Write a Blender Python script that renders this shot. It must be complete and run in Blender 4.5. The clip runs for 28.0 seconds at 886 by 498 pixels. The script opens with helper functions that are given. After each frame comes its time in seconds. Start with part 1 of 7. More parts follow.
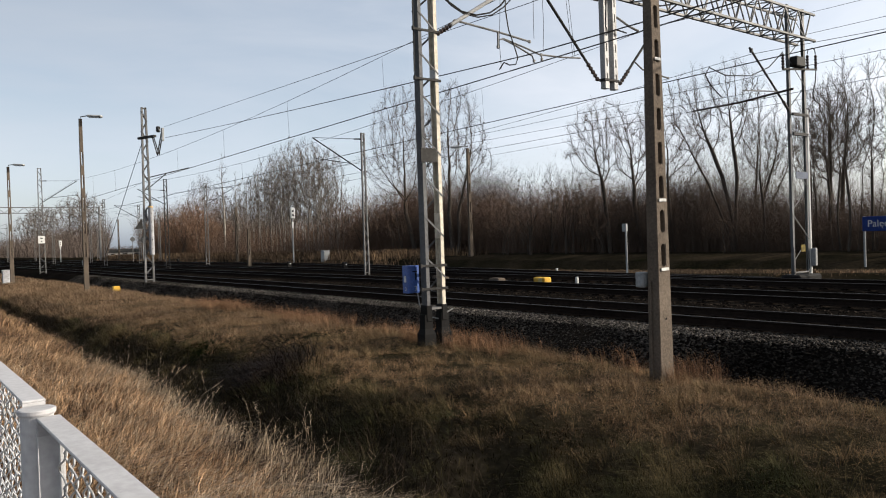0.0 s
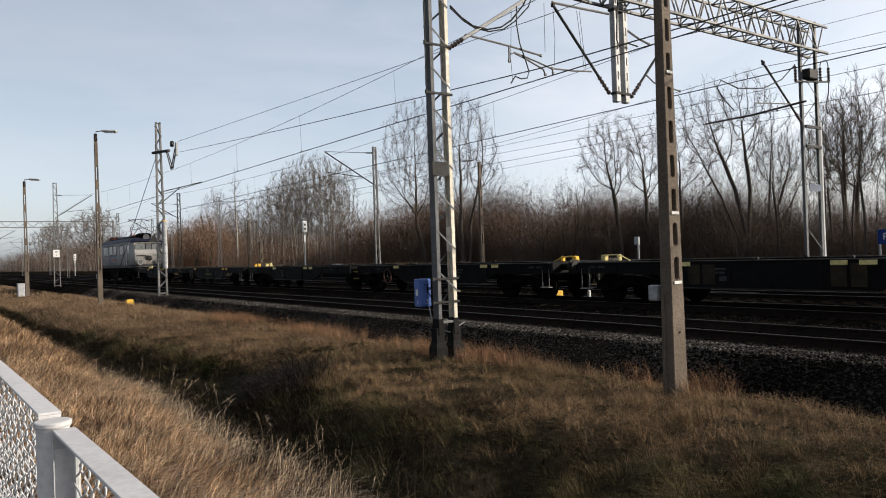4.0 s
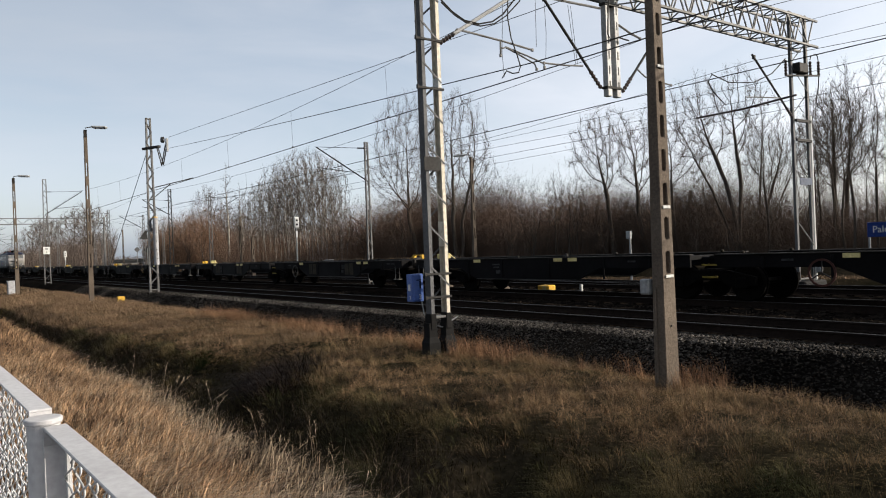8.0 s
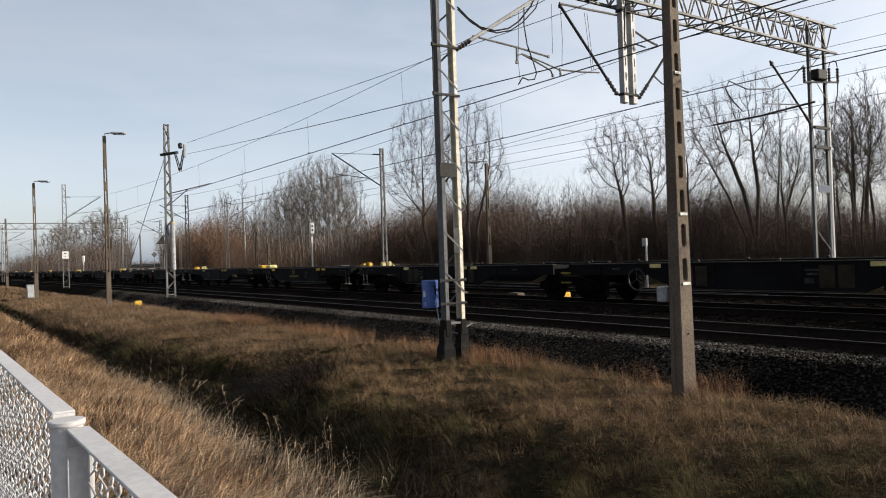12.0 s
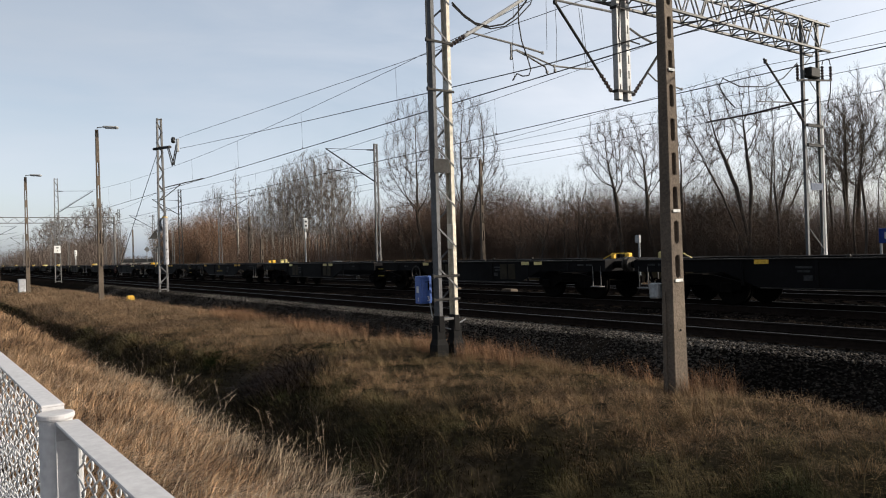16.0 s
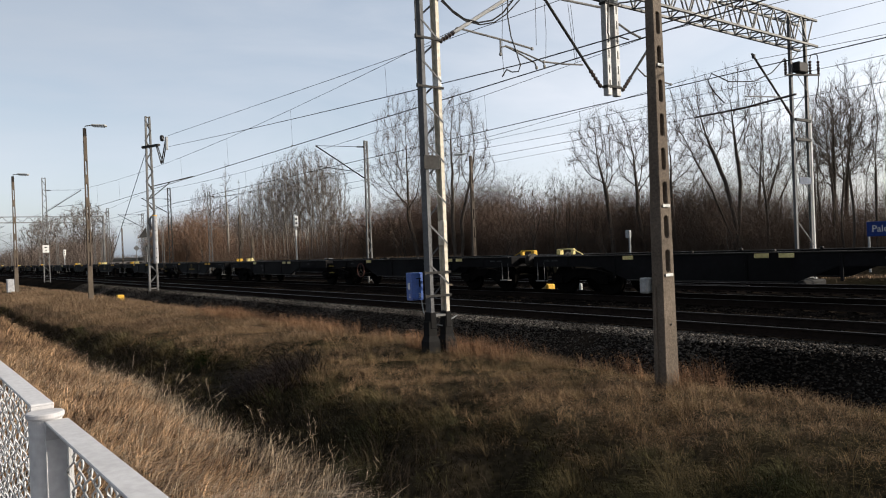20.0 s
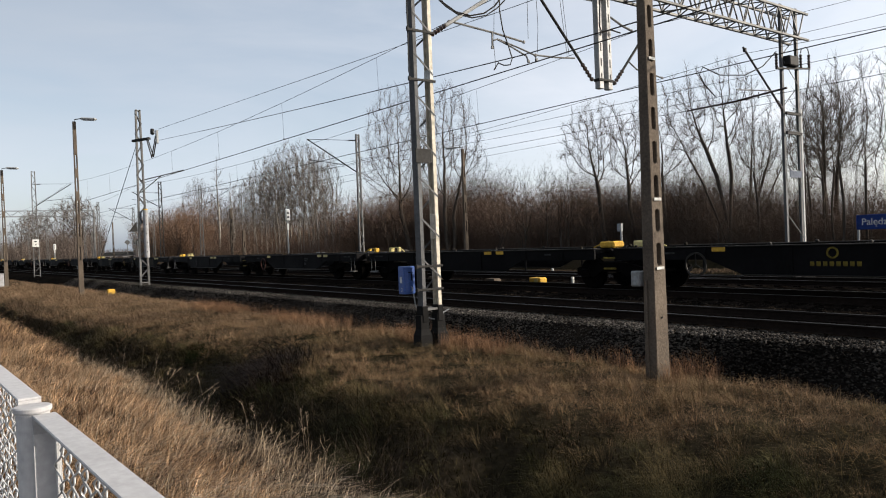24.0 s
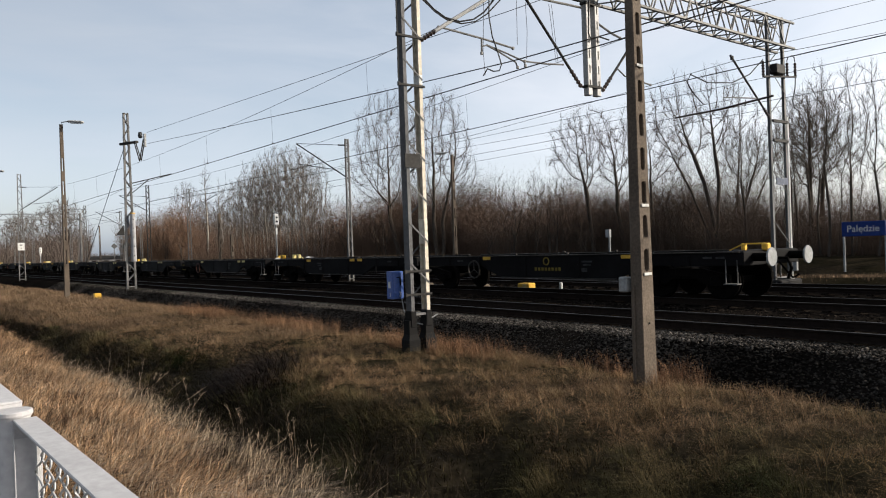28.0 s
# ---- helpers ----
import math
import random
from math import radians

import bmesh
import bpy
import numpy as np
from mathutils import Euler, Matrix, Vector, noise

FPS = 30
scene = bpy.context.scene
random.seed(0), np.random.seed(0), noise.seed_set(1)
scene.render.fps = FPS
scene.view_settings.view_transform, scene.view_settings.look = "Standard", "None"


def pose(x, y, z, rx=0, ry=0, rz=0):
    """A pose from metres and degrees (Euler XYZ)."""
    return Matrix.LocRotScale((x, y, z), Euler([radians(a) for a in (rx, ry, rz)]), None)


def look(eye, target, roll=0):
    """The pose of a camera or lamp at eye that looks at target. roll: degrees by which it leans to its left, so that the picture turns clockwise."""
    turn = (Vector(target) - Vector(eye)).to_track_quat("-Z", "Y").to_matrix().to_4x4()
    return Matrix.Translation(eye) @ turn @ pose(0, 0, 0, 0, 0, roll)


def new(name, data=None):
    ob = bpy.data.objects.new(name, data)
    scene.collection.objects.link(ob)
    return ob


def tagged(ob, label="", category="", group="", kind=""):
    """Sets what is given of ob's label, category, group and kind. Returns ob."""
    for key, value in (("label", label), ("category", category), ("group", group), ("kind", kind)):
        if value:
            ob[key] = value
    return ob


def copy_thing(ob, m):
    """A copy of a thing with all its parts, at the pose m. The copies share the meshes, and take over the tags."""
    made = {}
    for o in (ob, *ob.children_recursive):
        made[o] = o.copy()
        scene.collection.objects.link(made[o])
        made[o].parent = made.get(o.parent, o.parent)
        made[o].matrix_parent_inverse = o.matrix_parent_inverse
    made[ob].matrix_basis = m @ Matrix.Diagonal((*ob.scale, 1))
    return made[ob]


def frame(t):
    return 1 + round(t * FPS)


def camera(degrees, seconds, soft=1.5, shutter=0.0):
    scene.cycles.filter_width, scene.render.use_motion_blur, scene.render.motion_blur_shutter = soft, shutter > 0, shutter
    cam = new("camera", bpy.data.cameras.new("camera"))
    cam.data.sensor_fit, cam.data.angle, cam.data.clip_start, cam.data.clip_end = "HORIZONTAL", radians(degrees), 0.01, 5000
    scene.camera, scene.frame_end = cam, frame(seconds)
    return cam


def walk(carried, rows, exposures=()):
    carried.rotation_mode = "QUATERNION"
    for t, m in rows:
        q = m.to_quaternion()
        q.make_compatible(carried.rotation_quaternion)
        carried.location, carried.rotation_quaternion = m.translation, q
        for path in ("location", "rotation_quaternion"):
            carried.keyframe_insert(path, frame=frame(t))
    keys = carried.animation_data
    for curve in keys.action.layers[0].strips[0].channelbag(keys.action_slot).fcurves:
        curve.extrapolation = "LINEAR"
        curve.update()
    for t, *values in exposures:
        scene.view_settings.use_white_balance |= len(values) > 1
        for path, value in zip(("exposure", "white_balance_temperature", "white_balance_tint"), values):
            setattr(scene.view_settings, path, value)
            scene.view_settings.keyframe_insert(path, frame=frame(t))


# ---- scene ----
H_EYE = 1.587
cam = camera(62.2, 28.0, soft=1.05)

# seconds, x, y, z, tilt, lean, turn
PATH = (
    (0.0, 0.002, 0.003, 1.590, 89.302, 1.918, 53.162),
    (0.5, 0.002, 0.003, 1.590, 89.693, 2.180, 53.349),
    (1.0, 0.002, 0.003, 1.590, 89.974, 2.140, 53.447),
    (1.5, 0.002, 0.003, 1.590, 89.787, 2.262, 53.547),
    (2.0, 0.002, 0.003, 1.591, 89.838, 2.013, 53.533),
    (2.5, 0.003, 0.004, 1.589, 89.858, 2.066, 53.820),
    (3.0, 0.001, 0.002, 1.591, 89.975, 2.121, 54.013),
    (3.5, -0.001, -0.002, 1.590, 90.457, 1.953, 54.112),
    (5.5, 0.001, 0.001, 1.588, 89.940, 2.146, 53.508),
    (6.0, -0.001, -0.001, 1.587, 90.118, 2.078, 53.320),
    (6.5, 0.000, 0.000, 1.586, 90.062, 2.169, 53.452),
    (7.0, 0.001, 0.001, 1.588, 89.971, 2.224, 53.519),
    (7.5, -0.000, -0.000, 1.588, 89.829, 2.132, 53.570),
    (8.0, 0.000, 0.000, 1.587, 89.972, 2.256, 53.462),
    (8.5, 0.001, 0.002, 1.588, 90.224, 2.395, 53.791),
    (9.0, 0.002, 0.003, 1.587, 90.280, 2.296, 53.998),
    (9.5, 0.001, 0.001, 1.587, 90.203, 2.277, 53.884),
    (10.0, -0.001, -0.001, 1.587, 90.410, 2.254, 54.124),
    (10.5, -0.003, -0.005, 1.586, 90.310, 2.218, 54.364),
    (11.0, -0.006, -0.008, 1.585, 90.328, 2.236, 54.594),
    (11.5, -0.011, -0.015, 1.585, 90.565, 2.017, 54.614),
    (12.0, -0.008, -0.011, 1.585, 90.511, 1.983, 54.601),
    (12.5, -0.008, -0.012, 1.584, 90.124, 2.360, 54.853),
    (14.5, -0.002, -0.003, 1.584, 89.980, 2.396, 54.953),
    (15.0, -0.002, -0.003, 1.582, 89.731, 2.152, 54.562),
    (15.5, -0.002, -0.003, 1.582, 89.955, 1.813, 53.992),
    (16.0, -0.005, -0.006, 1.581, 90.184, 1.745, 54.112),
    (16.5, -0.005, -0.007, 1.581, 89.968, 1.914, 54.155),
    (17.0, -0.004, -0.005, 1.582, 89.994, 2.078, 53.827),
    (17.5, 0.000, 0.000, 1.580, 89.702, 2.087, 53.120),
    (18.0, 0.002, 0.002, 1.579, 89.439, 2.221, 53.063),
    (18.5, 0.002, 0.003, 1.578, 89.440, 2.282, 53.126),
    (19.0, 0.001, 0.001, 1.578, 89.188, 2.437, 53.526),
    (19.5, -0.001, -0.001, 1.578, 89.576, 2.299, 53.147),
    (20.0, -0.003, -0.005, 1.578, 89.896, 2.180, 53.417),
    (20.5, -0.001, -0.002, 1.577, 89.654, 2.312, 52.866),
    (21.0, -0.002, -0.002, 1.576, 89.353, 2.571, 52.880),
    (21.5, -0.002, -0.003, 1.577, 89.755, 2.378, 52.931),
    (23.5, 0.001, 0.002, 1.577, 89.390, 2.376, 52.756),
    (24.0, 0.001, 0.001, 1.576, 89.382, 2.261, 52.812),
    (24.5, 0.002, 0.003, 1.575, 89.466, 2.118, 52.334),
    (25.0, 0.001, 0.001, 1.575, 89.645, 1.959, 52.563),
    (25.5, 0.002, 0.002, 1.575, 89.771, 1.967, 52.583),
    (26.0, 0.002, 0.002, 1.574, 89.391, 2.311, 52.623),
    (26.5, 0.001, 0.001, 1.576, 89.632, 2.234, 52.743),
    (27.0, 0.002, 0.003, 1.573, 89.813, 1.922, 52.453),
    (27.5, 0.003, 0.004, 1.574, 89.865, 1.965, 52.066),
    (28.0, 0.006, 0.007, 1.574, 89.757, 2.018, 51.956),
)

walk(cam, [(r[0], pose(*r[1:])) for r in PATH])

# ---- light ----
TO_SUN = Vector((0.62, 0.78, 0.41)).normalized()
world = bpy.data.worlds.new("sky_world")
scene.world = world
world.use_nodes = True
wn, wl = world.node_tree.nodes, world.node_tree.links
for n in list(wn):
    wn.remove(n)
w_out = wn.new("ShaderNodeOutputWorld")
w_bg = wn.new("ShaderNodeBackground")
w_sky = wn.new("ShaderNodeTexSky")
w_sky.sky_type = "NISHITA"
w_sky.sun_disc = False
w_sky.sun_elevation = math.asin(TO_SUN.z)
w_sky.sun_rotation = math.atan2(TO_SUN.x, TO_SUN.y)
w_sky.air_density, w_sky.dust_density, w_sky.ozone_density = 1.0, 1.6, 1.0
w_co = wn.new("ShaderNodeTexCoord")
w_map = wn.new("ShaderNodeMapping")
w_map.inputs["Scale"].default_value = (1.0, 1.0, 3.4)
w_map.inputs["Rotation"].default_value = (0.0, 0.12, 0.5)
w_noise = wn.new("ShaderNodeTexNoise")
w_noise.inputs["Scale"].default_value = 2.3
w_noise.inputs["Detail"].default_value = 7.0
w_noise.inputs["Roughness"].default_value = 0.56
w_noise.inputs["Distortion"].default_value = 0.5
w_ramp = wn.new("ShaderNodeValToRGB")
w_ramp.color_ramp.elements[0].position, w_ramp.color_ramp.elements[0].color = 0.34, (0.52, 0.52, 0.52, 1)
w_ramp.color_ramp.elements[1].position, w_ramp.color_ramp.elements[1].color = 0.70, (0.93, 0.93, 0.93, 1)
w_mix = wn.new("ShaderNodeMix")
w_mix.data_type = "RGBA"
w_grey = wn.new("ShaderNodeRGBToBW")
w_tint = wn.new("ShaderNodeMix")
w_tint.data_type, w_tint.blend_type = "RGBA", "MULTIPLY"
w_tint.inputs["Factor"].default_value = 1.0
w_tint.inputs["B"].default_value = (0.89, 0.915, 0.97, 1)
wl.new(w_sky.outputs["Color"], w_grey.inputs["Color"])
wl.new(w_grey.outputs["Val"], w_tint.inputs["A"])
w_veil = wn.new("ShaderNodeMix")
w_veil.data_type, w_veil.blend_type = "RGBA", "ADD"
w_veil.inputs["Factor"].default_value = 1.0
# thin cloud scatters most of its light forward, so it is brighter towards the sun
w_dot = wn.new("ShaderNodeVectorMath")
w_dot.operation = "DOT_PRODUCT"
w_dot.inputs[1].default_value = TO_SUN
w_fwd = wn.new("ShaderNodeMapRange")
w_fwd.inputs["From Min"].default_value, w_fwd.inputs["From Max"].default_value = -0.5, 0.75
w_fwd.inputs["To Min"].default_value, w_fwd.inputs["To Max"].default_value = 0.34, 1.34
w_vcol = wn.new("ShaderNodeMix")
w_vcol.data_type, w_vcol.blend_type = "RGBA", "MULTIPLY"
w_vcol.inputs["Factor"].default_value = 1.0
w_side = wn.new("ShaderNodeMapRange")
w_side.inputs["From Min"].default_value, w_side.inputs["From Max"].default_value = -0.35, 0.6
w_hue = wn.new("ShaderNodeMix")
w_hue.data_type = "RGBA"
w_hue.inputs["A"].default_value = (2.0, 2.75, 3.75, 1)
w_hue.inputs["B"].default_value = (3.36, 3.22, 3.28, 1)
wl.new(w_dot.outputs["Value"], w_side.inputs["Value"])
wl.new(w_side.outputs["Result"], w_hue.inputs["Factor"])
wl.new(w_hue.outputs["Result"], w_vcol.inputs["A"])
wl.new(w_co.outputs["Generated"], w_dot.inputs[0])
wl.new(w_dot.outputs["Value"], w_fwd.inputs["Value"])
wl.new(w_fwd.outputs["Result"], w_vcol.inputs["B"])
wl.new(w_vcol.outputs["Result"], w_veil.inputs["B"])
wl.new(w_tint.outputs["Result"], w_veil.inputs["A"])
wl.new(w_veil.outputs["Result"], w_mix.inputs["B"])
wl.new(w_co.outputs["Generated"], w_map.inputs["Vector"])
wl.new(w_map.outputs["Vector"], w_noise.inputs["Vector"])
wl.new(w_noise.outputs["Fac"], w_ramp.inputs["Fac"])
wl.new(w_ramp.outputs["Color"], w_mix.inputs["Factor"])
wl.new(w_sky.outputs["Color"], w_mix.inputs["A"])
wl.new(w_mix.outputs["Result"], w_bg.inputs["Color"])
w_bg.inputs["Strength"].default_value = 0.098
wl.new(w_bg.outputs["Background"], w_out.inputs["Surface"])

sun = new("sun", bpy.data.lights.new("sun", "SUN"))
sun.data.energy, sun.data.angle, sun.data.color = 5.0, radians(0.6), (1.0, 0.90, 0.76)
sun.matrix_world = look(TO_SUN * 50, (0, 0, 0))
scene.view_settings.exposure = 0.72


# ---- materials ----
def mat(name, c1, c2=None, rough=0.8, metal=0.0, big=0.6, fine=14.0, bump=0.25, rnd=0.12, island=False, spec=0.12, stain=None, grit=0.45):
    m = bpy.data.materials.new(name)
    m.use_nodes = True
    nt = m.node_tree
    nd, ln = nt.nodes, nt.links
    bs = nd["Principled BSDF"]
    bs.inputs["Metallic"].default_value = metal
    bs.inputs["Specular IOR Level"].default_value = spec
    c2 = c2 or tuple(c * 0.72 for c in c1)
    co = nd.new("ShaderNodeTexCoord")
    n1 = nd.new("ShaderNodeTexNoise")
    n1.inputs["Scale"].default_value, n1.inputs["Detail"].default_value = big, 4.0
    n2 = nd.new("ShaderNodeTexNoise")
    n2.inputs["Scale"].default_value, n2.inputs["Detail"].default_value = fine, 3.0
    for n in (n1, n2):
        ln.new(co.outputs["Object"], n.inputs["Vector"])
    r1 = nd.new("ShaderNodeValToRGB")
    r1.color_ramp.elements[0].position, r1.color_ramp.elements[0].color = 0.35, (*c1, 1)
    r1.color_ramp.elements[1].position, r1.color_ramp.elements[1].color = 0.66, (*c2, 1)
    if stain:
        e = r1.color_ramp.elements.new(0.74)
        e.color = (*stain, 1)
    ln.new(n1.outputs["Fac"], r1.inputs["Fac"])
    val = nd.new("ShaderNodeMapRange")
    val.inputs["From Min"].default_value, val.inputs["From Max"].default_value = 0.25, 0.75
    val.inputs["To Min"].default_value, val.inputs["To Max"].default_value = 1.0 - grit * 0.6, 1.0 + grit * 0.6
    ln.new(n2.outputs["Fac"], val.inputs["Value"])
    mul = nd.new("ShaderNodeMix")
    mul.data_type, mul.blend_type = "RGBA", "MULTIPLY"
    mul.inputs["Factor"].default_value = 1.0
    ln.new(r1.outputs["Color"], mul.inputs["A"])
    ln.new(val.outputs["Result"], mul.inputs["B"])
    src = nd.new("ShaderNodeNewGeometry").outputs["Random Per Island"] if island else nd.new("ShaderNodeObjectInfo").outputs["Random"]
    rr = nd.new("ShaderNodeMapRange")
    rr.inputs["To Min"].default_value, rr.inputs["To Max"].default_value = 1.0 - rnd, 1.0 + rnd
    ln.new(src, rr.inputs["Value"])
    mul2 = nd.new("ShaderNodeMix")
    mul2.data_type, mul2.blend_type = "RGBA", "MULTIPLY"
    mul2.inputs["Factor"].default_value = 1.0
    ln.new(mul.outputs["Result"], mul2.inputs["A"])
    ln.new(rr.outputs["Result"], mul2.inputs["B"])
    ln.new(mul2.outputs["Result"], bs.inputs["Base Color"])
    rg = nd.new("ShaderNodeMapRange")
    rg.inputs["To Min"].default_value, rg.inputs["To Max"].default_value = max(rough - 0.14, 0.04), min(rough + 0.12, 1.0)
    ln.new(n1.outputs["Fac"], rg.inputs["Value"])
    ln.new(rg.outputs["Result"], bs.inputs["Roughness"])
    if bump:
        bp = nd.new("ShaderNodeBump")
        bp.inputs["Strength"].default_value, bp.inputs["Distance"].default_value = bump, 0.02
        ln.new(n2.outputs["Fac"], bp.inputs["Height"])
        ln.new(bp.outputs["Normal"], bs.inputs["Normal"])
    return m


M_SOIL = mat("soil", (0.021, 0.0165, 0.011), (0.008, 0.0075, 0.0045), rough=1.0, big=0.5, fine=9, bump=0.9, grit=0.9, stain=(0.007, 0.009, 0.003), spec=0.0)
M_GRAVEL = mat("gravel", (0.016, 0.0135, 0.012), (0.008, 0.007, 0.006), rough=1.0, big=0.4, fine=22, bump=1.0, grit=1.2, spec=0.0)
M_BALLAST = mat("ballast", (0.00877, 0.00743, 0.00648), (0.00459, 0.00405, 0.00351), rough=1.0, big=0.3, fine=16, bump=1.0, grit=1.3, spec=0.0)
M_STONE = mat("ballast_stone", (0.0585, 0.0525, 0.0465), (0.00825, 0.00735, 0.00638), rough=0.95, big=0.25, fine=30, bump=0.4, rnd=0.7, island=True, spec=0.0)
# lighter copy of the ballast stone, with sunlight put into the colour
M_STONETOP = mat("sunlit_ballast_stone", (0.13, 0.118, 0.105), (0.04, 0.036, 0.032), rough=0.95, big=0.25, fine=30, bump=0.4, rnd=0.5, island=True, spec=0.0)
M_STONEOIL = mat("oiled_ballast_stone", (0.028, 0.0224, 0.0182), (0.007, 0.00588, 0.00504), rough=0.95, big=0.25, fine=30, bump=0.4, rnd=0.9, island=True, spec=0.0)
M_RAIL = mat("rail_side", (0.0169, 0.0127, 0.0104), (0.0117, 0.0091, 0.0078), rough=0.95, fine=12, spec=0.0)
M_RAILTOP = mat("rail_head", (0.038, 0.037, 0.036), (0.024, 0.023, 0.023), rough=0.6, metal=0.6, big=0.2, fine=4, bump=0.02)
M_SLEEPER = mat("sleeper_concrete", (0.0162, 0.0132, 0.0108), (0.0081, 0.00675, 0.00567), rough=1.0, big=1.4, fine=20, bump=0.6, rnd=0.3, spec=0.0)
M_GALV = mat("galvanised_steel", (0.135, 0.132, 0.128), (0.088, 0.086, 0.083), rough=0.6, metal=0.15, big=1.2, fine=18, bump=0.08, stain=(0.055, 0.046, 0.038))
M_GALVPALE = mat("pale_galvanised_steel", (0.26, 0.26, 0.255), (0.19, 0.19, 0.187), rough=0.55, metal=0.1, big=1.2, fine=18, bump=0.06)
M_PAINT = mat("cream_mast_paint", (0.50, 0.455, 0.37), (0.40, 0.36, 0.29), rough=0.6, big=0.7, fine=10, bump=0.1, stain=(0.26, 0.22, 0.17))
M_DARKSTEEL = mat("dark_steel", (0.026, 0.025, 0.024), (0.017, 0.016, 0.015), rough=0.7, metal=0.1, fine=16, bump=0.15)
M_BLACKPAINT = mat("bitumen_black", (0.007, 0.0067, 0.0064), (0.0045, 0.0042, 0.004), rough=0.8, fine=10, bump=0.3)
M_CONC = mat("pole_concrete", (0.098, 0.078, 0.060), (0.062, 0.049, 0.038), rough=0.92, big=1.1, fine=26, bump=0.5, stain=(0.036, 0.029, 0.023))
M_FOUND = mat("old_foundation", (0.022, 0.020, 0.018), (0.013, 0.012, 0.011), rough=0.95, big=2.0, fine=14, bump=0.6)
M_WIRE = mat("wire_copper", (0.05, 0.045, 0.042), (0.035, 0.033, 0.03), rough=0.6, metal=0.4, bump=0.0)
M_CABLE = mat("cable_rubber", (0.018, 0.018, 0.018), rough=0.6, bump=0.0)
M_INSUL = mat("insulator_brown", (0.035, 0.02, 0.014), rough=0.3, bump=0.0, spec=0.6)
M_BLUE = mat("blue_enamel", (0.03, 0.075, 0.25), (0.025, 0.06, 0.20), rough=0.45, big=3.0, fine=30, bump=0.05, spec=0.4)
M_SIGNBLUE = mat("sign_blue", (0.009, 0.026, 0.13), (0.008, 0.022, 0.11), rough=0.5, bump=0.0)
M_WHITE = mat("white_paint", (0.496, 0.496, 0.48), (0.4, 0.4, 0.376), rough=0.55, big=2.0, fine=20, bump=0.05)
M_GREYBOX = mat("light_grey_plastic", (0.27, 0.275, 0.275), (0.20, 0.205, 0.205), rough=0.6, big=2.0, fine=20, bump=0.05)
M_YELLOW = mat("yellow_paint", (0.55, 0.33, 0.045), (0.40, 0.23, 0.03), rough=0.6, big=2.5, fine=18, bump=0.1)
M_PALEYELLOW = mat("pale_yellow_paint", (0.55, 0.46, 0.21), (0.42, 0.34, 0.14), rough=0.6, big=2.5, fine=18, bump=0.1)
M_FENCE = mat("fence_grey_powdercoat", (0.365, 0.36, 0.362), (0.325, 0.32, 0.322), rough=0.5, big=3.0, fine=60, bump=0.03, grit=0.2)
M_MESHWIRE = mat("fence_wire_zinc", (0.44, 0.44, 0.44), (0.34, 0.34, 0.34), rough=0.45, metal=0.4, bump=0.0)
M_LOCO = mat("loco_silver_paint", (0.287, 0.278, 0.265), (0.226, 0.217, 0.204), rough=0.62, metal=0.0, big=0.5, fine=7, bump=0.03, spec=0.12, stain=(0.171, 0.146, 0.116), grit=0.2)


def brake_dust(m):
    """Brown dust that has settled on the lower body, with run-down streaks."""
    nt = m.node_tree
    nd, ln = nt.nodes, nt.links
    bs = nd["Principled BSDF"]
    old = bs.inputs["Base Color"].links[0].from_socket
    co = nd.new("ShaderNodeTexCoord")
    mp = nd.new("ShaderNodeMapping")
    mp.inputs["Scale"].default_value = (5.0, 5.0, 0.5)
    no = nd.new("ShaderNodeTexNoise")
    no.inputs["Scale"].default_value, no.inputs["Detail"].default_value = 1.0, 5.0
    ln.new(co.outputs["Object"], mp.inputs["Vector"])
    ln.new(mp.outputs["Vector"], no.inputs["Vector"])
    sp = nd.new("ShaderNodeSeparateXYZ")
    ln.new(co.outputs["Object"], sp.inputs["Vector"])
    hi = nd.new("ShaderNodeMapRange")
    hi.inputs["From Min"].default_value, hi.inputs["From Max"].default_value = 1.5, 2.75
    hi.inputs["To Min"].default_value, hi.inputs["To Max"].default_value = 0.95, 0.05
    ln.new(sp.outputs["Z"], hi.inputs["Value"])
    ml = nd.new("ShaderNodeMath")
    ml.operation = "MULTIPLY"
    ml.use_clamp = True
    am = nd.new("ShaderNodeMapRange")
    am.inputs["From Min"].default_value, am.inputs["From Max"].default_value = 0.3, 0.7
    am.inputs["To Min"].default_value, am.inputs["To Max"].default_value = 0.55, 1.15
    ln.new(no.outputs["Fac"], am.inputs["Value"])
    ln.new(hi.outputs["Result"], ml.inputs[0])
    ln.new(am.outputs["Result"], ml.inputs[1])
    mx = nd.new("ShaderNodeMix")
    mx.data_type = "RGBA"
    mx.inputs["B"].default_value = (0.06, 0.049, 0.04, 1)
    ln.new(ml.outputs["Value"], mx.inputs["Factor"])
    ln.new(old, mx.inputs["A"])
    ln.new(mx.outputs["Result"], bs.inputs["Base Color"])


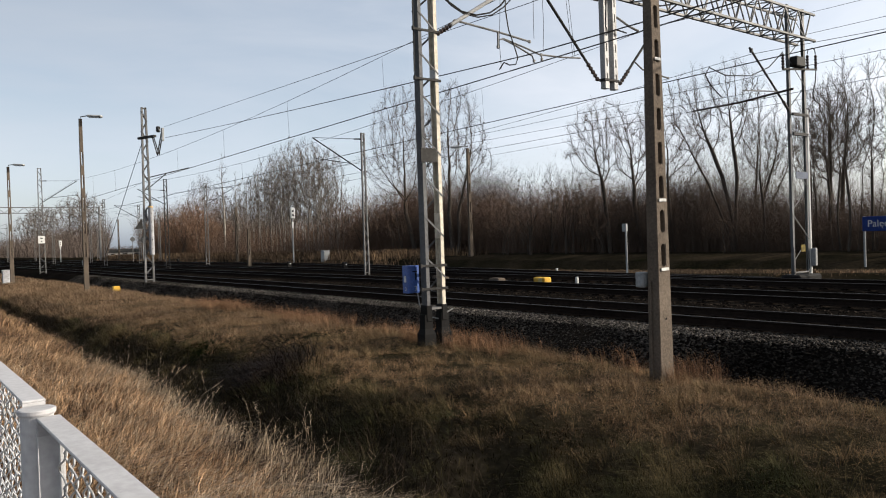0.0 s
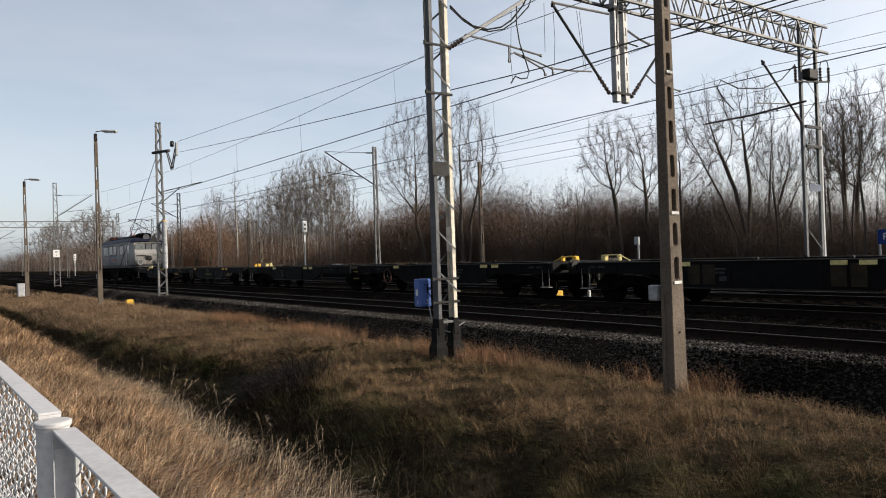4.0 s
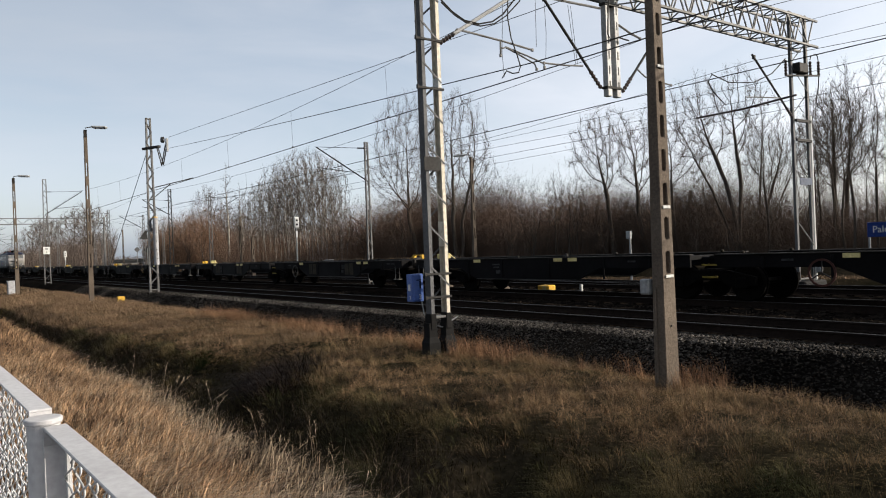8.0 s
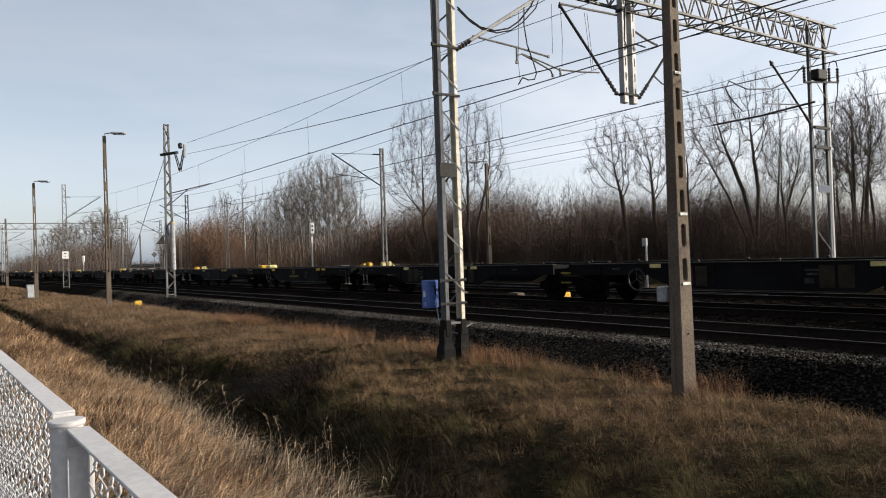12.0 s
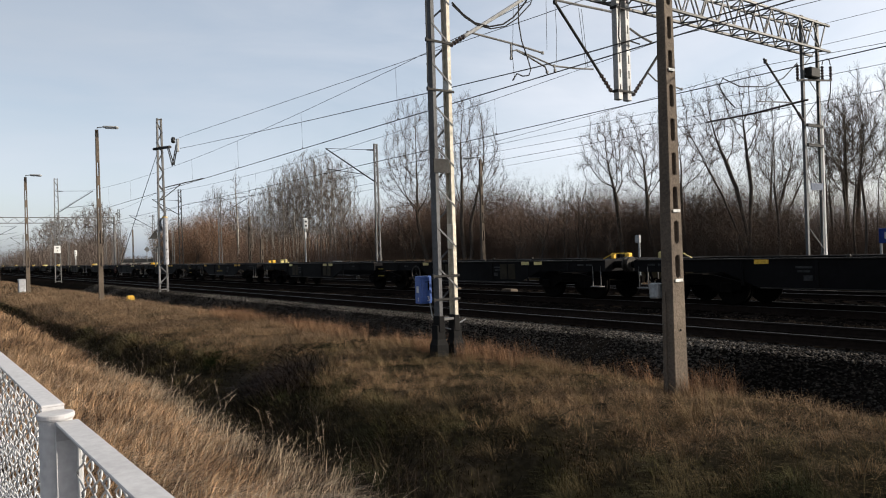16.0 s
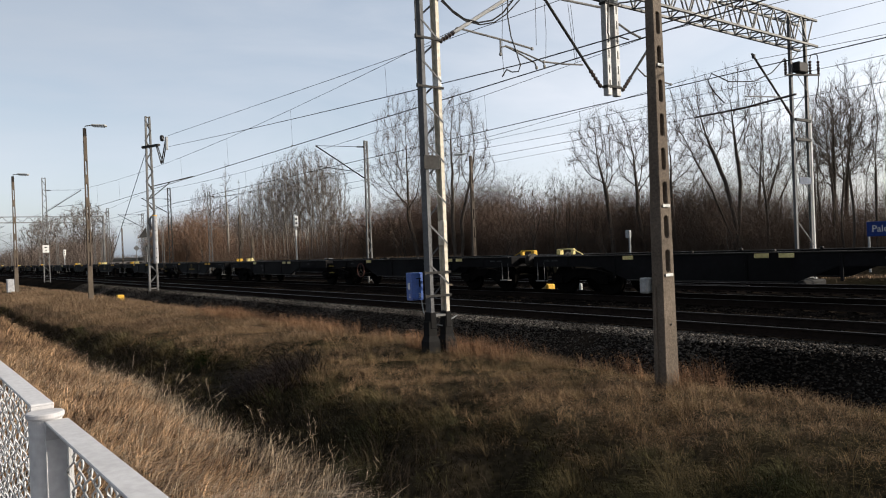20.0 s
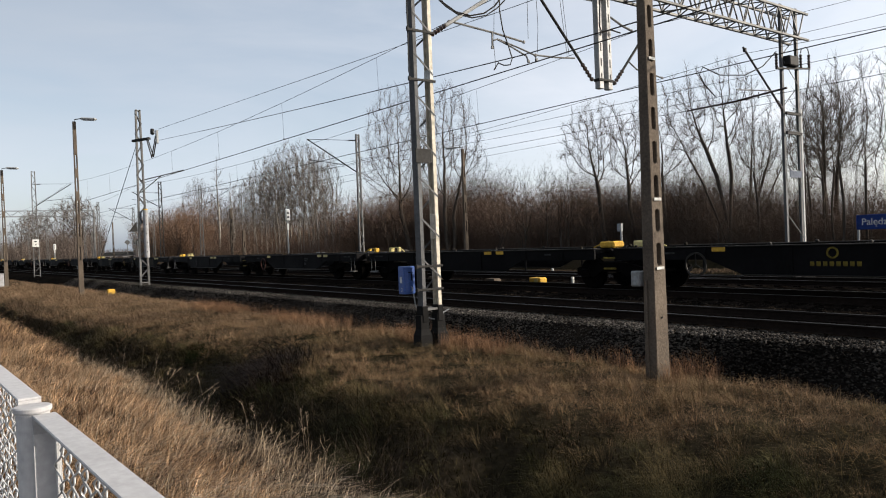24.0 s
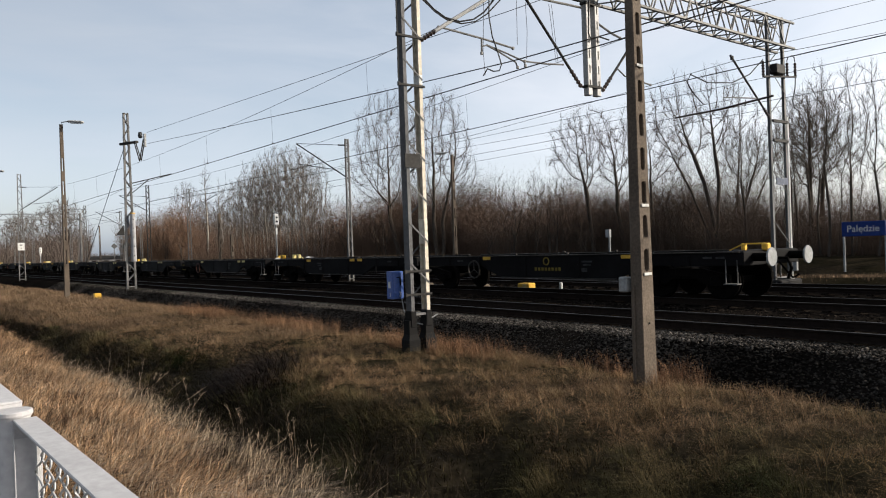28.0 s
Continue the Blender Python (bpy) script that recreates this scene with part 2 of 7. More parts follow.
brake_dust(M_LOCO)
M_LOCOGREY = mat("loco_grey_skirt", (0.026, 0.027, 0.028), (0.015, 0.015, 0.015), rough=0.6, big=0.8, fine=9, bump=0.05)
M_LOCOBLUE = mat("loco_roof_navy", (0.010, 0.013, 0.030), (0.008, 0.009, 0.016), rough=0.55, big=0.9, fine=9, bump=0.05, stain=(0.012, 0.010, 0.008))
M_RUNGEAR = mat("running_gear_grime", (0.0040, 0.0036, 0.0032), (0.0024, 0.0022, 0.002), rough=0.9, big=1.5, fine=14, bump=0.3, spec=0.02)
M_WAGON = mat("wagon_black_blue_paint", (0.0060, 0.0058, 0.0064), (0.0034, 0.0032, 0.0033), rough=0.7, big=0.9, fine=9, bump=0.12, rnd=0.35, spec=0.05, stain=(0.008, 0.006, 0.0045))
M_DECK = mat("wagon_worn_deck", (0.030, 0.027, 0.024), (0.015, 0.013, 0.011), rough=0.6, big=1.2, fine=12, bump=0.2, metal=0.2)
M_LETTER = mat("faded_white_lettering", (0.034, 0.034, 0.035), (0.012, 0.012, 0.012), rough=0.7, big=6, fine=30, bump=0.0)
M_LOCOTRIM = mat("loco_trim_paint", (0.25, 0.242, 0.23), (0.20, 0.193, 0.18), rough=0.45, big=1.5, fine=9, bump=0.03, grit=0.2)
M_RING = mat("logo_blue", (0.035, 0.045, 0.14), (0.035, 0.04, 0.11), rough=0.5, bump=0.0)
M_RED = mat("logo_red", (0.26, 0.045, 0.035), (0.2, 0.04, 0.03), rough=0.5, bump=0.0)
M_PANTO = mat("pantograph_red_oxide", (0.16, 0.03, 0.022), (0.10, 0.02, 0.016), rough=0.6, bump=0.05)
M_GLASS = mat("tinted_glass", (0.007, 0.0075, 0.008), (0.009, 0.0095, 0.010), rough=0.15, bump=0.0, spec=0.25)
# pale base colour stands in for the lit, hazy cab behind the glass
M_WINDSCREEN = mat("windscreen_glass", (0.16, 0.167, 0.17), (0.11, 0.117, 0.12), rough=0.06, bump=0.0, spec=1.0, grit=0.2)
M_LAMPGREY = mat("unlit_lamp_glass", (0.12, 0.125, 0.125), (0.07, 0.073, 0.073), rough=0.15, bump=0.0, spec=0.6)
M_LAMPGLASS = mat("lamp_glass", (0.55, 0.56, 0.55), (0.45, 0.46, 0.45), rough=0.12, bump=0.0, spec=0.7)
M_BARK = mat("bark_dark", (0.0614, 0.0493, 0.04), (0.0372, 0.0307, 0.0251), rough=0.95, big=3, fine=24, bump=0.5)
M_BIRCH = mat("bark_birch", (0.245, 0.223, 0.194), (0.108, 0.09, 0.072), rough=0.9, big=2.2, fine=16, bump=0.3)
M_TWIG = mat("twig_brown", (0.0938, 0.075, 0.0587), (0.0562, 0.045, 0.0363), rough=0.95, bump=0.0, rnd=0.35, island=True, big=0.12, spec=0.1)
M_TWIGPALE = mat("twig_grey", (0.115, 0.097, 0.082), (0.075, 0.063, 0.054), rough=0.95, bump=0.0, rnd=0.3, island=True, big=0.12)
M_DIRTYYELLOW = mat("dirty_yellow_panel", (0.020, 0.015, 0.007), (0.009, 0.007, 0.004), rough=0.7, big=3, fine=20, bump=0.1)
# darker copy of the galvanised steel, with shade put into its colour
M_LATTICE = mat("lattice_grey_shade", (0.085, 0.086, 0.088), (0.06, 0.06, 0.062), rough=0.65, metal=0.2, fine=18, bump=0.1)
M_WEIGHT = mat("weight_white_limewash", (0.315, 0.315, 0.323), (0.225, 0.225, 0.232), rough=0.8, big=4, fine=20, bump=0.1)
M_FARWOOD = mat("far_wood_grey", (0.105, 0.082, 0.068), (0.07, 0.056, 0.048), rough=0.95, bump=0.0, rnd=0.4, island=True, big=0.03, spec=0.05)
M_FADEDYELLOW = mat("faded_yellow_lettering", (0.15, 0.11, 0.018), (0.07, 0.05, 0.01), rough=0.7, big=6, fine=30, bump=0.0)
M_THICKET = mat("thicket_brown", (0.148, 0.0965, 0.067), (0.0747, 0.0515, 0.0386), rough=0.95, bump=0.0, rnd=0.18, island=True, big=0.08, spec=0.1)
# darker thicket brown: the shade under the trees is put into the colour
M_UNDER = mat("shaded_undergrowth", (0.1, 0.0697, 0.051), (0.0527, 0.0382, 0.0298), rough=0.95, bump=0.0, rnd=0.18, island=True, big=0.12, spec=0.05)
M_WILLOW = mat("willow_twig_red", (0.158, 0.0945, 0.0594), (0.09, 0.0576, 0.0387), rough=0.95, bump=0.0, rnd=0.45, island=True, big=0.08, spec=0.05)
M_GRASSTAN = mat("dry_grass_straw", (0.357, 0.23, 0.13), (0.179, 0.106, 0.0583), rough=0.75, bump=0.0, rnd=0.9, island=True, big=0.9, spec=0.2, stain=(0.11, 0.0632, 0.0343))
M_GRASSPALE = mat("bleached_grass", (0.383, 0.304, 0.218), (0.277, 0.205, 0.132), rough=0.7, bump=0.0, rnd=0.4, island=True, big=0.9, spec=0.2)
M_GRASSBROWN = mat("dry_grass_russet", (0.189, 0.12, 0.0656), (0.0943, 0.0623, 0.0353), rough=0.85, bump=0.0, rnd=0.5, island=True, big=0.45, spec=0.1, stain=(0.0738, 0.0574, 0.0287))
M_GRASSFAR = mat("far_dry_grass", (0.136, 0.092, 0.056), (0.072, 0.0496, 0.032), rough=0.9, bump=0.0, rnd=0.5, island=True, big=0.4, spec=0.05)
M_BRAMBLE = mat("bramble_stem", (0.016, 0.011, 0.009), (0.009, 0.007, 0.006), rough=0.9, bump=0.0, rnd=0.5, island=True, spec=0.08)
M_GRASSMIX = mat("fading_slope_grass", (0.115, 0.0748, 0.0357), (0.0357, 0.034, 0.0136), rough=0.85, bump=0.0, rnd=0.5, island=True, big=0.8, spec=0.05, stain=(0.0195, 0.0238, 0.0085))
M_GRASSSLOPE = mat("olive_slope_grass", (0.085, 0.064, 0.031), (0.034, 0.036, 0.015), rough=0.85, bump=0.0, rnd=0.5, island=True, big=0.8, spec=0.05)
M_GRASSRED = mat("red_brown_grass", (0.20, 0.112, 0.062), (0.10, 0.060, 0.036), rough=0.85, bump=0.0, rnd=0.4, island=True, big=0.5, spec=0.05)
M_GRASSFIELD = mat("russet_field_grass", (0.181, 0.12, 0.0738), (0.0963, 0.0668, 0.0402), rough=0.85, bump=0.0, rnd=0.35, island=True, big=0.4, spec=0.05)
M_GRASSCLUMP = mat("soft_dry_grass", (0.15, 0.100, 0.052), (0.075, 0.057, 0.029), rough=0.85, bump=0.0, rnd=0.35, island=True, big=0.7, spec=0.05)
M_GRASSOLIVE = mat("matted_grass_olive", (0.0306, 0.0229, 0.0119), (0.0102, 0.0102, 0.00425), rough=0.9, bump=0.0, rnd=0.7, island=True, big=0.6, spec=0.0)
M_WEED = mat("dead_weed_stalk", (0.0425, 0.0289, 0.0187), (0.0204, 0.0153, 0.0102), rough=0.9, bump=0.0, rnd=0.5, island=True, spec=0.1)
M_FARHOUSE = mat("far_wall_pale", (0.3, 0.288, 0.276), (0.252, 0.24, 0.228), rough=0.9, bump=0.05)


# ---- mesh tools ----
class Mesh:
    def __init__(self):
        self.v, self.f = [], []

    def add(self, verts, faces):
        b = len(self.v)
        self.v.extend(tuple(p) for p in verts)
        self.f.extend(tuple(i + b for i in f) for f in faces)
        return self

    def box(self, c, s, m=None, bev=None):
        hx, hy, hz = s[0] / 2, s[1] / 2, s[2] / 2
        b = min(hx, hy, hz) * 0.25 if bev is None else min(bev, 0.45 * min(hx, hy, hz) * 2)
        vs, idx = [], {}
        for sx in (-1, 1):
            for sy in (-1, 1):
                for sz in (-1, 1):
                    for a in range(3):
                        p = [sx * (hx - b), sy * (hy - b), sz * (hz - b)]
                        p[a] = (sx * hx, sy * hy, sz * hz)[a]
                        idx[(sx, sy, sz, a)] = len(vs)
                        vs.append(p)
        fs = []
        for a in range(3):
            o = [i for i in range(3) if i != a]
            for s1 in (-1, 1):
                q = []
                for u, w in ((-1, -1), (1, -1), (1, 1), (-1, 1)):
                    k = [0, 0, 0]
                    k[a], k[o[0]], k[o[1]] = s1, u, w
                    q.append(idx[(*k, a)])
                fs.append(q)
            for u in (-1, 1):
                for w in (-1, 1):
                    k1, k2 = [0, 0, 0], [0, 0, 0]
                    k1[a], k2[a] = -1, 1
                    for k in (k1, k2):
                        k[o[0]], k[o[1]] = u, w
                    fs.append((idx[(*k1, o[0])], idx[(*k2, o[0])], idx[(*k2, o[1])], idx[(*k1, o[1])]))
        for sx in (-1, 1):
            for sy in (-1, 1):
                for sz in (-1, 1):
                    fs.append([idx[(sx, sy, sz, a)] for a in range(3)])
        out = []
        for p in vs:
            w = Vector(p)
            if m is not None:
                w = m @ w
            out.append((w[0] + c[0], w[1] + c[1], w[2] + c[2]))
        return self.add(out, fs)

    def bar(self, p0, p1, w, h, up=(0, 0, 1), bev=None):
        p0, p1 = Vector(p0), Vector(p1)
        d = p1 - p0
        x = d.normalized()
        u = Vector(up)
        if abs(x.dot(u)) > 0.98:
            u = Vector((0, 1, 0))
        y = u.cross(x).normalized()
        z = x.cross(y)
        m = Matrix((x, y, z)).transposed()
        return self.box((p0 + p1) / 2, (d.length, w, h), m, bev)

    def tube(self, pts, r, n=6, caps=True):
        pts = [Vector(p) for p in pts]
        rs = r if isinstance(r, (list, tuple)) else [r] * len(pts)
        vs, fs = [], []
        for i, p in enumerate(pts):
            d = (pts[min(i + 1, len(pts) - 1)] - pts[max(i - 1, 0)]).normalized()
            a = Vector((0, 0, 1)) if abs(d.z) < 0.9 else Vector((1, 0, 0))
            u = d.cross(a).normalized()
            w = d.cross(u)
            for k in range(n):
                t = 2 * math.pi * k / n
                vs.append(p + (u * math.cos(t) + w * math.sin(t)) * rs[i])
        for i in range(len(pts) - 1):
            for k in range(n):
                k2 = (k + 1) % n
                fs.append((i * n + k, i * n + k2, (i + 1) * n + k2, (i + 1) * n + k))
        if caps:
            fs.append(tuple(range(n - 1, -1, -1)))
            fs.append(tuple((len(pts) - 1) * n + k for k in range(n)))
        return self.add(vs, fs)

    def prism(self, poly, a0, a1, axis=1):
        """A polygon of two coordinates, pushed along an axis from a0 to a1."""
        def place(p, a):
            q = list(p)
            q.insert(axis, a)
            return q
        n = len(poly)
        vs = [place(p, a0) for p in poly] + [place(p, a1) for p in poly]
        fs = [tuple(range(n)), tuple(range(2 * n - 1, n - 1, -1))]
        fs += [(i, i + n, (i + 1) % n + n, (i + 1) % n) for i in range(n)]
        return self.add(vs, fs)

    def loft(self, rings, closed=True, caps=True):
        n = len(rings[0])
        vs = [p for r in rings for p in r]
        fs = []
        for i in range(len(rings) - 1):
            for k in range(n if closed else n - 1):
                k2 = (k + 1) % n
                fs.append((i * n + k, i * n + k2, (i + 1) * n + k2, (i + 1) * n + k))
        if caps:
            fs.append(tuple(range(n - 1, -1, -1)))
            fs.append(tuple((len(rings) - 1) * n + k for k in range(n)))
        return self.add(vs, fs)

    def disc(self, c, r, h, axis=1, n=20, hole=0.0):
        c = Vector(c)
        def ring(rad, off):
            out = []
            for k in range(n):
                t = 2 * math.pi * k / n
                p = [math.cos(t) * rad, math.sin(t) * rad]
                p.insert(axis, off)
                out.append(c + Vector(p))
            return out
        if hole:
            r1, r2, r3, r4 = ring(r, -h / 2), ring(r, h / 2), ring(hole, h / 2), ring(hole, -h / 2)
            return self.loft([r1, r2, r3, r4, r1], caps=False)
        e = min(0.25 * h, 0.15 * r)
        return self.loft([ring(r - e, -h / 2), ring(r, -h / 2 + e), ring(r, h / 2 - e), ring(r - e, h / 2)])

    def data(self, name, material, smooth=False, weld=False):
        me = bpy.data.meshes.new(name)
        me.from_pydata(self.v, [], self.f)
        bm = bmesh.new()
        bm.from_mesh(me)
        if weld:
            bmesh.ops.remove_doubles(bm, verts=bm.verts, dist=0.0006)
        bmesh.ops.recalc_face_normals(bm, faces=bm.faces)
        bm.to_mesh(me)
        bm.free()
        if material:
            me.materials.append(material)
        if smooth:
            me.shade_smooth()
        me.update()
        return me


def empty(name, m=None, **tags):
    ob = new(name)
    if m is not None:
        ob.matrix_world = m
    return tagged(ob, **tags)


def part(name, shape, material, parent, label="", smooth=False, at=None):
    ob = new(name, shape if isinstance(shape, bpy.types.Mesh) else shape.data(name, material, smooth))
    ob.parent = parent
    if at is not None:
        ob.matrix_basis = at
    return tagged(ob, label=label)


def thing(name, shape, material, at=None, smooth=False, **tags):
    ob = new(name, shape if isinstance(shape, bpy.types.Mesh) else shape.data(name, material, smooth))
    if at is not None:
        ob.matrix_basis = at
    return tagged(ob, **tags)


def fast_mesh(name, verts, faces, material):
    """A large mesh of triangles from arrays."""
    me = bpy.data.meshes.new(name)
    me.vertices.add(len(verts))
    me.vertices.foreach_set("co", np.asarray(verts, np.float32).ravel())
    f = np.asarray(faces, np.int32)
    me.loops.add(f.size)
    me.loops.foreach_set("vertex_index", f.ravel())
    me.polygons.add(len(f))
    me.polygons.foreach_set("loop_start", np.arange(0, f.size, f.shape[1], dtype=np.int32))
    me.materials.append(material)
    me.update(calc_edges=True)
    return me


def lettering(text, size, depth, material, name, parent, at):
    cu = bpy.data.curves.new(name, "FONT")
    cu.body, cu.size, cu.extrude = text, size, depth
    cu.align_x, cu.align_y = "CENTER", "CENTER"
    tmp = bpy.data.objects.new(name, cu)
    scene.collection.objects.link(tmp)
    bpy.context.view_layer.update()
    me = bpy.data.meshes.new_from_object(tmp.evaluated_get(bpy.context.evaluated_depsgraph_get()))
    bpy.data.objects.remove(tmp)
    me.materials.clear()
    me.materials.append(material)
    return part(name, me, material, parent, at=at)


rng = np.random.default_rng(7)

# ---- plan: rails run along x; y goes across the tracks ----
TRACK_1, TRACK_2, TRACK_3 = 12.81, 17.46, 22.2
GANTRY_X = -12.9
PROFILE_Y = (-400, -1.5, 0.6, 1.2, 2.2, 3.2, 4.0, 4.5, 5.0, 5.8, 6.6, 7.2, 8.2, 9.6, 10.8, 24.4, 25.4, 26.4, 28.5, 31.0, 33.5, 36.0, 60.0, 400.0)
PROFILE_Z = (0.0, 0.0, 0.0, -0.08, -0.34, -0.76, -1.34, -1.74, -1.76, -1.34, -0.96, -0.78, -0.70, -0.68, -0.86, -0.60, -0.25, 0.20, 0.0, 0.05, 0.40, 0.3, 0.4, 0.4)


BENCH_X = (-70.0, -33.0, -28.0, -22.7, -17.5, -15.4, -13.6, -11.7, -8.9, -6.7, -4.7, 0.0)
BENCH_Y = (4.7, 4.7, 5.35, 5.7, 6.3, 6.95, 6.3, 5.95, 6.2, 6.6, 6.9, 7.1)


def bench_edge(x):
    """Where the bench breaks off into the ditch."""
    return np.interp(x, BENCH_X, BENCH_Y) + 0.10 * np.sin(x * 1.9) + 0.07 * np.sin(x * 4.7 + 1.0)


def hill(x, y):
    """Ground height from arrays or numbers."""
    x, y = np.asarray(x, float), np.asarray(y, float)
    e = bench_edge(x)
    warped = np.where(y < e, 3.4 + (y - 3.4) * 3.2 / (e - 3.4), 6.6 + (y - e) * 3.0 / (9.6 - e))
    z = np.interp(np.where((y > 3.4) & (y < 9.6), warped, y), PROFILE_Y, PROFILE_Z)
    far = np.clip((x + 2.0) / -25.0, 0, 1) * ((y > 24.0) & (y < 31.5))
    z = z * (1 - far) + far * -0.32
    bumpy = 0.05 * np.sin(x * 1.7 + y * 1.1) * np.sin(y * 2.3 - x * 0.6) + 0.035 * np.sin(x * 3.9 + 1) * np.sin(y * 4.3)
    soft = np.clip((y - 0.8) / 1.0, 0, 1) * np.clip((10.2 - y) / 1.0, 0, 1)
    bank = np.clip((y - 4.0) / 0.7, 0, 1) * np.clip((e + 0.2 - y) / 0.7, 0, 1)
    hummock = 0.11 * np.sin(x * 3.3 + 1.6 * np.sin(y * 1.9)) * np.sin(y * 4.1 + 1.2 * np.sin(x * 1.4))
    return z + bumpy * soft + hummock * bank


def grid_axis(lo, hi, pts):
    return np.array(sorted(set([lo, hi, *pts])))


gx = np.concatenate([[-4500, -2000, -900, -500, -300], np.arange(-200, -60, 5.0), np.arange(-60, 6, 0.4), np.arange(6, 60, 4.0), [90, 200, 500, 900, 2000, 4500]])
gy = np.concatenate([[-4500, -2000, -800, -300, -100, -30, -8, -3, -1.5, 0], np.arange(0.4, 11.2, 0.2), np.arange(12, 24, 2.0), np.arange(24, 38, 0.5), [42, 50, 60, 80, 120, 200, 400, 900, 2000, 4500]])
XX, YY = np.meshgrid(gx, gy, indexing="ij")
ZZ = hill(XX, YY)
gv = np.stack([XX, YY, ZZ], -1).reshape(-1, 3)
ii = (np.arange(len(gx) - 1)[:, None] * len(gy) + np.arange(len(gy) - 1)[None, :]).ravel()
gf = np.stack([ii, ii + len(gy), ii + len(gy) + 1, ii + 1], -1)
ground = new("ground", fast_mesh("ground", gv, gf, M_SOIL))
ground.data.shade_smooth()
tagged(ground, label="rough trackside ground of soil and moss with a ditch", category="ground", kind="structure")

path = Mesh()
path.box((-120, -1.2, 0.02), (900, 3.3, 0.06))
thing("pavement", path, mat("path_paving", (0.30, 0.29, 0.28), (0.24, 0.23, 0.22), rough=0.9, fine=20), label="grey paved footpath beside the fence", category="path", kind="structure")

# ---- ballast and tracks ----
bed = Mesh()
bed_profile = ((10.15, -0.82), (11.25, -0.25), (11.55, -0.20), (13.9, -0.20), (15.1, -0.27), (16.3, -0.21), (18.7, -0.21), (19.8, -0.28), (21.0, -0.22), (23.4, -0.22), (24.6, -0.5))
bxs = [-1200, -600, -300, -150, -80] + list(np.arange(-60, 8, 2.0)) + [30, 80, 200, 400, 760]
bed.loft([[(x, y + 0.05 * math.sin(x * 0.8 + i), z + 0.012 * math.sin(x * 1.3 + 2 * i)) for i, (y, z) in enumerate(bed_profile)] for x in bxs], closed=False, caps=False)
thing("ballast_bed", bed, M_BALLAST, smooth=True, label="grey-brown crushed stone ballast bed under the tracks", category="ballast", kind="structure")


def stones(name, count, x0, x1, y0, y1, height, size, label, material=M_STONE):
    x = x0 + (x1 - x0) * rng.random(count)
    y = y0 + (y1 - y0) * rng.random(count)
    z = np.interp(y, [p[0] for p in bed_profile], [p[1] for p in bed_profile]) + height
    base = np.array([(1, 0, 0), (-1, 0, 0), (0, 1, 0), (0, -1, 0), (0, 0, 1), (0, 0, -1)], float)
    v = base[None] * (size * (0.55 + 0.9 * rng.random((count, 1, 1)))) * (0.6 + 0.6 * rng.random((count, 6, 1)))
    v[..., 2] *= 0.75
    v += size * 0.34 * rng.normal(size=(count, 6, 3))
    z = z + size * 0.5 * rng.random(count)
    a = rng.random(count) * 6.28
    c, s = np.cos(a)[:, None], np.sin(a)[:, None]
    vx = v[..., 0] * c - v[..., 1] * s
    vy = v[..., 0] * s + v[..., 1] * c
    v = np.stack([vx + x[:, None], vy + y[:, None], v[..., 2] * 0.8 + z[:, None]], -1).reshape(-1, 3)
    tri = np.array([(0, 2, 4), (2, 1, 4), (1, 3, 4), (3, 0, 4), (2, 0, 5), (1, 2, 5), (3, 1, 5), (0, 3, 5)])
    f = (tri[None] + 6 * np.arange(count)[:, None, None]).reshape(-1, 3)
    ob = new(name, fast_mesh(name, v, f, material))
    return tagged(ob, label=label, category="stones", kind="stuff")


stones("ballast_stones", 29000, -24, -1, 10.1, 11.95, 0.008, 0.024, "loose grey ballast stones on the track shoulder")
stones("ballast_stones", 13000, -62, -24, 10.3, 12.0, 0.010, 0.036, "loose grey ballast stones on the track shoulder")
# strip of lighter stones paints the sunlit top edge
stones("ballast_stones", 9000, -40, -1, 11.2, 11.75, 0.012, 0.022, "ballast stones in a sunlit tone along the top of the shoulder", M_STONETOP)
stones("ballast_stones", 9000, -40, -1, 13.8, 16.6, 0.0, 0.026, "loose rust-brown ballast stones between the tracks", M_STONEOIL)

RAIL_SIDE = ((-0.062, -0.165), (0.062, -0.165), (0.062, -0.152), (0.012, -0.136), (0.010, -0.045), (0.034, -0.036), (0.034, -0.006), (-0.034, -0.006), (-0.034, -0.036), (-0.010, -0.045), (-0.012, -0.136), (-0.062, -0.152))
RAIL_HEAD = ((-0.034, -0.006), (0.034, -0.006), (0.024, 0.0), (-0.024, 0.0))


def line_of(y, x0, x1):
    return [(x0, y), (x1, y)]


def rail_mesh(way, off, profile, name, material):
    m = Mesh()
    rings = []
    for i, (x, y) in enumerate(way):
        x2, y2 = way[min(i + 1, len(way) - 1)]
        x1, y1 = way[max(i - 1, 0)]
        d = Vector((x2 - x1, y2 - y1)).normalized()
        n = Vector((-d.y, d.x))
        rings.append([(x + n.x * (off + p[0]), y + n.y * (off + p[0]), p[1]) for p in profile])
    m.loft(rings)
    return m.data(name, material)


def sleeper_shape():
    m = Mesh()
    sec = ((-1.3, -0.20), (1.3, -0.20), (1.3, -0.035), (0.55, -0.03), (0.35, -0.065), (-0.35, -0.065), (-0.55, -0.03), (-1.3, -0.035))
    m.prism([(a, b) for a, b in sec], -0.13, 0.13, axis=0)
    for s in (-0.752, 0.752):
        for k in (-0.1, 0.1):
            m.box((0, s + k, -0.012), (0.12, 0.06, 0.05))
    return m.data("sleeper", M_SLEEPER)


SLEEPER = sleeper_shape()


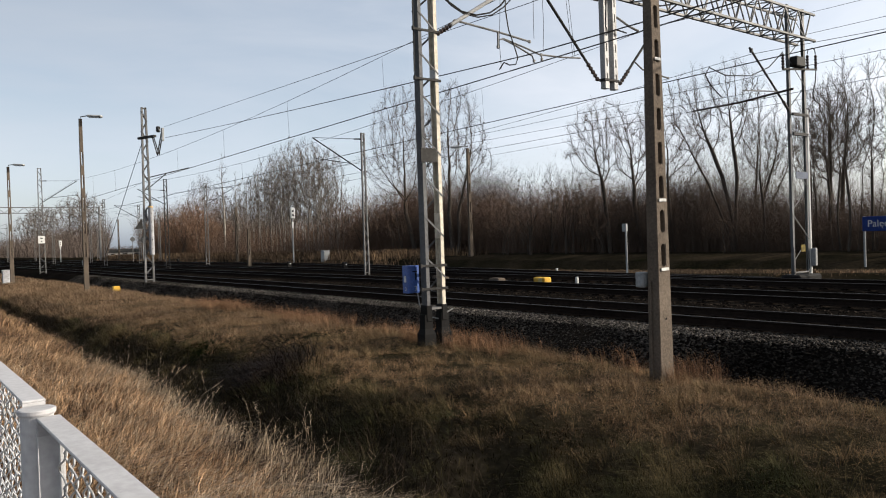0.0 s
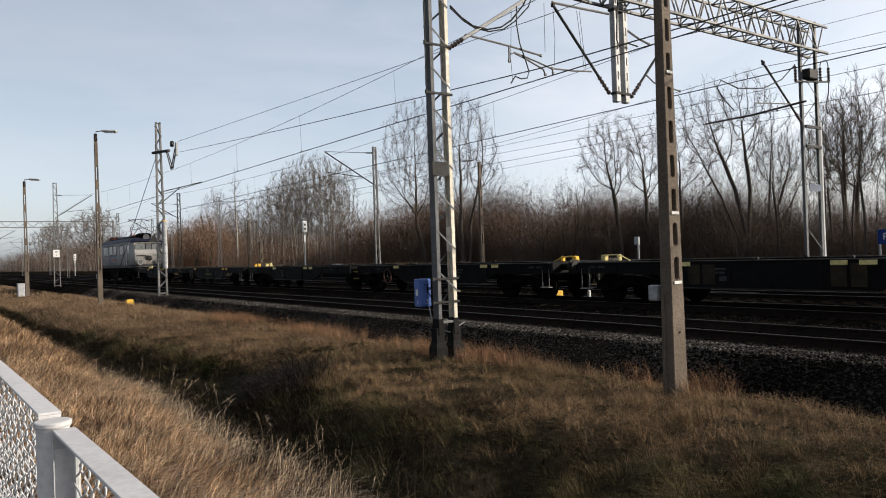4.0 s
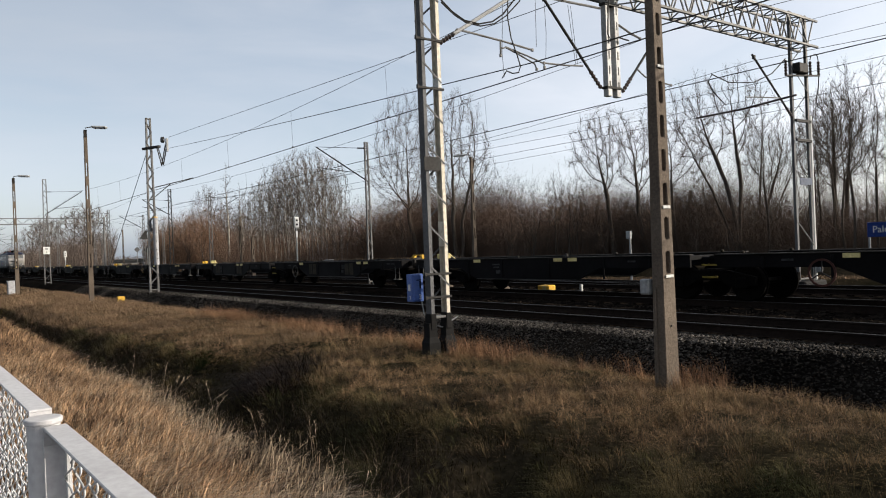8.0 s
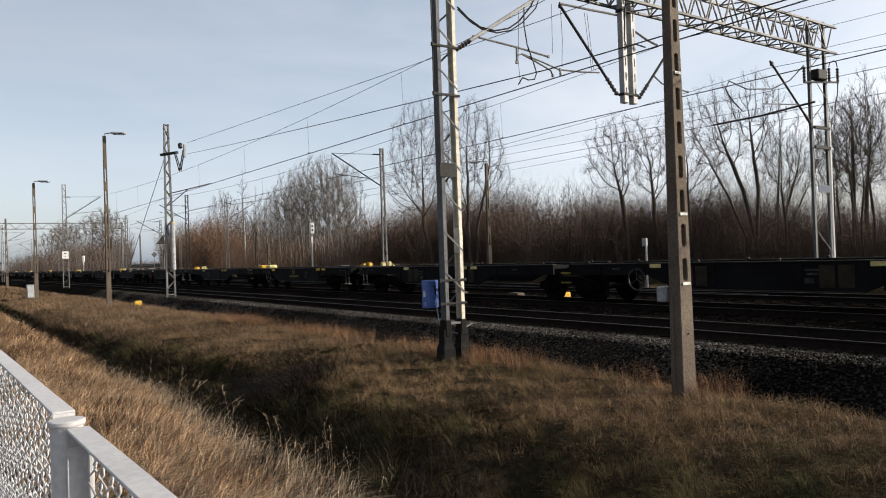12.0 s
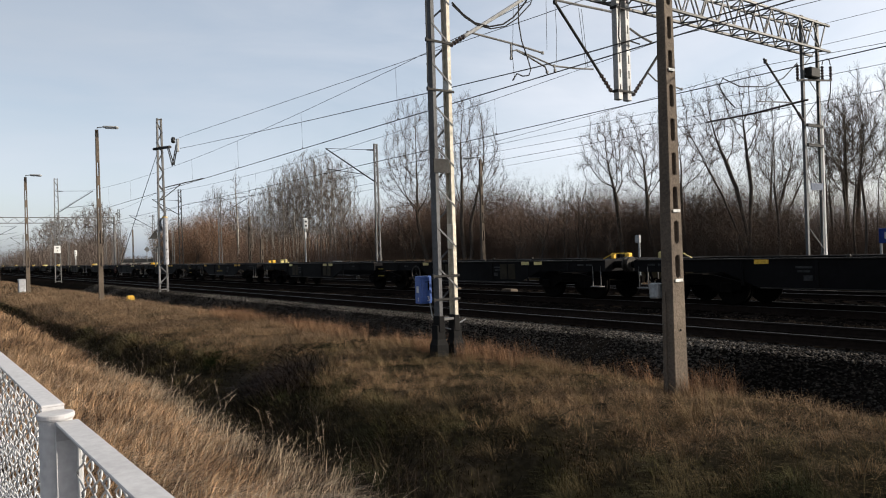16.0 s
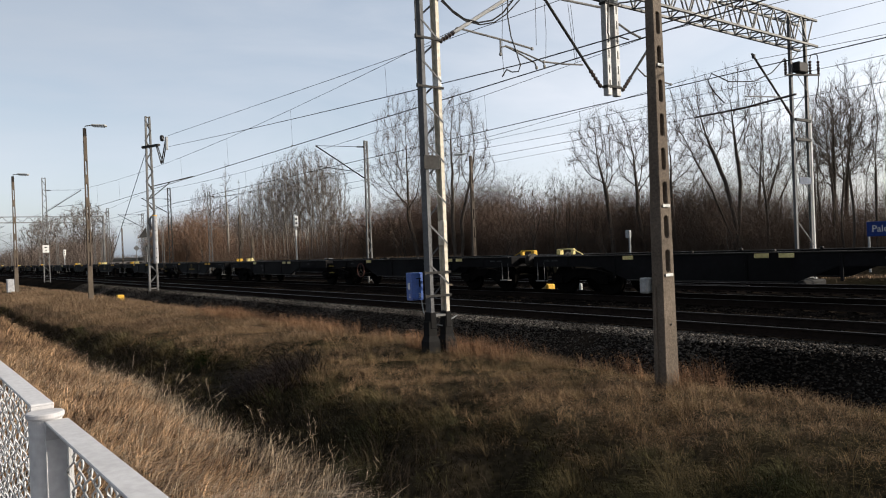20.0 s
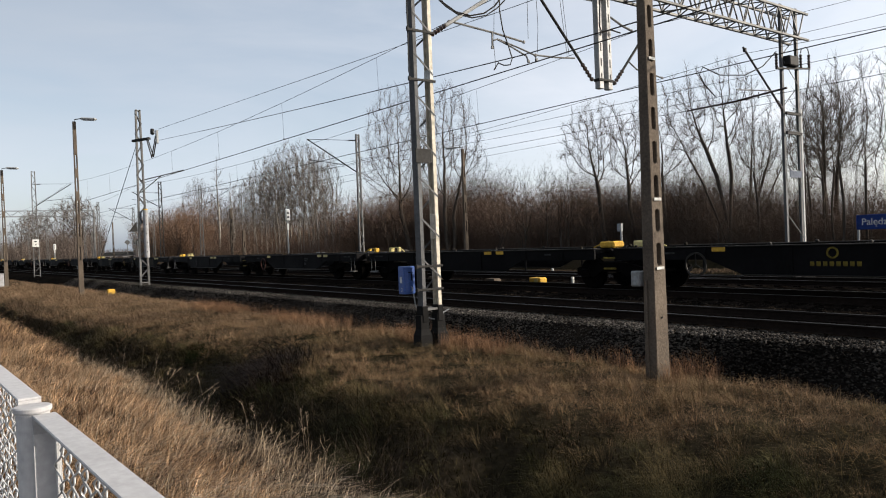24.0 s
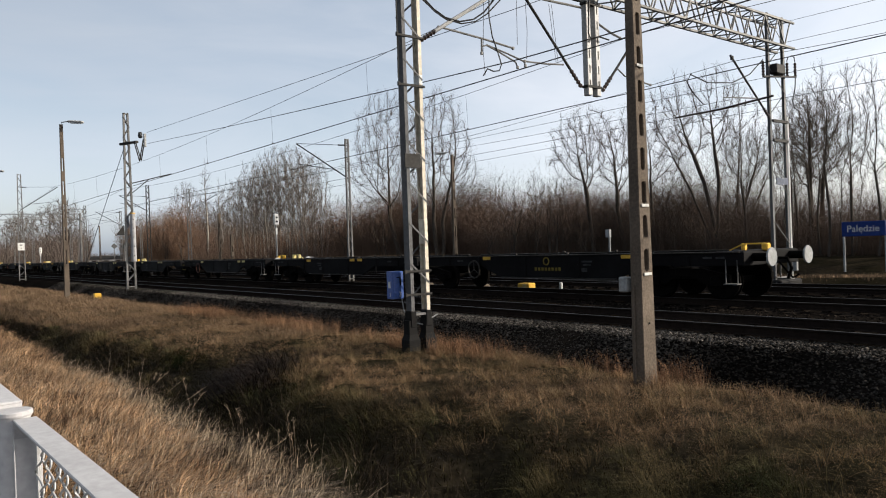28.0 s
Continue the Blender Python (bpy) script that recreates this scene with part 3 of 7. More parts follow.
def track(way, label, near=None, bed_z=-0.165):
    t = empty("track", label=label, category="railway track", kind="structure")
    for off in (-0.7525, 0.7525):
        r = part("rail", rail_mesh(way, off, RAIL_SIDE, "rail", M_RAIL), None, t, "rust-brown steel rail")
        part("rail_head", rail_mesh(way, off, RAIL_HEAD, "rail_head", M_RAILTOP), None, r, "polished steel running surface")
    if near:
        x = near[0]
        while x < near[1]:
            y = np.interp(x, [p[0] for p in way], [p[1] for p in way])
            s = new("sleeper", SLEEPER)
            s.parent = t
            s.matrix_basis = pose(x, y, bed_z, 0, 0, 0.6 * math.sin(x * 7))
            x += 0.6
    return t


track(line_of(TRACK_1, -1200, 760), "straight ballasted track beside the ditch with polished rails", (-70, -2))
track(line_of(TRACK_2, -1200, 760), "straight ballasted main track that the freight train runs on", (-70, -2))
track(line_of(TRACK_3, -1200, 760), "rusty platform track", (-50, -6))


def branch_y(x):
    u = min(max((-4.0 - x) / 58.0, 0), 1)
    return TRACK_3 + 5.7 * (u * u * (3 - 2 * u))


bw = [(-1200, branch_y(-1200))] + [(x, branch_y(x)) for x in range(-70, -11, 3)]
bed2 = Mesh()
bed2.loft([[(x, y - 2.2, -0.42), (x, y - 1.6, -0.215), (x, y + 1.6, -0.215), (x, y + 2.4, -0.5)] for x, y in bw], closed=False, caps=False)
thing("ballast_bed", bed2, M_GRAVEL, smooth=True, label="gravel bed of the diverging loop track", category="ballast", kind="structure")
track(bw, "loop track that diverges from the platform track", (-62, -14), bed_z=-0.175)


# ---- masts, gantry and catenary ----
def lattice_mast(name, x, y, z0, top, w0, w1, d, paint, label, leg=0.09, step=0.9, along_y=True, foundation=True, second=None, brace=0.045):
    """Two upright channels joined by zigzag bracing; w is the width of its face, d its depth."""
    th = empty(name, pose(x, y, z0), label=label, category="catenary mast")
    h = top - z0
    def at(s, z, e):
        w = w0 + (w1 - w0) * z / h
        return (e, s * w / 2, z) if along_y else (s * w / 2, e, z)
    for s in (-1, 1):
        m = Mesh()
        rings = []
        for z in (0, h):
            w = (w0 + (w1 - w0) * z / h) / 2
            t, q = leg * 0.3, d / 2
            sec = [(s * w, -q), (s * w, q), (s * (w - leg), q), (s * (w - leg), q - 0.016), (s * (w - t), q - 0.016), (s * (w - t), -q + 0.016), (s * (w - leg), -q + 0.016), (s * (w - leg), -q)]
            rings.append([(e, a, z) if along_y else (a, e, z) for a, e in sec])
        m.loft(rings)
        # on masts with a second tone the other leg takes the shade-toned steel
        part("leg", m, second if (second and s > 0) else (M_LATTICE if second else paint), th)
    z, s = 0.35, -1
    while z < h - 0.3:
        z2 = min(z + step * 0.55, h - 0.1)
        for e in ((d / 2 + 0.004 if s > 0 else -d / 2 - 0.004,) if second else (-d / 2 - 0.004, d / 2 + 0.004)):
            m = Mesh()
            m.bar(at(s, z, e), at(-s, z2, e), brace, 0.012, up=(1, 0, 0) if along_y else (0, 1, 0))
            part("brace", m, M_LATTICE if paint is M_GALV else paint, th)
        z, s = z2, -s
    for zz in (0.12, h - 0.05):
        m = Mesh()
        m.bar(at(-1, zz, 0), at(1, zz, 0), d, 0.05)
        part("batten", m, paint, th)
    if foundation:
        for s in (-1, 1):
            p = at(s * 0.9, 0, 0)
            f = Mesh()
            f.box((p[0], p[1], -0.14), (0.34, 0.34, 0.42), bev=0.05)
            part("foundation_block", f, M_FOUND, th)
    return th


def insulator(m, p0, p1, r=0.055, n=5):
    p0, p1 = Vector(p0), Vector(p1)
    pts, rs = [], []
    for i in range(2 * n + 1):
        pts.append(p0.lerp(p1, i / (2 * n)))
        rs.append(r if i % 2 else r * 0.5)
    return m.tube(pts, rs, n=8)


def wire_pts(p0, p1, sag, n=14):
    p0, p1 = Vector(p0), Vector(p1)
    return [p0.lerp(p1, i / n) - Vector((0, 0, 4 * sag * (i / n) * (1 - i / n))) for i in range(n + 1)]


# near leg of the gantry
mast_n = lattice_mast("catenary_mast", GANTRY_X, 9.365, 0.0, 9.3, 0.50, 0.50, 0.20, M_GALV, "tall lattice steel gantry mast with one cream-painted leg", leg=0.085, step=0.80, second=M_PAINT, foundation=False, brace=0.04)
for s in (-0.22, 0.22):
    f = Mesh()
    f.loft([[(sx * r, s + sy * r, z) for sx, sy in ((-1, -1), (1, -1), (1, 1), (-1, 1))] for r, z in ((0.15, -0.85), (0.145, -0.42), (0.13, -0.38), (0.105, -0.30), (0.10, 0.0))])
    part("foundation_block", f, M_BLACKPAINT, mast_n, "black bitumen-coated footing")
for s in (-0.205, 0.205):
    shoe = Mesh()
    shoe.box((0, s, 0.02), (0.23, 0.16, 0.36))
    part("mast_shoe", shoe, M_BLACKPAINT, mast_n, "black-painted mast foot")
plate = Mesh()
plate.box((0.125, -0.10, 3.42), (0.02, 0.42, 0.30))
part("plate", plate, M_DARKSTEEL, mast_n)
for zz in (0.55, 1.05, 5.05, 6.1):
    b = Mesh()
    b.bar((0.115, -0.40, zz), (0.115, 0.30, zz), 0.03, 0.05)
    b.box((0.13, -0.40, zz), (0.05, 0.05, 0.09))
    part("bracket", b, M_DARKSTEEL, mast_n)
band = Mesh()
band.box((0.0, 0.207, 5.2), (0.212, 0.10, 0.22))
part("band", band, M_WHITE, mast_n, "pale wrapped band")
band = Mesh()
band.box((0.0, 0.207, 1.9), (0.212, 0.10, 0.55))
part("band", band, M_PAINT, mast_n, "pale painted band")
cbl = Mesh()
cbl.tube([(0.05, -0.34, 8.0), (0.06, -0.34, 6.0), (0.05, -0.35, 5.2)], 0.014)
part("down_lead", cbl, M_CABLE, mast_n)

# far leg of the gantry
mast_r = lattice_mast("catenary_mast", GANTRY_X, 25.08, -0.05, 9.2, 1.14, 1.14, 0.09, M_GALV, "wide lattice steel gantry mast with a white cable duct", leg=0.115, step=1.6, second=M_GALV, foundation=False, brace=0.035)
duct = Mesh()
duct.tube([(0.0, 0.60, 0.05), (0.0, 0.60, 5.75)], 0.085, n=12)
part("cable_duct", duct, M_WHITE, mast_r, "white vertical cable duct")
f = Mesh()
f.box((0, 0, -0.2), (0.7, 1.5, 0.5), bev=0.06)
part("foundation_block", f, M_BLACKPAINT, mast_r)
for zz, col in ((5.52, M_DARKSTEEL), (4.85, M_DARKSTEEL)):
    b = Mesh()
    b.bar((0.13, -0.55, zz), (0.13, 0.45, zz), 0.07, 0.10)
    part("bracket", b, col, mast_r)
pl = Mesh()
pl.box((0.12, -0.02, 3.45), (0.02, 0.78, 0.24))
part("plate", pl, mat("plate_slate", (0.07, 0.085, 0.12), rough=0.5), mast_r, "slate-grey number plate")
pl = Mesh()
pl.box((0.14, -0.1, 0.95), (0.02, 0.28, 0.24))
part("warning_plate", pl, M_FADEDYELLOW, mast_r)
pl = Mesh()
pl.box((0.16, 0.62, 0.62), (0.16, 0.16, 0.62))
part("cable_box", pl, M_GREYBOX, mast_r)
sw = Mesh()
sw.box((0.1, -0.08, 7.32), (0.30, 0.62, 0.34), bev=0.03)
swo = part("switch_box", sw, M_DARKSTEEL, mast_r, "dark switch disconnector box")
sb = Mesh()
sb.bar((0.1, -1.05, 6.98), (0.1, 1.25, 7.22), 0.06, 0.06)
part("support_bar", sb, M_DARKSTEEL, swo)
for yy, zz in ((-1.02, 7.0), (0.62, 7.15), (1.2, 7.22)):
    ins = Mesh()
    insulator(ins, (0.1, yy, zz), (0.1, yy, zz + 0.5), r=0.06)
    part("insulator", ins, M_INSUL, swo)
jl = Mesh()
jl.tube([(0.1, 0.62, 7.7), (0.1, 0.7, 7.85), (0.1, 1.0, 7.95), (0.1, 1.15, 7.9), (0.1, 1.2, 7.75)], 0.018)
jl.tube([(0.1, 1.2, 7.2), (0.1, 1.15, 6.8), (0.1, 0.95, 6.35), (0.1, 1.05, 6.1), (0.1, 1.4, 6.02)], 0.018)
jl.tube([(0.1, -1.02, 7.55), (0.1, -1.9, 6.95), (0.1, -3.0, 6.55), (0.1, -4.4, 6.4), (0.1, -5.3, 6.55), (0.1, -5.5, 6.3), (0.1, -5.2, 6.0), (0.1, -4.7, 5.72)], 0.018)
part("jumper_cable", jl, M_CABLE, swo)

# truss between the two legs
truss = empty("gantry_truss", pose(GANTRY_X, 0, 0), label="galvanised lattice truss spanning all tracks", category="gantry", group="")
TB, TT, TW = 8.06, 8.95, 0.62
for sx in (-1, 1):
    for zz in (TB, TT):
        c = Mesh()
        c.bar((sx * TW / 2, 9.0, zz), (sx * TW / 2, 25.85, zz), 0.075, 0.075)
        part("chord", c, M_GALV, truss)
yy, up = 9.2, True
while yy < 25.5:
    y2 = yy + 0.42
    for sx in (-1, 1):
        c = Mesh()
        c.bar((sx * TW / 2, yy, TB if up else TT), (sx * TW / 2, y2, TT if up else TB), 0.04, 0.04)
        part("brace", c, M_GALV, truss)
    for zz in (TB, TT):
        c = Mesh()
        c.bar((-TW / 2 if up else TW / 2, yy, zz), (TW / 2 if up else -TW / 2, y2, zz), 0.035, 0.035)
        part("cross_brace", c, M_GALV, truss)
    yy, up = y2, not up

# twin hangers between the tracks
hang = empty("hanging_column", pose(GANTRY_X, 15.36, 0), label="twin galvanised steel columns hanging from the gantry truss", category="catenary support")
for s in (-0.175, 0.175):
    col = part("column", Mesh().box((0, s, 6.93), (0.17, 0.17, 3.0), bev=0.012), M_GALVPALE, hang, "pale galvanised box column")
    for k in range(7):
        part("slot", Mesh().box((0.083, s, 5.72 + k * 0.40), (0.01, 0.05, 0.22), bev=0.004), M_DARKSTEEL, col)
for zz in (5.66, 7.86):
    c = Mesh()
    c.box((0.0, 0, zz), (0.20, 0.60, 0.07))
    part("clamp", c, M_DARKSTEEL, hang)
jc = Mesh()
jc.tube([(0.14, -0.15, 8.2), (0.2, -0.3, 7.4), (0.22, -0.35, 7.0), (0.2, -0.22, 6.85), (0.2, 0.1, 6.98), (0.2, 0.5, 6.95)], 0.02)
part("jumper_cable", jc, M_CABLE, hang)


def cantilever(x, base_y, base_z, tip_y, tip_z, contact_y, label, steady_z=None, size=0.035):
    """A sloping tube on an insulator, with a steady tube and registration arm for the contact wire."""
    th = empty("cantilever", pose(x, 0, 0), label=label, category="catenary support")
    b, t = Vector((0, base_y, base_z)), Vector((0, tip_y, tip_z))
    k = b.lerp(t, 0.2)
    m = Mesh()
    insulator(m, b.lerp(t, 0.03), k, r=0.062, n=5)
    part("insulator", m, M_INSUL, th)
    m = Mesh()
    m.tube([k, t, t + (t - b).normalized() * 0.12], size, n=8)
    m.box(t, (0.09, 0.09, 0.13))
    part("tube", m, M_GALV if size > 0.04 else M_DARKSTEEL, th)
    m = Mesh()
    a = b.lerp(t, 0.36)
    sgn = 1 if tip_y > base_y else -1
    ez = a.z - 0.1
    m.tube([a, Vector((0, contact_y + sgn * 0.55, ez - 0.06))], 0.022)
    part("steady_tube", m, M_GALV, th)
    m = Mesh()
    m.tube([(0, contact_y - sgn * 0.75, ez - 0.02), (0, contact_y - sgn * 0.75, ez - 0.22), (0, contact_y - sgn * 0.6, ez - 0.12), (0, contact_y, ez - 0.35), (0, contact_y + sgn * 0.05, 5.9)], 0.016)
    part("registration_arm", m, M_GALV, th)
    return th


def gantry_arm(label, tube_ends, thick, insulated, rods):
    """A sloping arm in the gantry's plane: its insulator, and its rods as lists of y and z."""
    th = empty("cantilever", pose(GANTRY_X, 0, 0), label=label, category="catenary support")
    (y0, z0), (y1, z1) = tube_ends
    b, t = Vector((0, y0, z0)), Vector((0, y1, z1))
    k0, k1 = b.lerp(t, 0.02), b.lerp(t, insulated)
    part("insulator", insulator(Mesh(), k0, k1, r=0.062, n=5), M_INSUL, th)
    m = Mesh()
    m.tube([k1, t], thick, n=8)
    m.box(t, (0.08, 0.08, 0.10))
    part("tube", m, M_GALVPALE if thick > 0.04 else M_DARKSTEEL, th)
    for nm, r, pts in rods:
        m = Mesh()
        m.tube([(0, y, z) for y, z in pts], r, n=6)
        m.box((0, *pts[-1]), (0.05, 0.06, 0.07))
        part(nm, m, M_DARKSTEEL if r < 0.02 else M_GALV, th)
    return th


gantry_arm("pale galvanised cantilever arm over the near track on the gantry mast", ((9.62, 6.06), (12.35, 7.80)), 0.045, 0.17,
           (("steady_tube", 0.024, ((10.10, 6.36), (10.18, 6.48), (11.50, 6.40), (12.48, 6.31))),
            ("drop_bracket", 0.024, ((11.47, 6.40), (11.46, 6.05))),
            ("registration_arm", 0.02, ((11.50, 6.22), (11.62, 6.26), (12.00, 6.16), (12.55, 5.98), (12.61, 5.86))),
            ("registration_arm", 0.02, ((11.62, 6.27), (12.30, 6.15), (12.85, 6.03), (12.88, 5.93)))))
gantry_arm("slender dark cantilever arm over the near track on the hanging column", ((14.96, 5.58), (12.95, 7.62)), 0.035, 0.22,
           (("steady_tube", 0.022, ((14.25, 6.13), (13.60, 6.07), (12.86, 6.04))),
            ("tie_rod", 0.03, ((15.0, 7.73), (14.55, 7.72), (13.9, 7.70), (12.95, 7.68)))))
gantry_arm("slender dark cantilever arm over the train's track on the hanging column", ((15.73, 5.57), (17.15, 7.12)), 0.035, 0.30,
           (("steady_tube", 0.022, ((16.45, 6.28), (16.75, 6.12), (17.9, 6.0))),
            ("tie_rod", 0.03, ((15.72, 7.40), (16.2, 7.24), (16.6, 7.16)))))
cantilever(GANTRY_X, 24.65, 5.52, 22.3, 7.35, 22.3, "cantilever arm over the platform track on the far mast")


def catenary(y, spans, contact_z, label, twin=True, yshift=0.0):
    """spans: support x and messenger height there; the messenger sags between them."""
    th = empty("catenary", label=label, category="overhead line")
    for k in ((-0.02, 0.02) if twin else (0.0,)):
        m = Mesh()
        pts = [(x, y + k + (0.22 if i % 2 else -0.22) * yshift, contact_z) for i, (x, zz) in enumerate(spans)]
        m.tube(pts, 0.0085, n=5)
        part("contact_wire", m, M_WIRE, th)
    for (x0, z0), (x1, z1) in zip(spans, spans[1:]):
        sag = 0.00022 * (x1 - x0) ** 2
        m = Mesh()
        pts = wire_pts((x0, y, z0), (x1, y, z1), sag, 16)
        m.tube(pts, 0.0085, n=5)
        part("messenger_wire", m, M_WIRE, th)
        n = max(2, int((x1 - x0) / 7))
        if max(x0, x1) < 30 and min(x0, x1) > -110:
            for i in range(1, n):
                u = i / n
                zc = z0 + (z1 - z0) * u - 4 * sag * u * (1 - u)
                d = Mesh()
                xx = x0 + (x1 - x0) * u
                d.tube([(xx, y, zc), (xx + 0.06, y + 0.01, contact_z)], 0.0045, n=4)
                d.box((xx + 0.06, y, contact_z + 0.02), (0.05, 0.05, 0.05))
                part("dropper", d, M_WIRE, th)
    return th


catenary(TRACK_1, [(-300, 7.6), (-240, 7.6), (-184, 7.6), (-127, 7.6), (-70, 7.85), (-12.9, 7.88), (45, 7.6), (105, 7.6), (160, 7.6)], 5.88, "overhead contact and messenger wires of the near track", yshift=0.3)
catenary(TRACK_2, [(-300, 7.4), (-240, 7.4), (-184, 7.4), (-127, 7.4), (-67, 7.4), (-12.9, 7.42), (45, 7.4), (105, 7.4), (160, 7.4)], 5.81, "overhead contact and messenger wires of the train's track", yshift=0.3)
catenary(TRACK_3 + 0.05, [(-300, 7.2), (-240, 7.2), (-184, 7.2), (-127, 7.2), (-73, 7.1), (-12.9, 7.22), (45, 7.3), (105, 7.3)], 5.75, "overhead wires of the platform track", twin=False, yshift=0.3)

for pts, r in (([(9.75, 7.05), (10.05, 6.84), (10.38, 6.70), (10.80, 6.68), (11.22, 6.80), (11.55, 7.02), (11.95, 7.45), (12.1, 7.75)], 0.020),
               ([(9.75, 7.00), (10.10, 6.78), (10.42, 6.66), (10.85, 6.64), (11.28, 6.76), (11.65, 7.00), (12.1, 7.42), (12.25, 7.75)], 0.016),
               ([(11.72, 7.38), (11.70, 6.95), (11.78, 6.50), (11.95, 6.12), (12.05, 5.86), (11.98, 5.70), (11.78, 5.66), (11.60, 5.70), (11.46, 5.52)], 0.016),
               ([(12.62, 7.60), (12.60, 6.40)], 0.006), ([(12.92, 7.50), (12.95, 6.80), (12.90, 6.1)], 0.006), ([(11.55, 7.25), (11.48, 6.1), (11.52, 5.55)], 0.006), ([(13.75, 7.6), (13.95, 6.15)], 0.006), ([(13.85, 7.6), (14.02, 6.15)], 0.006)):
    m = Mesh()
    m.tube([(0, y, z) for y, z in pts], r)
    thing("jumper_cable", m, M_CABLE, pose(GANTRY_X + 0.03, 0, 0), label="black jumper cable hanging over the near track", category="cable")

# anchored overlap wires of the near track
ov = empty("overlap_wires", label="anchored overlap wires of the near track running to the tensioning mast", category="overhead line")
for k in (-0.02, 0.02):
    m = Mesh()
    m.tube(wire_pts((-35.2, 10.35, 6.80), (-12.9, 12.4 + k, 5.98), 0.05) + wire_pts((-12.9, 12.4 + k, 5.98), (47, 12.45 + k, 5.85), 0.35)[1:], 0.0085, n=5)
    part("contact_wire", m, M_WIRE, ov)
m = Mesh()
m.tube(wire_pts((-35.2, 10.35, 7.32), (-12.9, 12.35, 7.18), 0.0) + wire_pts((-12.9, 12.35, 7.18), (47, 12.4, 7.6), 0.6)[1:], 0.0085, n=5)
part("messenger_wire", m, M_WIRE, ov)
fw = empty("feeder_wires", label="thin feeder wires above the far tracks", category="overhead line")
for p0, p1, sag in (((-75, 22.1, 6.6), (40, 22.1, 6.5), 0.1), ((-90, 26.2, 6.1), (-12, 26.2, 6.2), 0.1), ((-70, 22.3, 6.75), (-12.9, 22.3, 6.0), 0.0), ((-12.9, 25.9, 9.1), (60, 25.9, 9.4), 0.5), ((-12.9, 25.6, 8.3), (60, 25.6, 8.6), 0.4)):
    m = Mesh()
    m.tube(wire_pts(p0, p1, sag), 0.0075, n=5)
    part("wire", m, M_WIRE, fw)
sl = Mesh()
sl.tube([(-15.0, 22.15, 5.72), (-13.3, 22.2, 5.74), (-11.5, 22.2, 5.86)], 0.035)
part("section_insulator", sl, M_INSUL, fw)

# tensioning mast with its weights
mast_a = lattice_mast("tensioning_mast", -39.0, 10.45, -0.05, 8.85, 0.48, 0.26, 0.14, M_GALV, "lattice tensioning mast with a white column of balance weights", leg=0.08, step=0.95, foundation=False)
wt = Mesh()
wt.tube([(0.16, 0.12, 1.38), (0.16, 0.12, 1.42), (0.16, 0.12, 2.6), (0.16, 0.12, 3.76), (0.16, 0.12, 3.8)], [0.11, 0.125, 0.125, 0.125, 0.11], n=18)
wo = part("balance_weight", wt, M_WEIGHT, mast_a, "white column of balance weights")
for k in range(5):
    h = Mesh()
    h.box((0.285, 0.12, 1.7 + k * 0.45), (0.012, 0.03, 0.05))
    part("slot", h, M_BLACKPAINT, wo)
part("triangle_plate", Mesh().prism([(-0.26, 2.72), (-0.68, 2.72), (-0.30, 3.24)], 0.06, 0.08, axis=0), M_DARKSTEEL, mast_a, "dark triangular plate")
cap = Mesh()
cap.disc((0.16, 0.12, 3.82), 0.13, 0.05, axis=2, n=14)
part("cap", cap, M_YELLOW, wo)
pu = Mesh()
pu.bar((0, -0.3, 7.3), (1.2, 0.2, 7.3), 0.14, 0.12)
pu.tube([(1.0, 0.1, 7.3), (1.6, 0.15, 6.3), (2.2, 0.2, 7.3)], 0.03)
pu.tube([(1.2, 0.1, 7.3), (1.9, 0.15, 6.3), (2.6, 0.2, 7.5)], 0.03)
part("pulley_frame", pu, M_DARKSTEEL, mast_a)
pd = Mesh()
pd.disc((2.4, 0.0, 7.45), 0.15, 0.14, axis=1, n=14)
part("pulley", pd, M_DARKSTEEL, mast_a)
yk = Mesh()
yk.box((3.45, -0.1, 7.05), (0.14, 0.1, 0.62))
yk.bar((2.4, 0.0, 7.5), (3.45, -0.1, 7.1), 0.03, 0.03)
part("yoke_plate", yk, M_GREYBOX, mast_a)
st = Mesh()
st.tube([(0, -0.1, 7.2), (-9.5, -0.6, -0.3)], 0.016)
part("stay_wire", st, M_CABLE, mast_a)
sgn = Mesh()
sgn.prism([(-0.9, 3.1), (-0.9 + 0.75, 3.1), (-0.9 + 0.75, 3.8)], -0.02, 0.02, axis=1)
part("warning_triangle", sgn, mat("slate_plate", (0.10, 0.11, 0.13), rough=0.5), mast_a)
brk = Mesh()
brk.bar((0, 0, 5.3), (0, 2.2, 5.9), 0.05, 0.05)
brk.bar((0, 0, 4.7), (0.0, 1.0, 5.55), 0.04, 0.04)
part("bracket", brk, M_DARKSTEEL, mast_a)


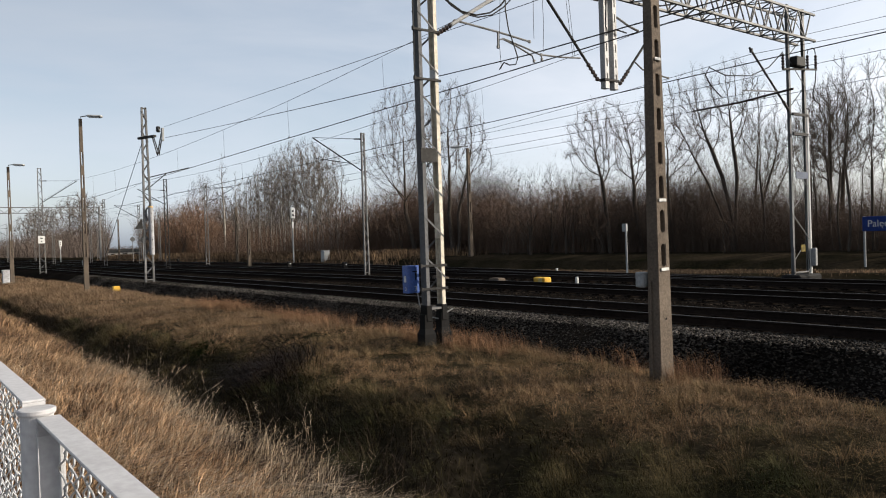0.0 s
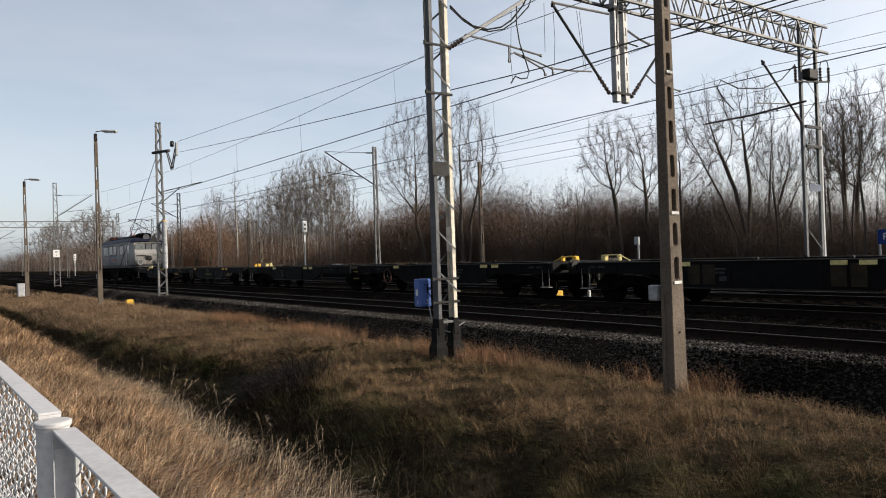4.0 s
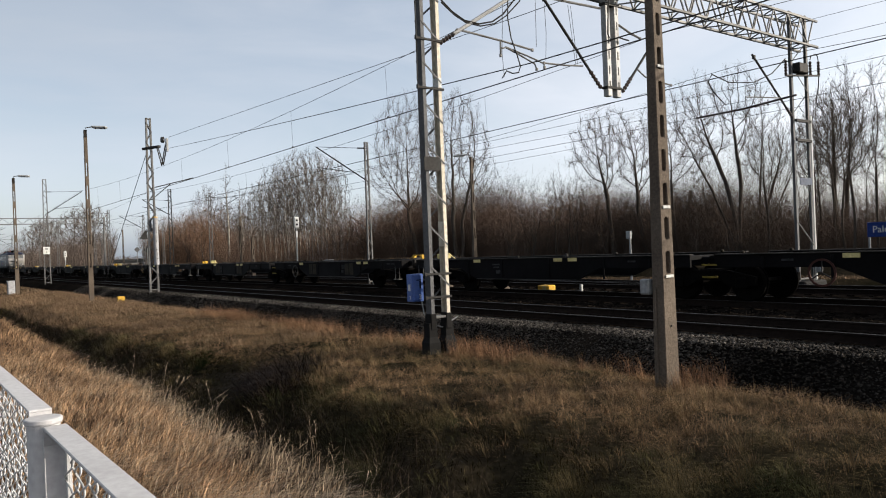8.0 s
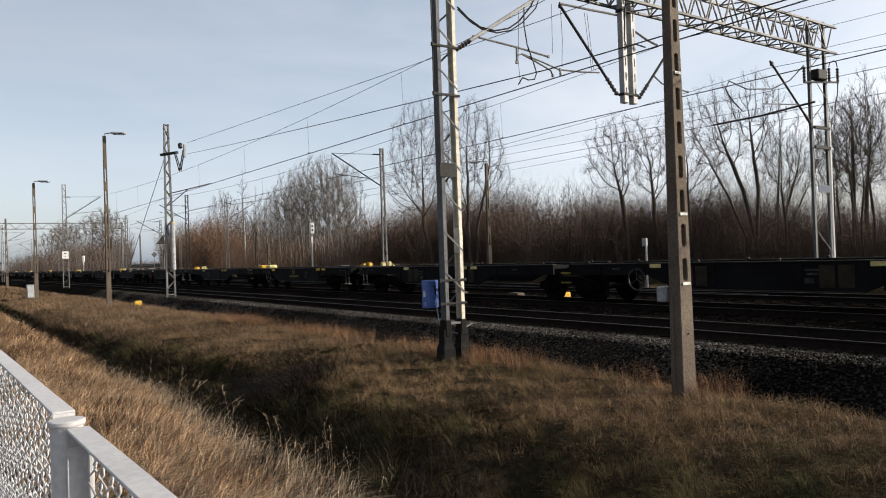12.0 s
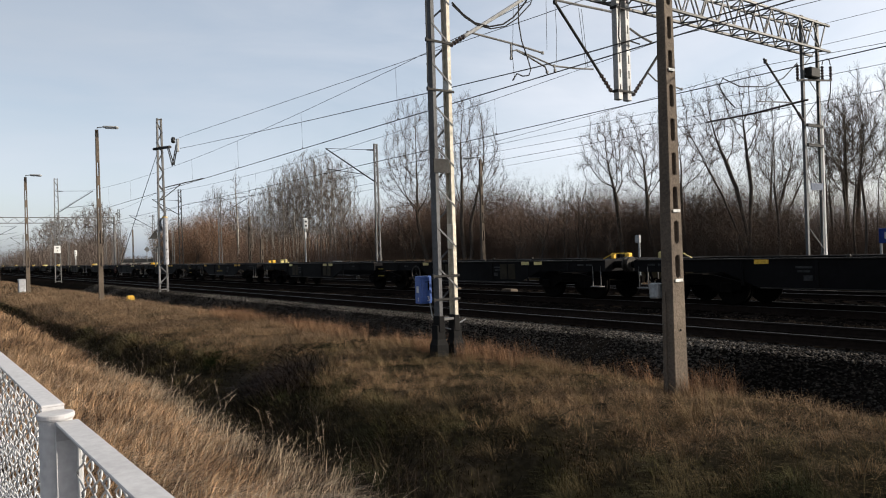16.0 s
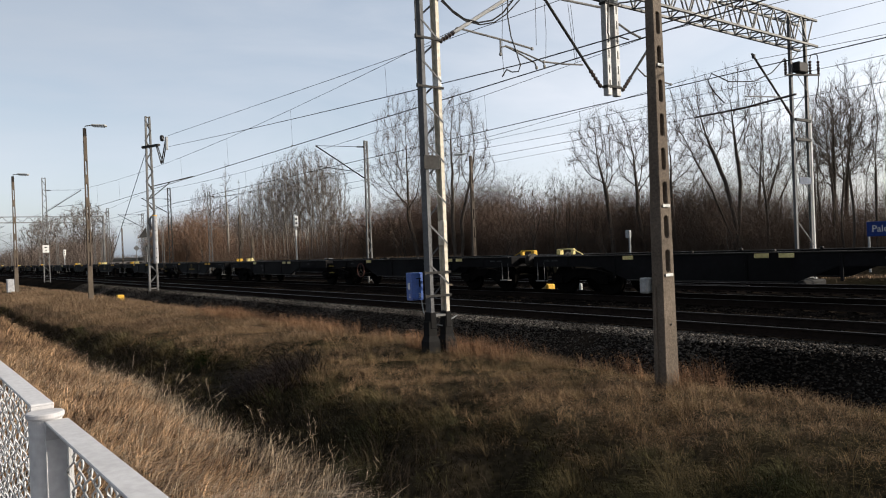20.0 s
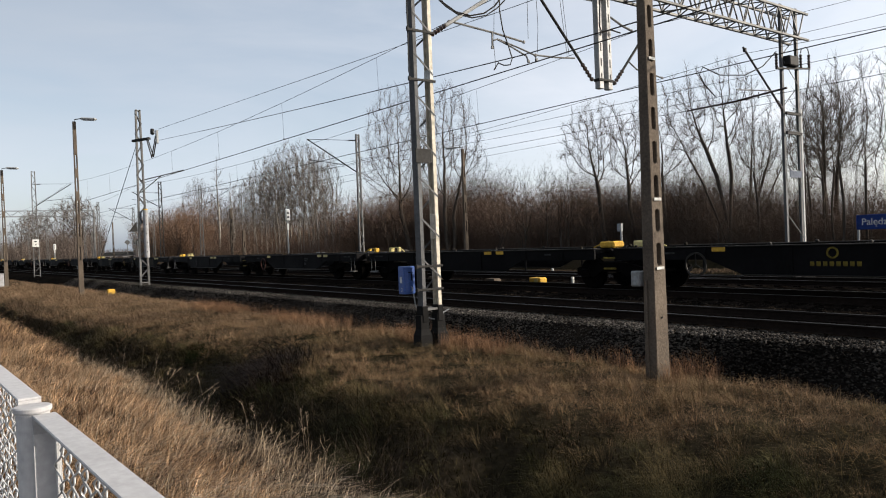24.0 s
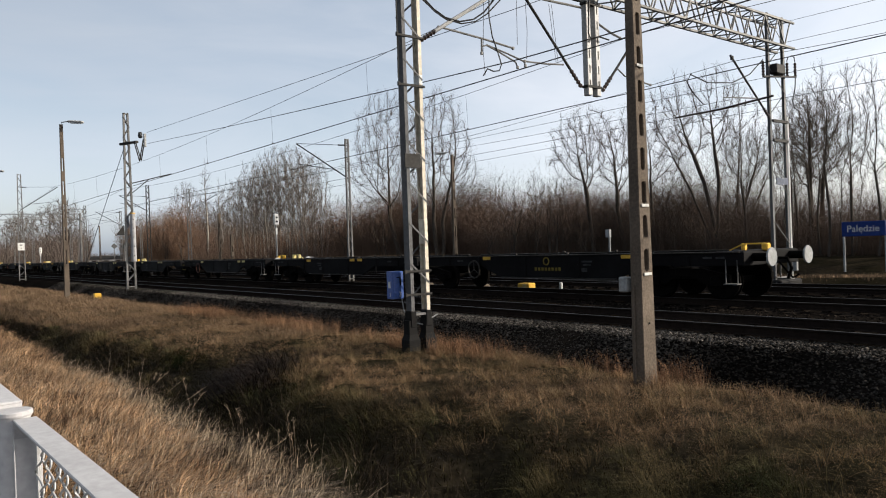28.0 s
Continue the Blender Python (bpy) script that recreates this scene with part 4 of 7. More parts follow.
def small_mast(x, y, z0, top, w0, w1, label, arm=None, paint=None, d=0.13):
    th = lattice_mast("catenary_mast", x, y, z0, top, w0 * 0.72, w1 * 0.72, d * 0.8, paint or M_GALV, label, leg=0.06, step=0.95, foundation=False, brace=0.03)
    if arm:
        tip_y, tip_z, base_z, dx = arm
        m = Mesh()
        m.tube([(0, 0, base_z), (dx, tip_y - y, tip_z)], 0.035)
        part("arm", m, M_DARKSTEEL, th)
        m = Mesh()
        m.tube([(0, 0, tip_z - 0.08), (dx, tip_y - y, tip_z)], 0.014)
        insulator(m, (0.0, 0, tip_z - 0.08), (dx * 0.18, (tip_y - y) * 0.18, tip_z - 0.07), r=0.05)
        part("tie", m, M_DARKSTEEL, th)
        m = Mesh()
        m.tube([(dx * 0.25, (tip_y - y) * 0.25, base_z + (tip_z - base_z) * 0.25), (dx, tip_y - y, base_z + 0.75)], 0.02)
        part("steady_tube", m, M_DARKSTEEL, th)
    return th


small_mast(-33.3, 19.9, -0.1, 7.35, 0.42, 0.30, "slim lattice catenary mast between the tracks", arm=(17.5, 7.2, 5.4, -1.0))
small_mast(-68.2, 19.9, -0.1, 7.95, 0.55, 0.40, "lattice catenary mast between the tracks", arm=(17.5, 7.1, 5.7, 0.0), paint=M_DARKSTEEL)
small_mast(-73.0, 25.2, -0.1, 8.1, 0.55, 0.40, "lattice catenary mast beside the loop track", arm=(28.2, 7.8, 6.0, 0.0))
mast_s = small_mast(-70.0, 10.1, -0.1, 8.8, 0.72, 0.42, "lattice catenary mast with a small white distance plate", arm=(13.0, 7.9, 5.9, 0.0))
pl = Mesh()
pl.box((0.16, -0.05, 2.85), (0.03, 0.5, 0.62))
po = part("distance_plate", pl, M_WHITE, mast_s, "white distance plate")
for yy, zz, ww, hh in ((-0.05, 2.98, 0.3, 0.12), (-0.05, 2.72, 0.12, 0.12)):
    b = Mesh()
    b.box((0.178, yy, zz), (0.006, ww * 0.7, hh * 0.7), bev=0.001)
    part("figure_bar", b, M_BLACKPAINT, po)
for mx, my, mt in ((-92.5, 19.9, 7.7), (-127, 9.9, 8.4), (-127, 19.9, 8.0), (-127, 25.2, 8.0), (-184, 9.9, 8.4), (-184, 19.9, 8.0), (-184, 25.2, 8.0), (-98, 25.2, 7.4), (-110, 31, 7.0), (-150, 31, 6.4), (-240, 9.9, 8.4), (-240, 20.0, 8.4)):
    small_mast(mx, my, -0.1, mt, 0.5, 0.36, "distant lattice catenary mast", arm=((12.9 if my < 12 else 17.5 if my < 21 else 22.3), 7.4, 5.7, 0.0) if my < 30 else None)

# distant truss gantry over all tracks
far_g = empty("far_gantry", pose(-146, 0, 0), label="distant lattice gantry over the station tracks", category="gantry")
for yy in (8.6, 30.6):
    m = Mesh()
    m.bar((0, yy, -0.3), (0, yy, 9.9), 0.35, 0.35)
    part("leg", m, M_GALV, far_g)
for zz in (8.7, 9.7):
    m = Mesh()
    m.bar((0, 8.4, zz), (0, 30.8, zz), 0.14, 0.14)
    part("chord", m, M_GALV, far_g)
for k in range(22):
    m = Mesh()
    m.bar((0, 8.5 + k, 8.7 if k % 2 else 9.7), (0, 9.5 + k, 9.7 if k % 2 else 8.7), 0.08, 0.08)
    part("brace", m, M_GALV, far_g)


# ---- poles, boxes and signs ----
def slotted_pole(name, x, y, z0, top, w0, w1, d0, d1, label, slots, category="pole"):
    """A reinforced concrete pole with open slots through its narrow way."""
    th = empty(name, pose(x, y, z0), label=label, category=category)
    h = top - z0
    def size(z):
        u = z / h
        return w0 + (w1 - w0) * u, d0 + (d1 - d0) * u
    def slab(m, z1, z2, y1, y2):
        rings = []
        for z in (z1, z2):
            w, d = size(z)
            e = 0.012
            rings.append([(-d / 2, y1 * w + e, z), (-d / 2 + e, y1 * w, z), (d / 2 - e, y1 * w, z), (d / 2, y1 * w + e, z), (d / 2, y2 * w - e, z), (d / 2 - e, y2 * w, z), (-d / 2 + e, y2 * w, z), (-d / 2, y2 * w - e, z)])
        m.loft(rings)
    m = Mesh()
    first, pitch, gap = slots
    slab(m, 0, first, -0.5, 0.5)
    z = first
    while z + pitch < h - 0.3:
        zs = z + pitch * gap
        slab(m, z, zs, -0.5, -0.16)
        slab(m, z, zs, 0.16, 0.5)
        w, d = size(z)
        c = 0.11 * w
        for k in (-1, 1):
            y_in = k * 0.165 * w
            m.prism([(y_in, z - 0.005), (y_in - k * c, z - 0.005), (y_in, z + c)], -d / 2 + 0.004, d / 2 - 0.004, axis=0)
            m.prism([(y_in, zs + 0.005), (y_in - k * c, zs + 0.005), (y_in, zs - c)], -d / 2 + 0.004, d / 2 - 0.004, axis=0)
        slab(m, zs, z + pitch, -0.5, 0.5)
        z += pitch
    slab(m, z, h, -0.5, 0.5)
    part("shaft", m.data("shaft", M_CONC, weld=True), None, th)
    return th


def lamp_head(th, h, reach, dirx=0.6, diry=0.8):
    m = Mesh()
    m.tube([(0, 0, h - 0.1), (0.02, 0.03, h + 0.12), (dirx * reach * 0.4, diry * reach * 0.4, h + 0.16)], 0.03)
    part("arm", m, M_GALV, th)
    m = Mesh()
    a = math.degrees(math.atan2(diry, dirx))
    r = pose(0, 0, 0, 0, 4, a).to_3x3()
    c = Vector((dirx * reach * 0.72, diry * reach * 0.72, h + 0.12))
    m.box(c, (reach * 0.75, 0.3, 0.13), r, bev=0.05)
    head = part("lamp_head", m, M_GREYBOX, th, "grey luminaire")
    g = Mesh()
    g.box(c - Vector((0, 0, 0.075)), (reach * 0.55, 0.22, 0.03), r)
    part("lens", g, M_LAMPGLASS, head)


cp = slotted_pole("concrete_pole", -7.09, 9.46, -0.75, 8.0, 0.33, 0.17, 0.225, 0.12, "slotted concrete pole with white reflective strips, in dry grass", (1.82, 0.522, 0.67))
for zz in (1.78, 2.84, 5.0):
    b = Mesh()
    w = 0.33 - 0.16 * zz / 8.75
    b.box((0.115 - 0.05 * zz / 8.75 + 0.012, 0.0, zz), (0.012, w * 0.62, 0.045), bev=0.003)
    part("reflective_strip", b, M_WHITE, cp, "white strip")
b = Mesh()
b.box((0.118, 0.0, 1.02), (0.01, 0.025, 0.03))
part("bolt_hole", b, M_BLACKPAINT, cp)
b = Mesh()
b.tube([(-0.03, -0.185, 0.0), (-0.03, -0.175, 1.6)], 0.014)
part("conduit", b, M_CONC, cp)
jb = Mesh()
jb.box((-0.22, -0.13, 1.62), (0.16, 0.14, 0.24), bev=0.015)
jbo = part("junction_box", jb, M_GREYBOX, cp, "light grey junction box")
jd = Mesh()
jd.box((-0.22, -0.206, 1.62), (0.12, 0.012, 0.19))
part("lid", jd, M_GREYBOX, jbo)

lamp_a = slotted_pole("street_lamp", -45.6, 8.75, -0.7, 9.15, 0.27, 0.17, 0.18, 0.13, "concrete lamp post with a flat grey luminaire", (2.0, 1.3, 0.6), "street lamp")
lamp_head(lamp_a, 9.85, 1.15)
lamp_b = slotted_pole("street_lamp", -64.8, 7.25, -0.7, 8.3, 0.28, 0.18, 0.19, 0.14, "concrete lamp post with a flat grey luminaire", (2.0, 1.3, 0.6), "street lamp")
lamp_head(lamp_b, 9.0, 1.15)
lamp_c = slotted_pole("street_lamp", -41.0, 33.2, 0.2, 8.1, 0.30, 0.20, 0.22, 0.16, "dark platform lamp post among the trees", (2.0, 1.3, 0.6), "street lamp")
lamp_head(lamp_c, 7.9, 1.1, -0.6, -0.8)
for px_, py_, ht in ((-64.0, 25.9, 3.2), (-78.0, 30.2, 6.0), (-105, 8.6, 8.0), (-134, 31.0, 7.0), (-160, 8.0, 8.0)):
    slotted_pole("concrete_pole", px_, py_, -0.4, ht, 0.3, 0.2, 0.22, 0.16, "distant slotted concrete pole beside the tracks", (1.2, 0.9, 0.6))

bb = empty("control_box", pose(-13.22, 8.98, 0.0), label="bright blue metal control box bracketed to the mast", category="control box")
m = Mesh()
m.box((0, 0.02, 0.76), (0.22, 0.30, 0.60), bev=0.012)
body = part("box", m, M_BLUE, bb)
m = Mesh()
m.box((0.115, 0.02, 0.76), (0.012, 0.26, 0.54), bev=0.004)
door = part("door", m, M_BLUE, body)
m = Mesh()
m.box((0.126, 0.07, 0.83), (0.014, 0.035, 0.16))
m.box((0.126, 0.04, 0.93), (0.012, 0.12, 0.02))
part("handle", m, M_BLACKPAINT, door)
m = Mesh()
m.box((0.0, -0.133, 0.77), (0.08, 0.006, 0.14), bev=0.001)
part("label_plate", m, M_WHITE, body)
lettering("3", 0.15, 0.002, M_WHITE, "figure", body, pose(0.123, 0.06, 0.56, 90, 0, 90))
lettering("3", 0.11, 0.002, M_WHITE, "figure", body, pose(0.02, -0.134, 0.55, 90, 0, 0))
for zz in (0.55, 0.98):
    m = Mesh()
    m.bar((0.0, 0.17, zz), (0.2, 0.33, zz), 0.03, 0.05)
    part("bracket", m, M_DARKSTEEL, bb)
m = Mesh()
m.tube([(0.12, 0.1, 0.46), (0.16, 0.12, 0.2), (0.2, 0.28, -0.05), (0.3, 0.5, -0.12), (0.34, 0.7, 0.0), (0.38, 0.86, 0.08)], 0.015)
part("cable", m, M_GREYBOX, bb, "pale grey cable")
m = Mesh()
m.box((0.16, 0.22, -0.14), (0.3, 0.1, 0.05))
part("cable_tray", m, M_CONC, bb)

ym = Mesh()
ym.loft([[(sx * a, sy * a, z) for sx, sy in ((-1, -1), (1, -1), (1, 1), (-1, 1))] for a, z in ((0.19, -0.72), (0.17, -0.38), (0.14, -0.33))])
thing("marker_block", ym, M_YELLOW, pose(-42.9, 9.7, 0), label="small yellow marker block in dry grass", category="marker")


def cabinet(x, y, z, s, label, mt=None):
    th = empty("trackside_cabinet", pose(x, y, z), label=label, category="cabinet")
    m = Mesh()
    m.box((0, 0, s[2] / 2), s, bev=0.03)
    part("body", m, mt or M_GREYBOX, th)
    m = Mesh()
    m.box((0, 0, s[2] + 0.02), (s[0] + 0.06, s[1] + 0.06, 0.06), bev=0.02)
    part("roof", m, mt or M_GREYBOX, th)
    m = Mesh()
    m.box((s[0] / 2 + 0.008, 0, s[2] * 0.52), (0.014, s[1] * 0.84, s[2] * 0.8), bev=0.004)
    part("door", m, mt or M_GREYBOX, th)
    return th


cabinet(-66.5, 7.0, -0.75, (0.5, 0.5, 1.1), "white trackside cabinet in the grass", M_WEIGHT)
cabinet(-60.2, 31.6, -0.1, (0.6, 0.6, 1.05), "pale grey relay cabinet before the thicket")
cabinet(-110.0, 21.0, -0.3, (0.6, 0.6, 0.7), "small pale trackside cabinet")

yb = empty("point_machine", pose(-20.7, 20.3, -0.27), label="yellow-painted point machine cover between the tracks", category="point machine")
m = Mesh()
m.box((0.0, 0, 0.14), (0.62, 0.42, 0.27), bev=0.04)
part("cover", m, M_YELLOW, yb)
m = Mesh()
m.box((0.1, -0.215, 0.14), (0.2, 0.02, 0.2))
part("front_plate", m, M_PALEYELLOW, yb)
for gx_, gy_, w in ((-22.7, 19.7, 0.66), (-26.0, 19.5, 0.4), (-27.2, 19.9, 0.3)):
    gb = Mesh()
    gb.loft([[(sx * a, sy * a * 0.6, z) for sx, sy in ((-1, -1), (1, -1), (1, 1), (-1, 1))] for a, z in ((w * 0.5, -0.28), (w * 0.46, -0.08), (w * 0.38, -0.03))])
    thing("concrete_block", gb, M_CONC, pose(gx_, gy_, 0), label="weathered concrete cable block between the tracks", category="concrete block")
for wx_, wy_ in ((-18.6, 20.0), (-24.5, 25.0)):
    wp = Mesh()
    wp.tube([(0, 0, -0.3), (0, 0, 0.06), (0, 0, 0.08)], [0.06, 0.06, 0.045], n=8)
    thing("marker_post", wp, M_WHITE, pose(wx_, wy_, 0), label="short white marker post between the tracks", category="marker")

fp = empty("loudspeaker_post", pose(-20.6, 25.3, -0.3), label="thin pale metal post with a small box on top", category="post")
m = Mesh()
m.tube([(0, 0, 0), (0, 0, 2.2)], 0.045, n=8)
part("post", m, M_GREYBOX, fp)
m = Mesh()
m.box((-0.06, 0, 2.16), (0.22, 0.14, 0.34))
part("box", m, M_GREYBOX, fp)


def signal(x, y, h, label):
    th = empty("signal_post", pose(x, y, -0.2), label=label, category="railway signal")
    m = Mesh()
    m.tube([(0, 0, 0), (0, 0, h)], 0.08, n=8)
    part("post", m, M_GREYBOX, th)
    m = Mesh()
    m.box((0.05, 0, h - 0.1), (0.3, 0.46, 1.1), bev=0.08)
    hd = part("signal_head", m, M_WHITE, th)
    for k in (-0.3, 0.1):
        b = Mesh()
        b.disc((0.21, 0, h + k), 0.1, 0.05, axis=0, n=12)
        part("lens", b, M_BLACKPAINT, hd)
    b = Mesh()
    b.box((0.1, 0, h * 0.75), (0.02, 0.2, 0.6))
    part("plate", b, M_WHITE, th)
    return th


signal(-66.0, 31.2, 5.0, "white-headed railway signal on a thin post before birches")
for sx_, sy_, sh in ((-150, 24.6, 3.6),):
    signal(sx_, sy_, sh, "distant railway signal post")
for dx_, dy_ in ((-100, 30.5), (-54.2, 25.2), (-45, 25.1)):
    ds = empty("dwarf_signal", pose(dx_, dy_, -0.3), label="low dark dwarf signal beside the loop track", category="railway signal")
    m = Mesh()
    m.box((0, 0, 0.35), (0.25, 0.35, 0.5), bev=0.05)
    part("body", m, M_BLACKPAINT, ds)
    m = Mesh()
    m.disc((0.135, 0.05, 0.42), 0.05, 0.03, axis=0, n=10)
    part("lens", m, M_LAMPGLASS, ds)
bs_ = empty("crossing_sign", pose(-118, 30.8, -0.2), label="grey diamond-shaped board on a thin post", category="sign")
m = Mesh()
m.tube([(0, 0, 0), (0, 0, 3.6)], 0.05)
part("post", m, M_GREYBOX, bs_)
m = Mesh()
m.prism([(-0.6, 3.4), (0, 2.8), (0.6, 3.4), (0, 4.0)], -0.02, 0.02, axis=0)
part("board", m, M_LOCOGREY, bs_)

# station name board
sb_ = empty("station_sign", pose(-10.70, 26.3, 0.2), label="blue station name board with white lettering on two pale posts", category="station sign")
m = Mesh()
m.box((0, 0, 1.455), (1.38, 0.05, 0.50), bev=0.015)
board = part("board", m, M_SIGNBLUE, sb_, "blue enamel board")
name_text = lettering("Paledzie", 0.32, 0.003, M_WHITE, "station_name", board, pose(0.0, -0.03, 1.455, 90, 0, 0))
m = Mesh()
m.tube([(-0.045, 0.0, 1.352), (-0.06, 0.0, 1.325), (-0.05, 0.0, 1.304), (-0.028, 0.0, 1.300)], [0.010, 0.011, 0.011, 0.008], n=6)
part("ogonek", m, M_WHITE, name_text, at=pose(0, 0, 0, -90, 0, 0) @ pose(0, 0, -1.455))
for s in (-0.66, 0.66):
    m = Mesh()
    m.tube([(s, 0.07, 0), (s, 0.07, 1.72)], 0.042, n=8)
    part("post", m, M_GREYBOX, sb_)


# ---- chain-link fence beside the path ----
def chain_panel(length, height, parent, fine):
    """Interlocked zigzag wires; each one hooks round its neighbours at the bends."""
    pitch, step, r = 0.0355, 0.0355, 0.0025
    m = Mesh()
    n = int(length / pitch)
    rows = int(height / step)
    q = 4 if fine else 2
    for i in range(n):
        x0 = 0.02 + (i + 0.5) * pitch + 0.0015 * math.sin(i * 2.3)
        pts = []
        flip = 1 if i % 2 else -1
        for k in range(rows * q + 1):
            u = k / q * math.pi
            c = math.cos(u) * flip
            sx = math.copysign(abs(c) ** 0.8, c) * pitch * 0.56
            pts.append((x0 + sx, 0.005 * math.sin(u + 0.5) * flip + 0.003 * math.sin(i * 1.7 + k * 0.2), 0.02 + k * step / q + 0.002 * math.sin(i * 3.1)))
        m.tube(pts, r, n=4 if fine else 3, caps=False)
    return part("wire_mesh", m, M_MESHWIRE, parent, "galvanised chain-link mesh", smooth=True)


fence = empty("fence", label="light grey metal fence with chain-link mesh along the footpath", category="fence")


def angle_upright(x, k, top):
    """Upright steel angle; its far flange holds the mesh."""
    h, c = top - 0.06, top / 2 + 0.005
    m = Mesh().box((x + k * 0.003, 0, c), (0.006, 0.047, h), bev=0.001)
    return m.box((x + k * 0.022, 0.0215, c), (0.036, 0.004, h), bev=0.001)


def angle_rail(L, z, k):
    """Level steel angle with its flange on the far side."""
    m = Mesh().box((L / 2, 0, z), (L, 0.047, 0.006), bev=0.0015)
    m.box((L / 2, 0.0215, z - k * 0.021), (L - 0.01, 0.004, 0.034), bev=0.001)
    for x in (0.004, L - 0.004):
        m.box((x, 0, z - k * 0.02), (0.006, 0.046, 0.036), bev=0.001)
    return m


def fence_panel(p0, p1, top, dense):
    p0, p1 = Vector((*p0, 0)), Vector((*p1, 0))
    d = p1 - p0
    at = Matrix.Translation(p0) @ pose(0, 0, 0, 0, 0, math.degrees(math.atan2(d.y, d.x)))
    L = d.length
    gap = 0.034
    for nm, m in (("top_rail", angle_rail(L - 2 * gap, top - 0.003, 1)),
                  ("bottom_rail", angle_rail(L - 2 * gap, 0.09, -1)),
                  ("side_bar", angle_upright(gap, 1, top)), ("side_bar", angle_upright(L - gap, -1, top))):
        part(nm, m, M_FENCE, fence, at=at @ pose(gap, 0, 0) if nm.endswith("rail") else at)
    for xx in (gap + 0.062, L - gap - 0.062):
        m = Mesh()
        m.tube([(xx, 0.012, 0.12), (xx, 0.012, top - 0.02)], 0.005, n=6)
        part("tension_rod", m, M_MESHWIRE, fence, at=at)
    if dense:
        w = chain_panel(L - 2 * gap - 0.13, 1.16, fence, dense > 1)
        w.matrix_basis = at @ pose(gap + 0.045, 0.012, top - 1.19)


def fence_post(p):
    m = Mesh()
    m.tube([(0, 0, 0), (0, 0, 1.246)], 0.033, n=40)
    po = part("fence_post", m.data("fence_post", M_FENCE, smooth=False), None, fence, "round grey post", at=pose(p[0], p[1], 0))
    m = Mesh()
    m.tube([(0, 0, 1.243), (0, 0, 1.247), (0, 0, 1.254), (0, 0, 1.256)], [0.036, 0.038, 0.038, 0.035], n=40)
    part("cap", m, M_FENCE, po)


FP = [(-1.802 + 2.5 * k, 0.240 + 0.030 * k + (0.027 if k > 0 else 0.0)) for k in range(-9, 3)]
for k, p in enumerate(FP):
    fence_post(p)
    if k:
        q = FP[k - 1] if k != 10 else (FP[9][0], FP[9][1] + 0.016)
        fence_panel(q, p, 1.268 if k <= 9 else 1.242, 0 if k < 5 else 1 if k < 8 else 2)


# ---- locomotive ----
def body_ring(x, z_list):
    """Half widths of the body at height z and place x along it (the ends taper)."""
    e = max(0.0, abs(x) - 6.55) / 0.8
    out = []
    for z in z_list:
        w = 1.48
        if z > 3.62:
            w = 1.48 - 0.42 * ((z - 3.62) / 0.42) ** 1.6 - 0.05
        w -= 0.30 * min(e, 1.0) ** 1.5
        out.append(w)
    return out


def body_band(zs, name, material, parent, label="", cap=True):
    xs = [-7.36, -7.3, -7.15, -7.0, -6.75, -6.5, -6.2, -4, 0, 4, 6.2, 6.5, 6.75, 7.0, 7.15, 7.3, 7.36]
    rings = []
    for x in xs:
        ws = body_ring(x, zs)
        k = 1 if x > 0 else -1
        def rake(z):
            return x - k * max(0.0, z - 2.55) * 0.20 * max(0.0, (abs(x) - 6.5) / 0.86) - k * (0.05 if abs(x) > 7.32 else 0)
        dome = 1.0 - 0.86 * min(1.0, max(0.0, (abs(x) - 6.0) / 1.36)) ** 1.7
        low = lambda z: z if z < 3.56 else 3.56 + (z - 3.56) * dome
        left = [(rake(z), -w, low(z)) for z, w in zip(zs, ws)]
        right = [(rake(z), w, low(z)) for z, w in zip(zs, ws)][::-1]
        rings.append(left + right)
    body = Mesh().loft(rings, caps=False)
    n = len(zs)
    for base in (0, (len(rings) - 1) * 2 * n):
        for k in range(n - 1):
            body.f.append((base + k, base + k + 1, base + 2 * n - 2 - k, base + 2 * n - 1 - k))
    return part(name, body, material, parent, label)


def arc_band(r1, r2, a0, a1, n=22, t=0.012):
    """Part of a flat ring, from one angle to another."""
    ang = [radians(a0 + (a1 - a0) * k / n) for k in range(n + 1)]
    vs, fs = [], []
    for a in ang:
        for r in (r1, r2):
            for y in (-t / 2, t / 2):
                vs.append((r * math.cos(a), y, r * math.sin(a)))
    for k in range(n):
        b = 4 * k
        for i, j in ((0, 1), (1, 3), (3, 2), (2, 0)):
            fs.append((b + i, b + j, b + 4 + j, b + 4 + i))
    fs += [(0, 1, 3, 2), (4 * n + 2, 4 * n + 3, 4 * n + 1, 4 * n)]
    return Mesh().add(vs, fs)


def rounded_plate(w, h, t, r=0.08, n=4):
    pts = []
    for cx, cz, a0 in ((w / 2 - r, h / 2 - r, 0), (-w / 2 + r, h / 2 - r, 90), (-w / 2 + r, -h / 2 + r, 180), (w / 2 - r, -h / 2 + r, 270)):
        for k in range(n + 1):
            a = radians(a0 + 90 * k / n)
            pts.append((cx + r * math.cos(a), cz + r * math.sin(a)))
    return Mesh().prism(pts, -t / 2, t / 2, axis=1)


def side_window(parent, x, z, w, h, side, glass=None):
    f = part("window_frame", rounded_plate(w + 0.09, h + 0.09, 0.024), M_RUNGEAR, parent, at=pose(x, side * 1.488, z))
    part("window", rounded_plate(w, h, 0.034), glass or M_GLASS, f)


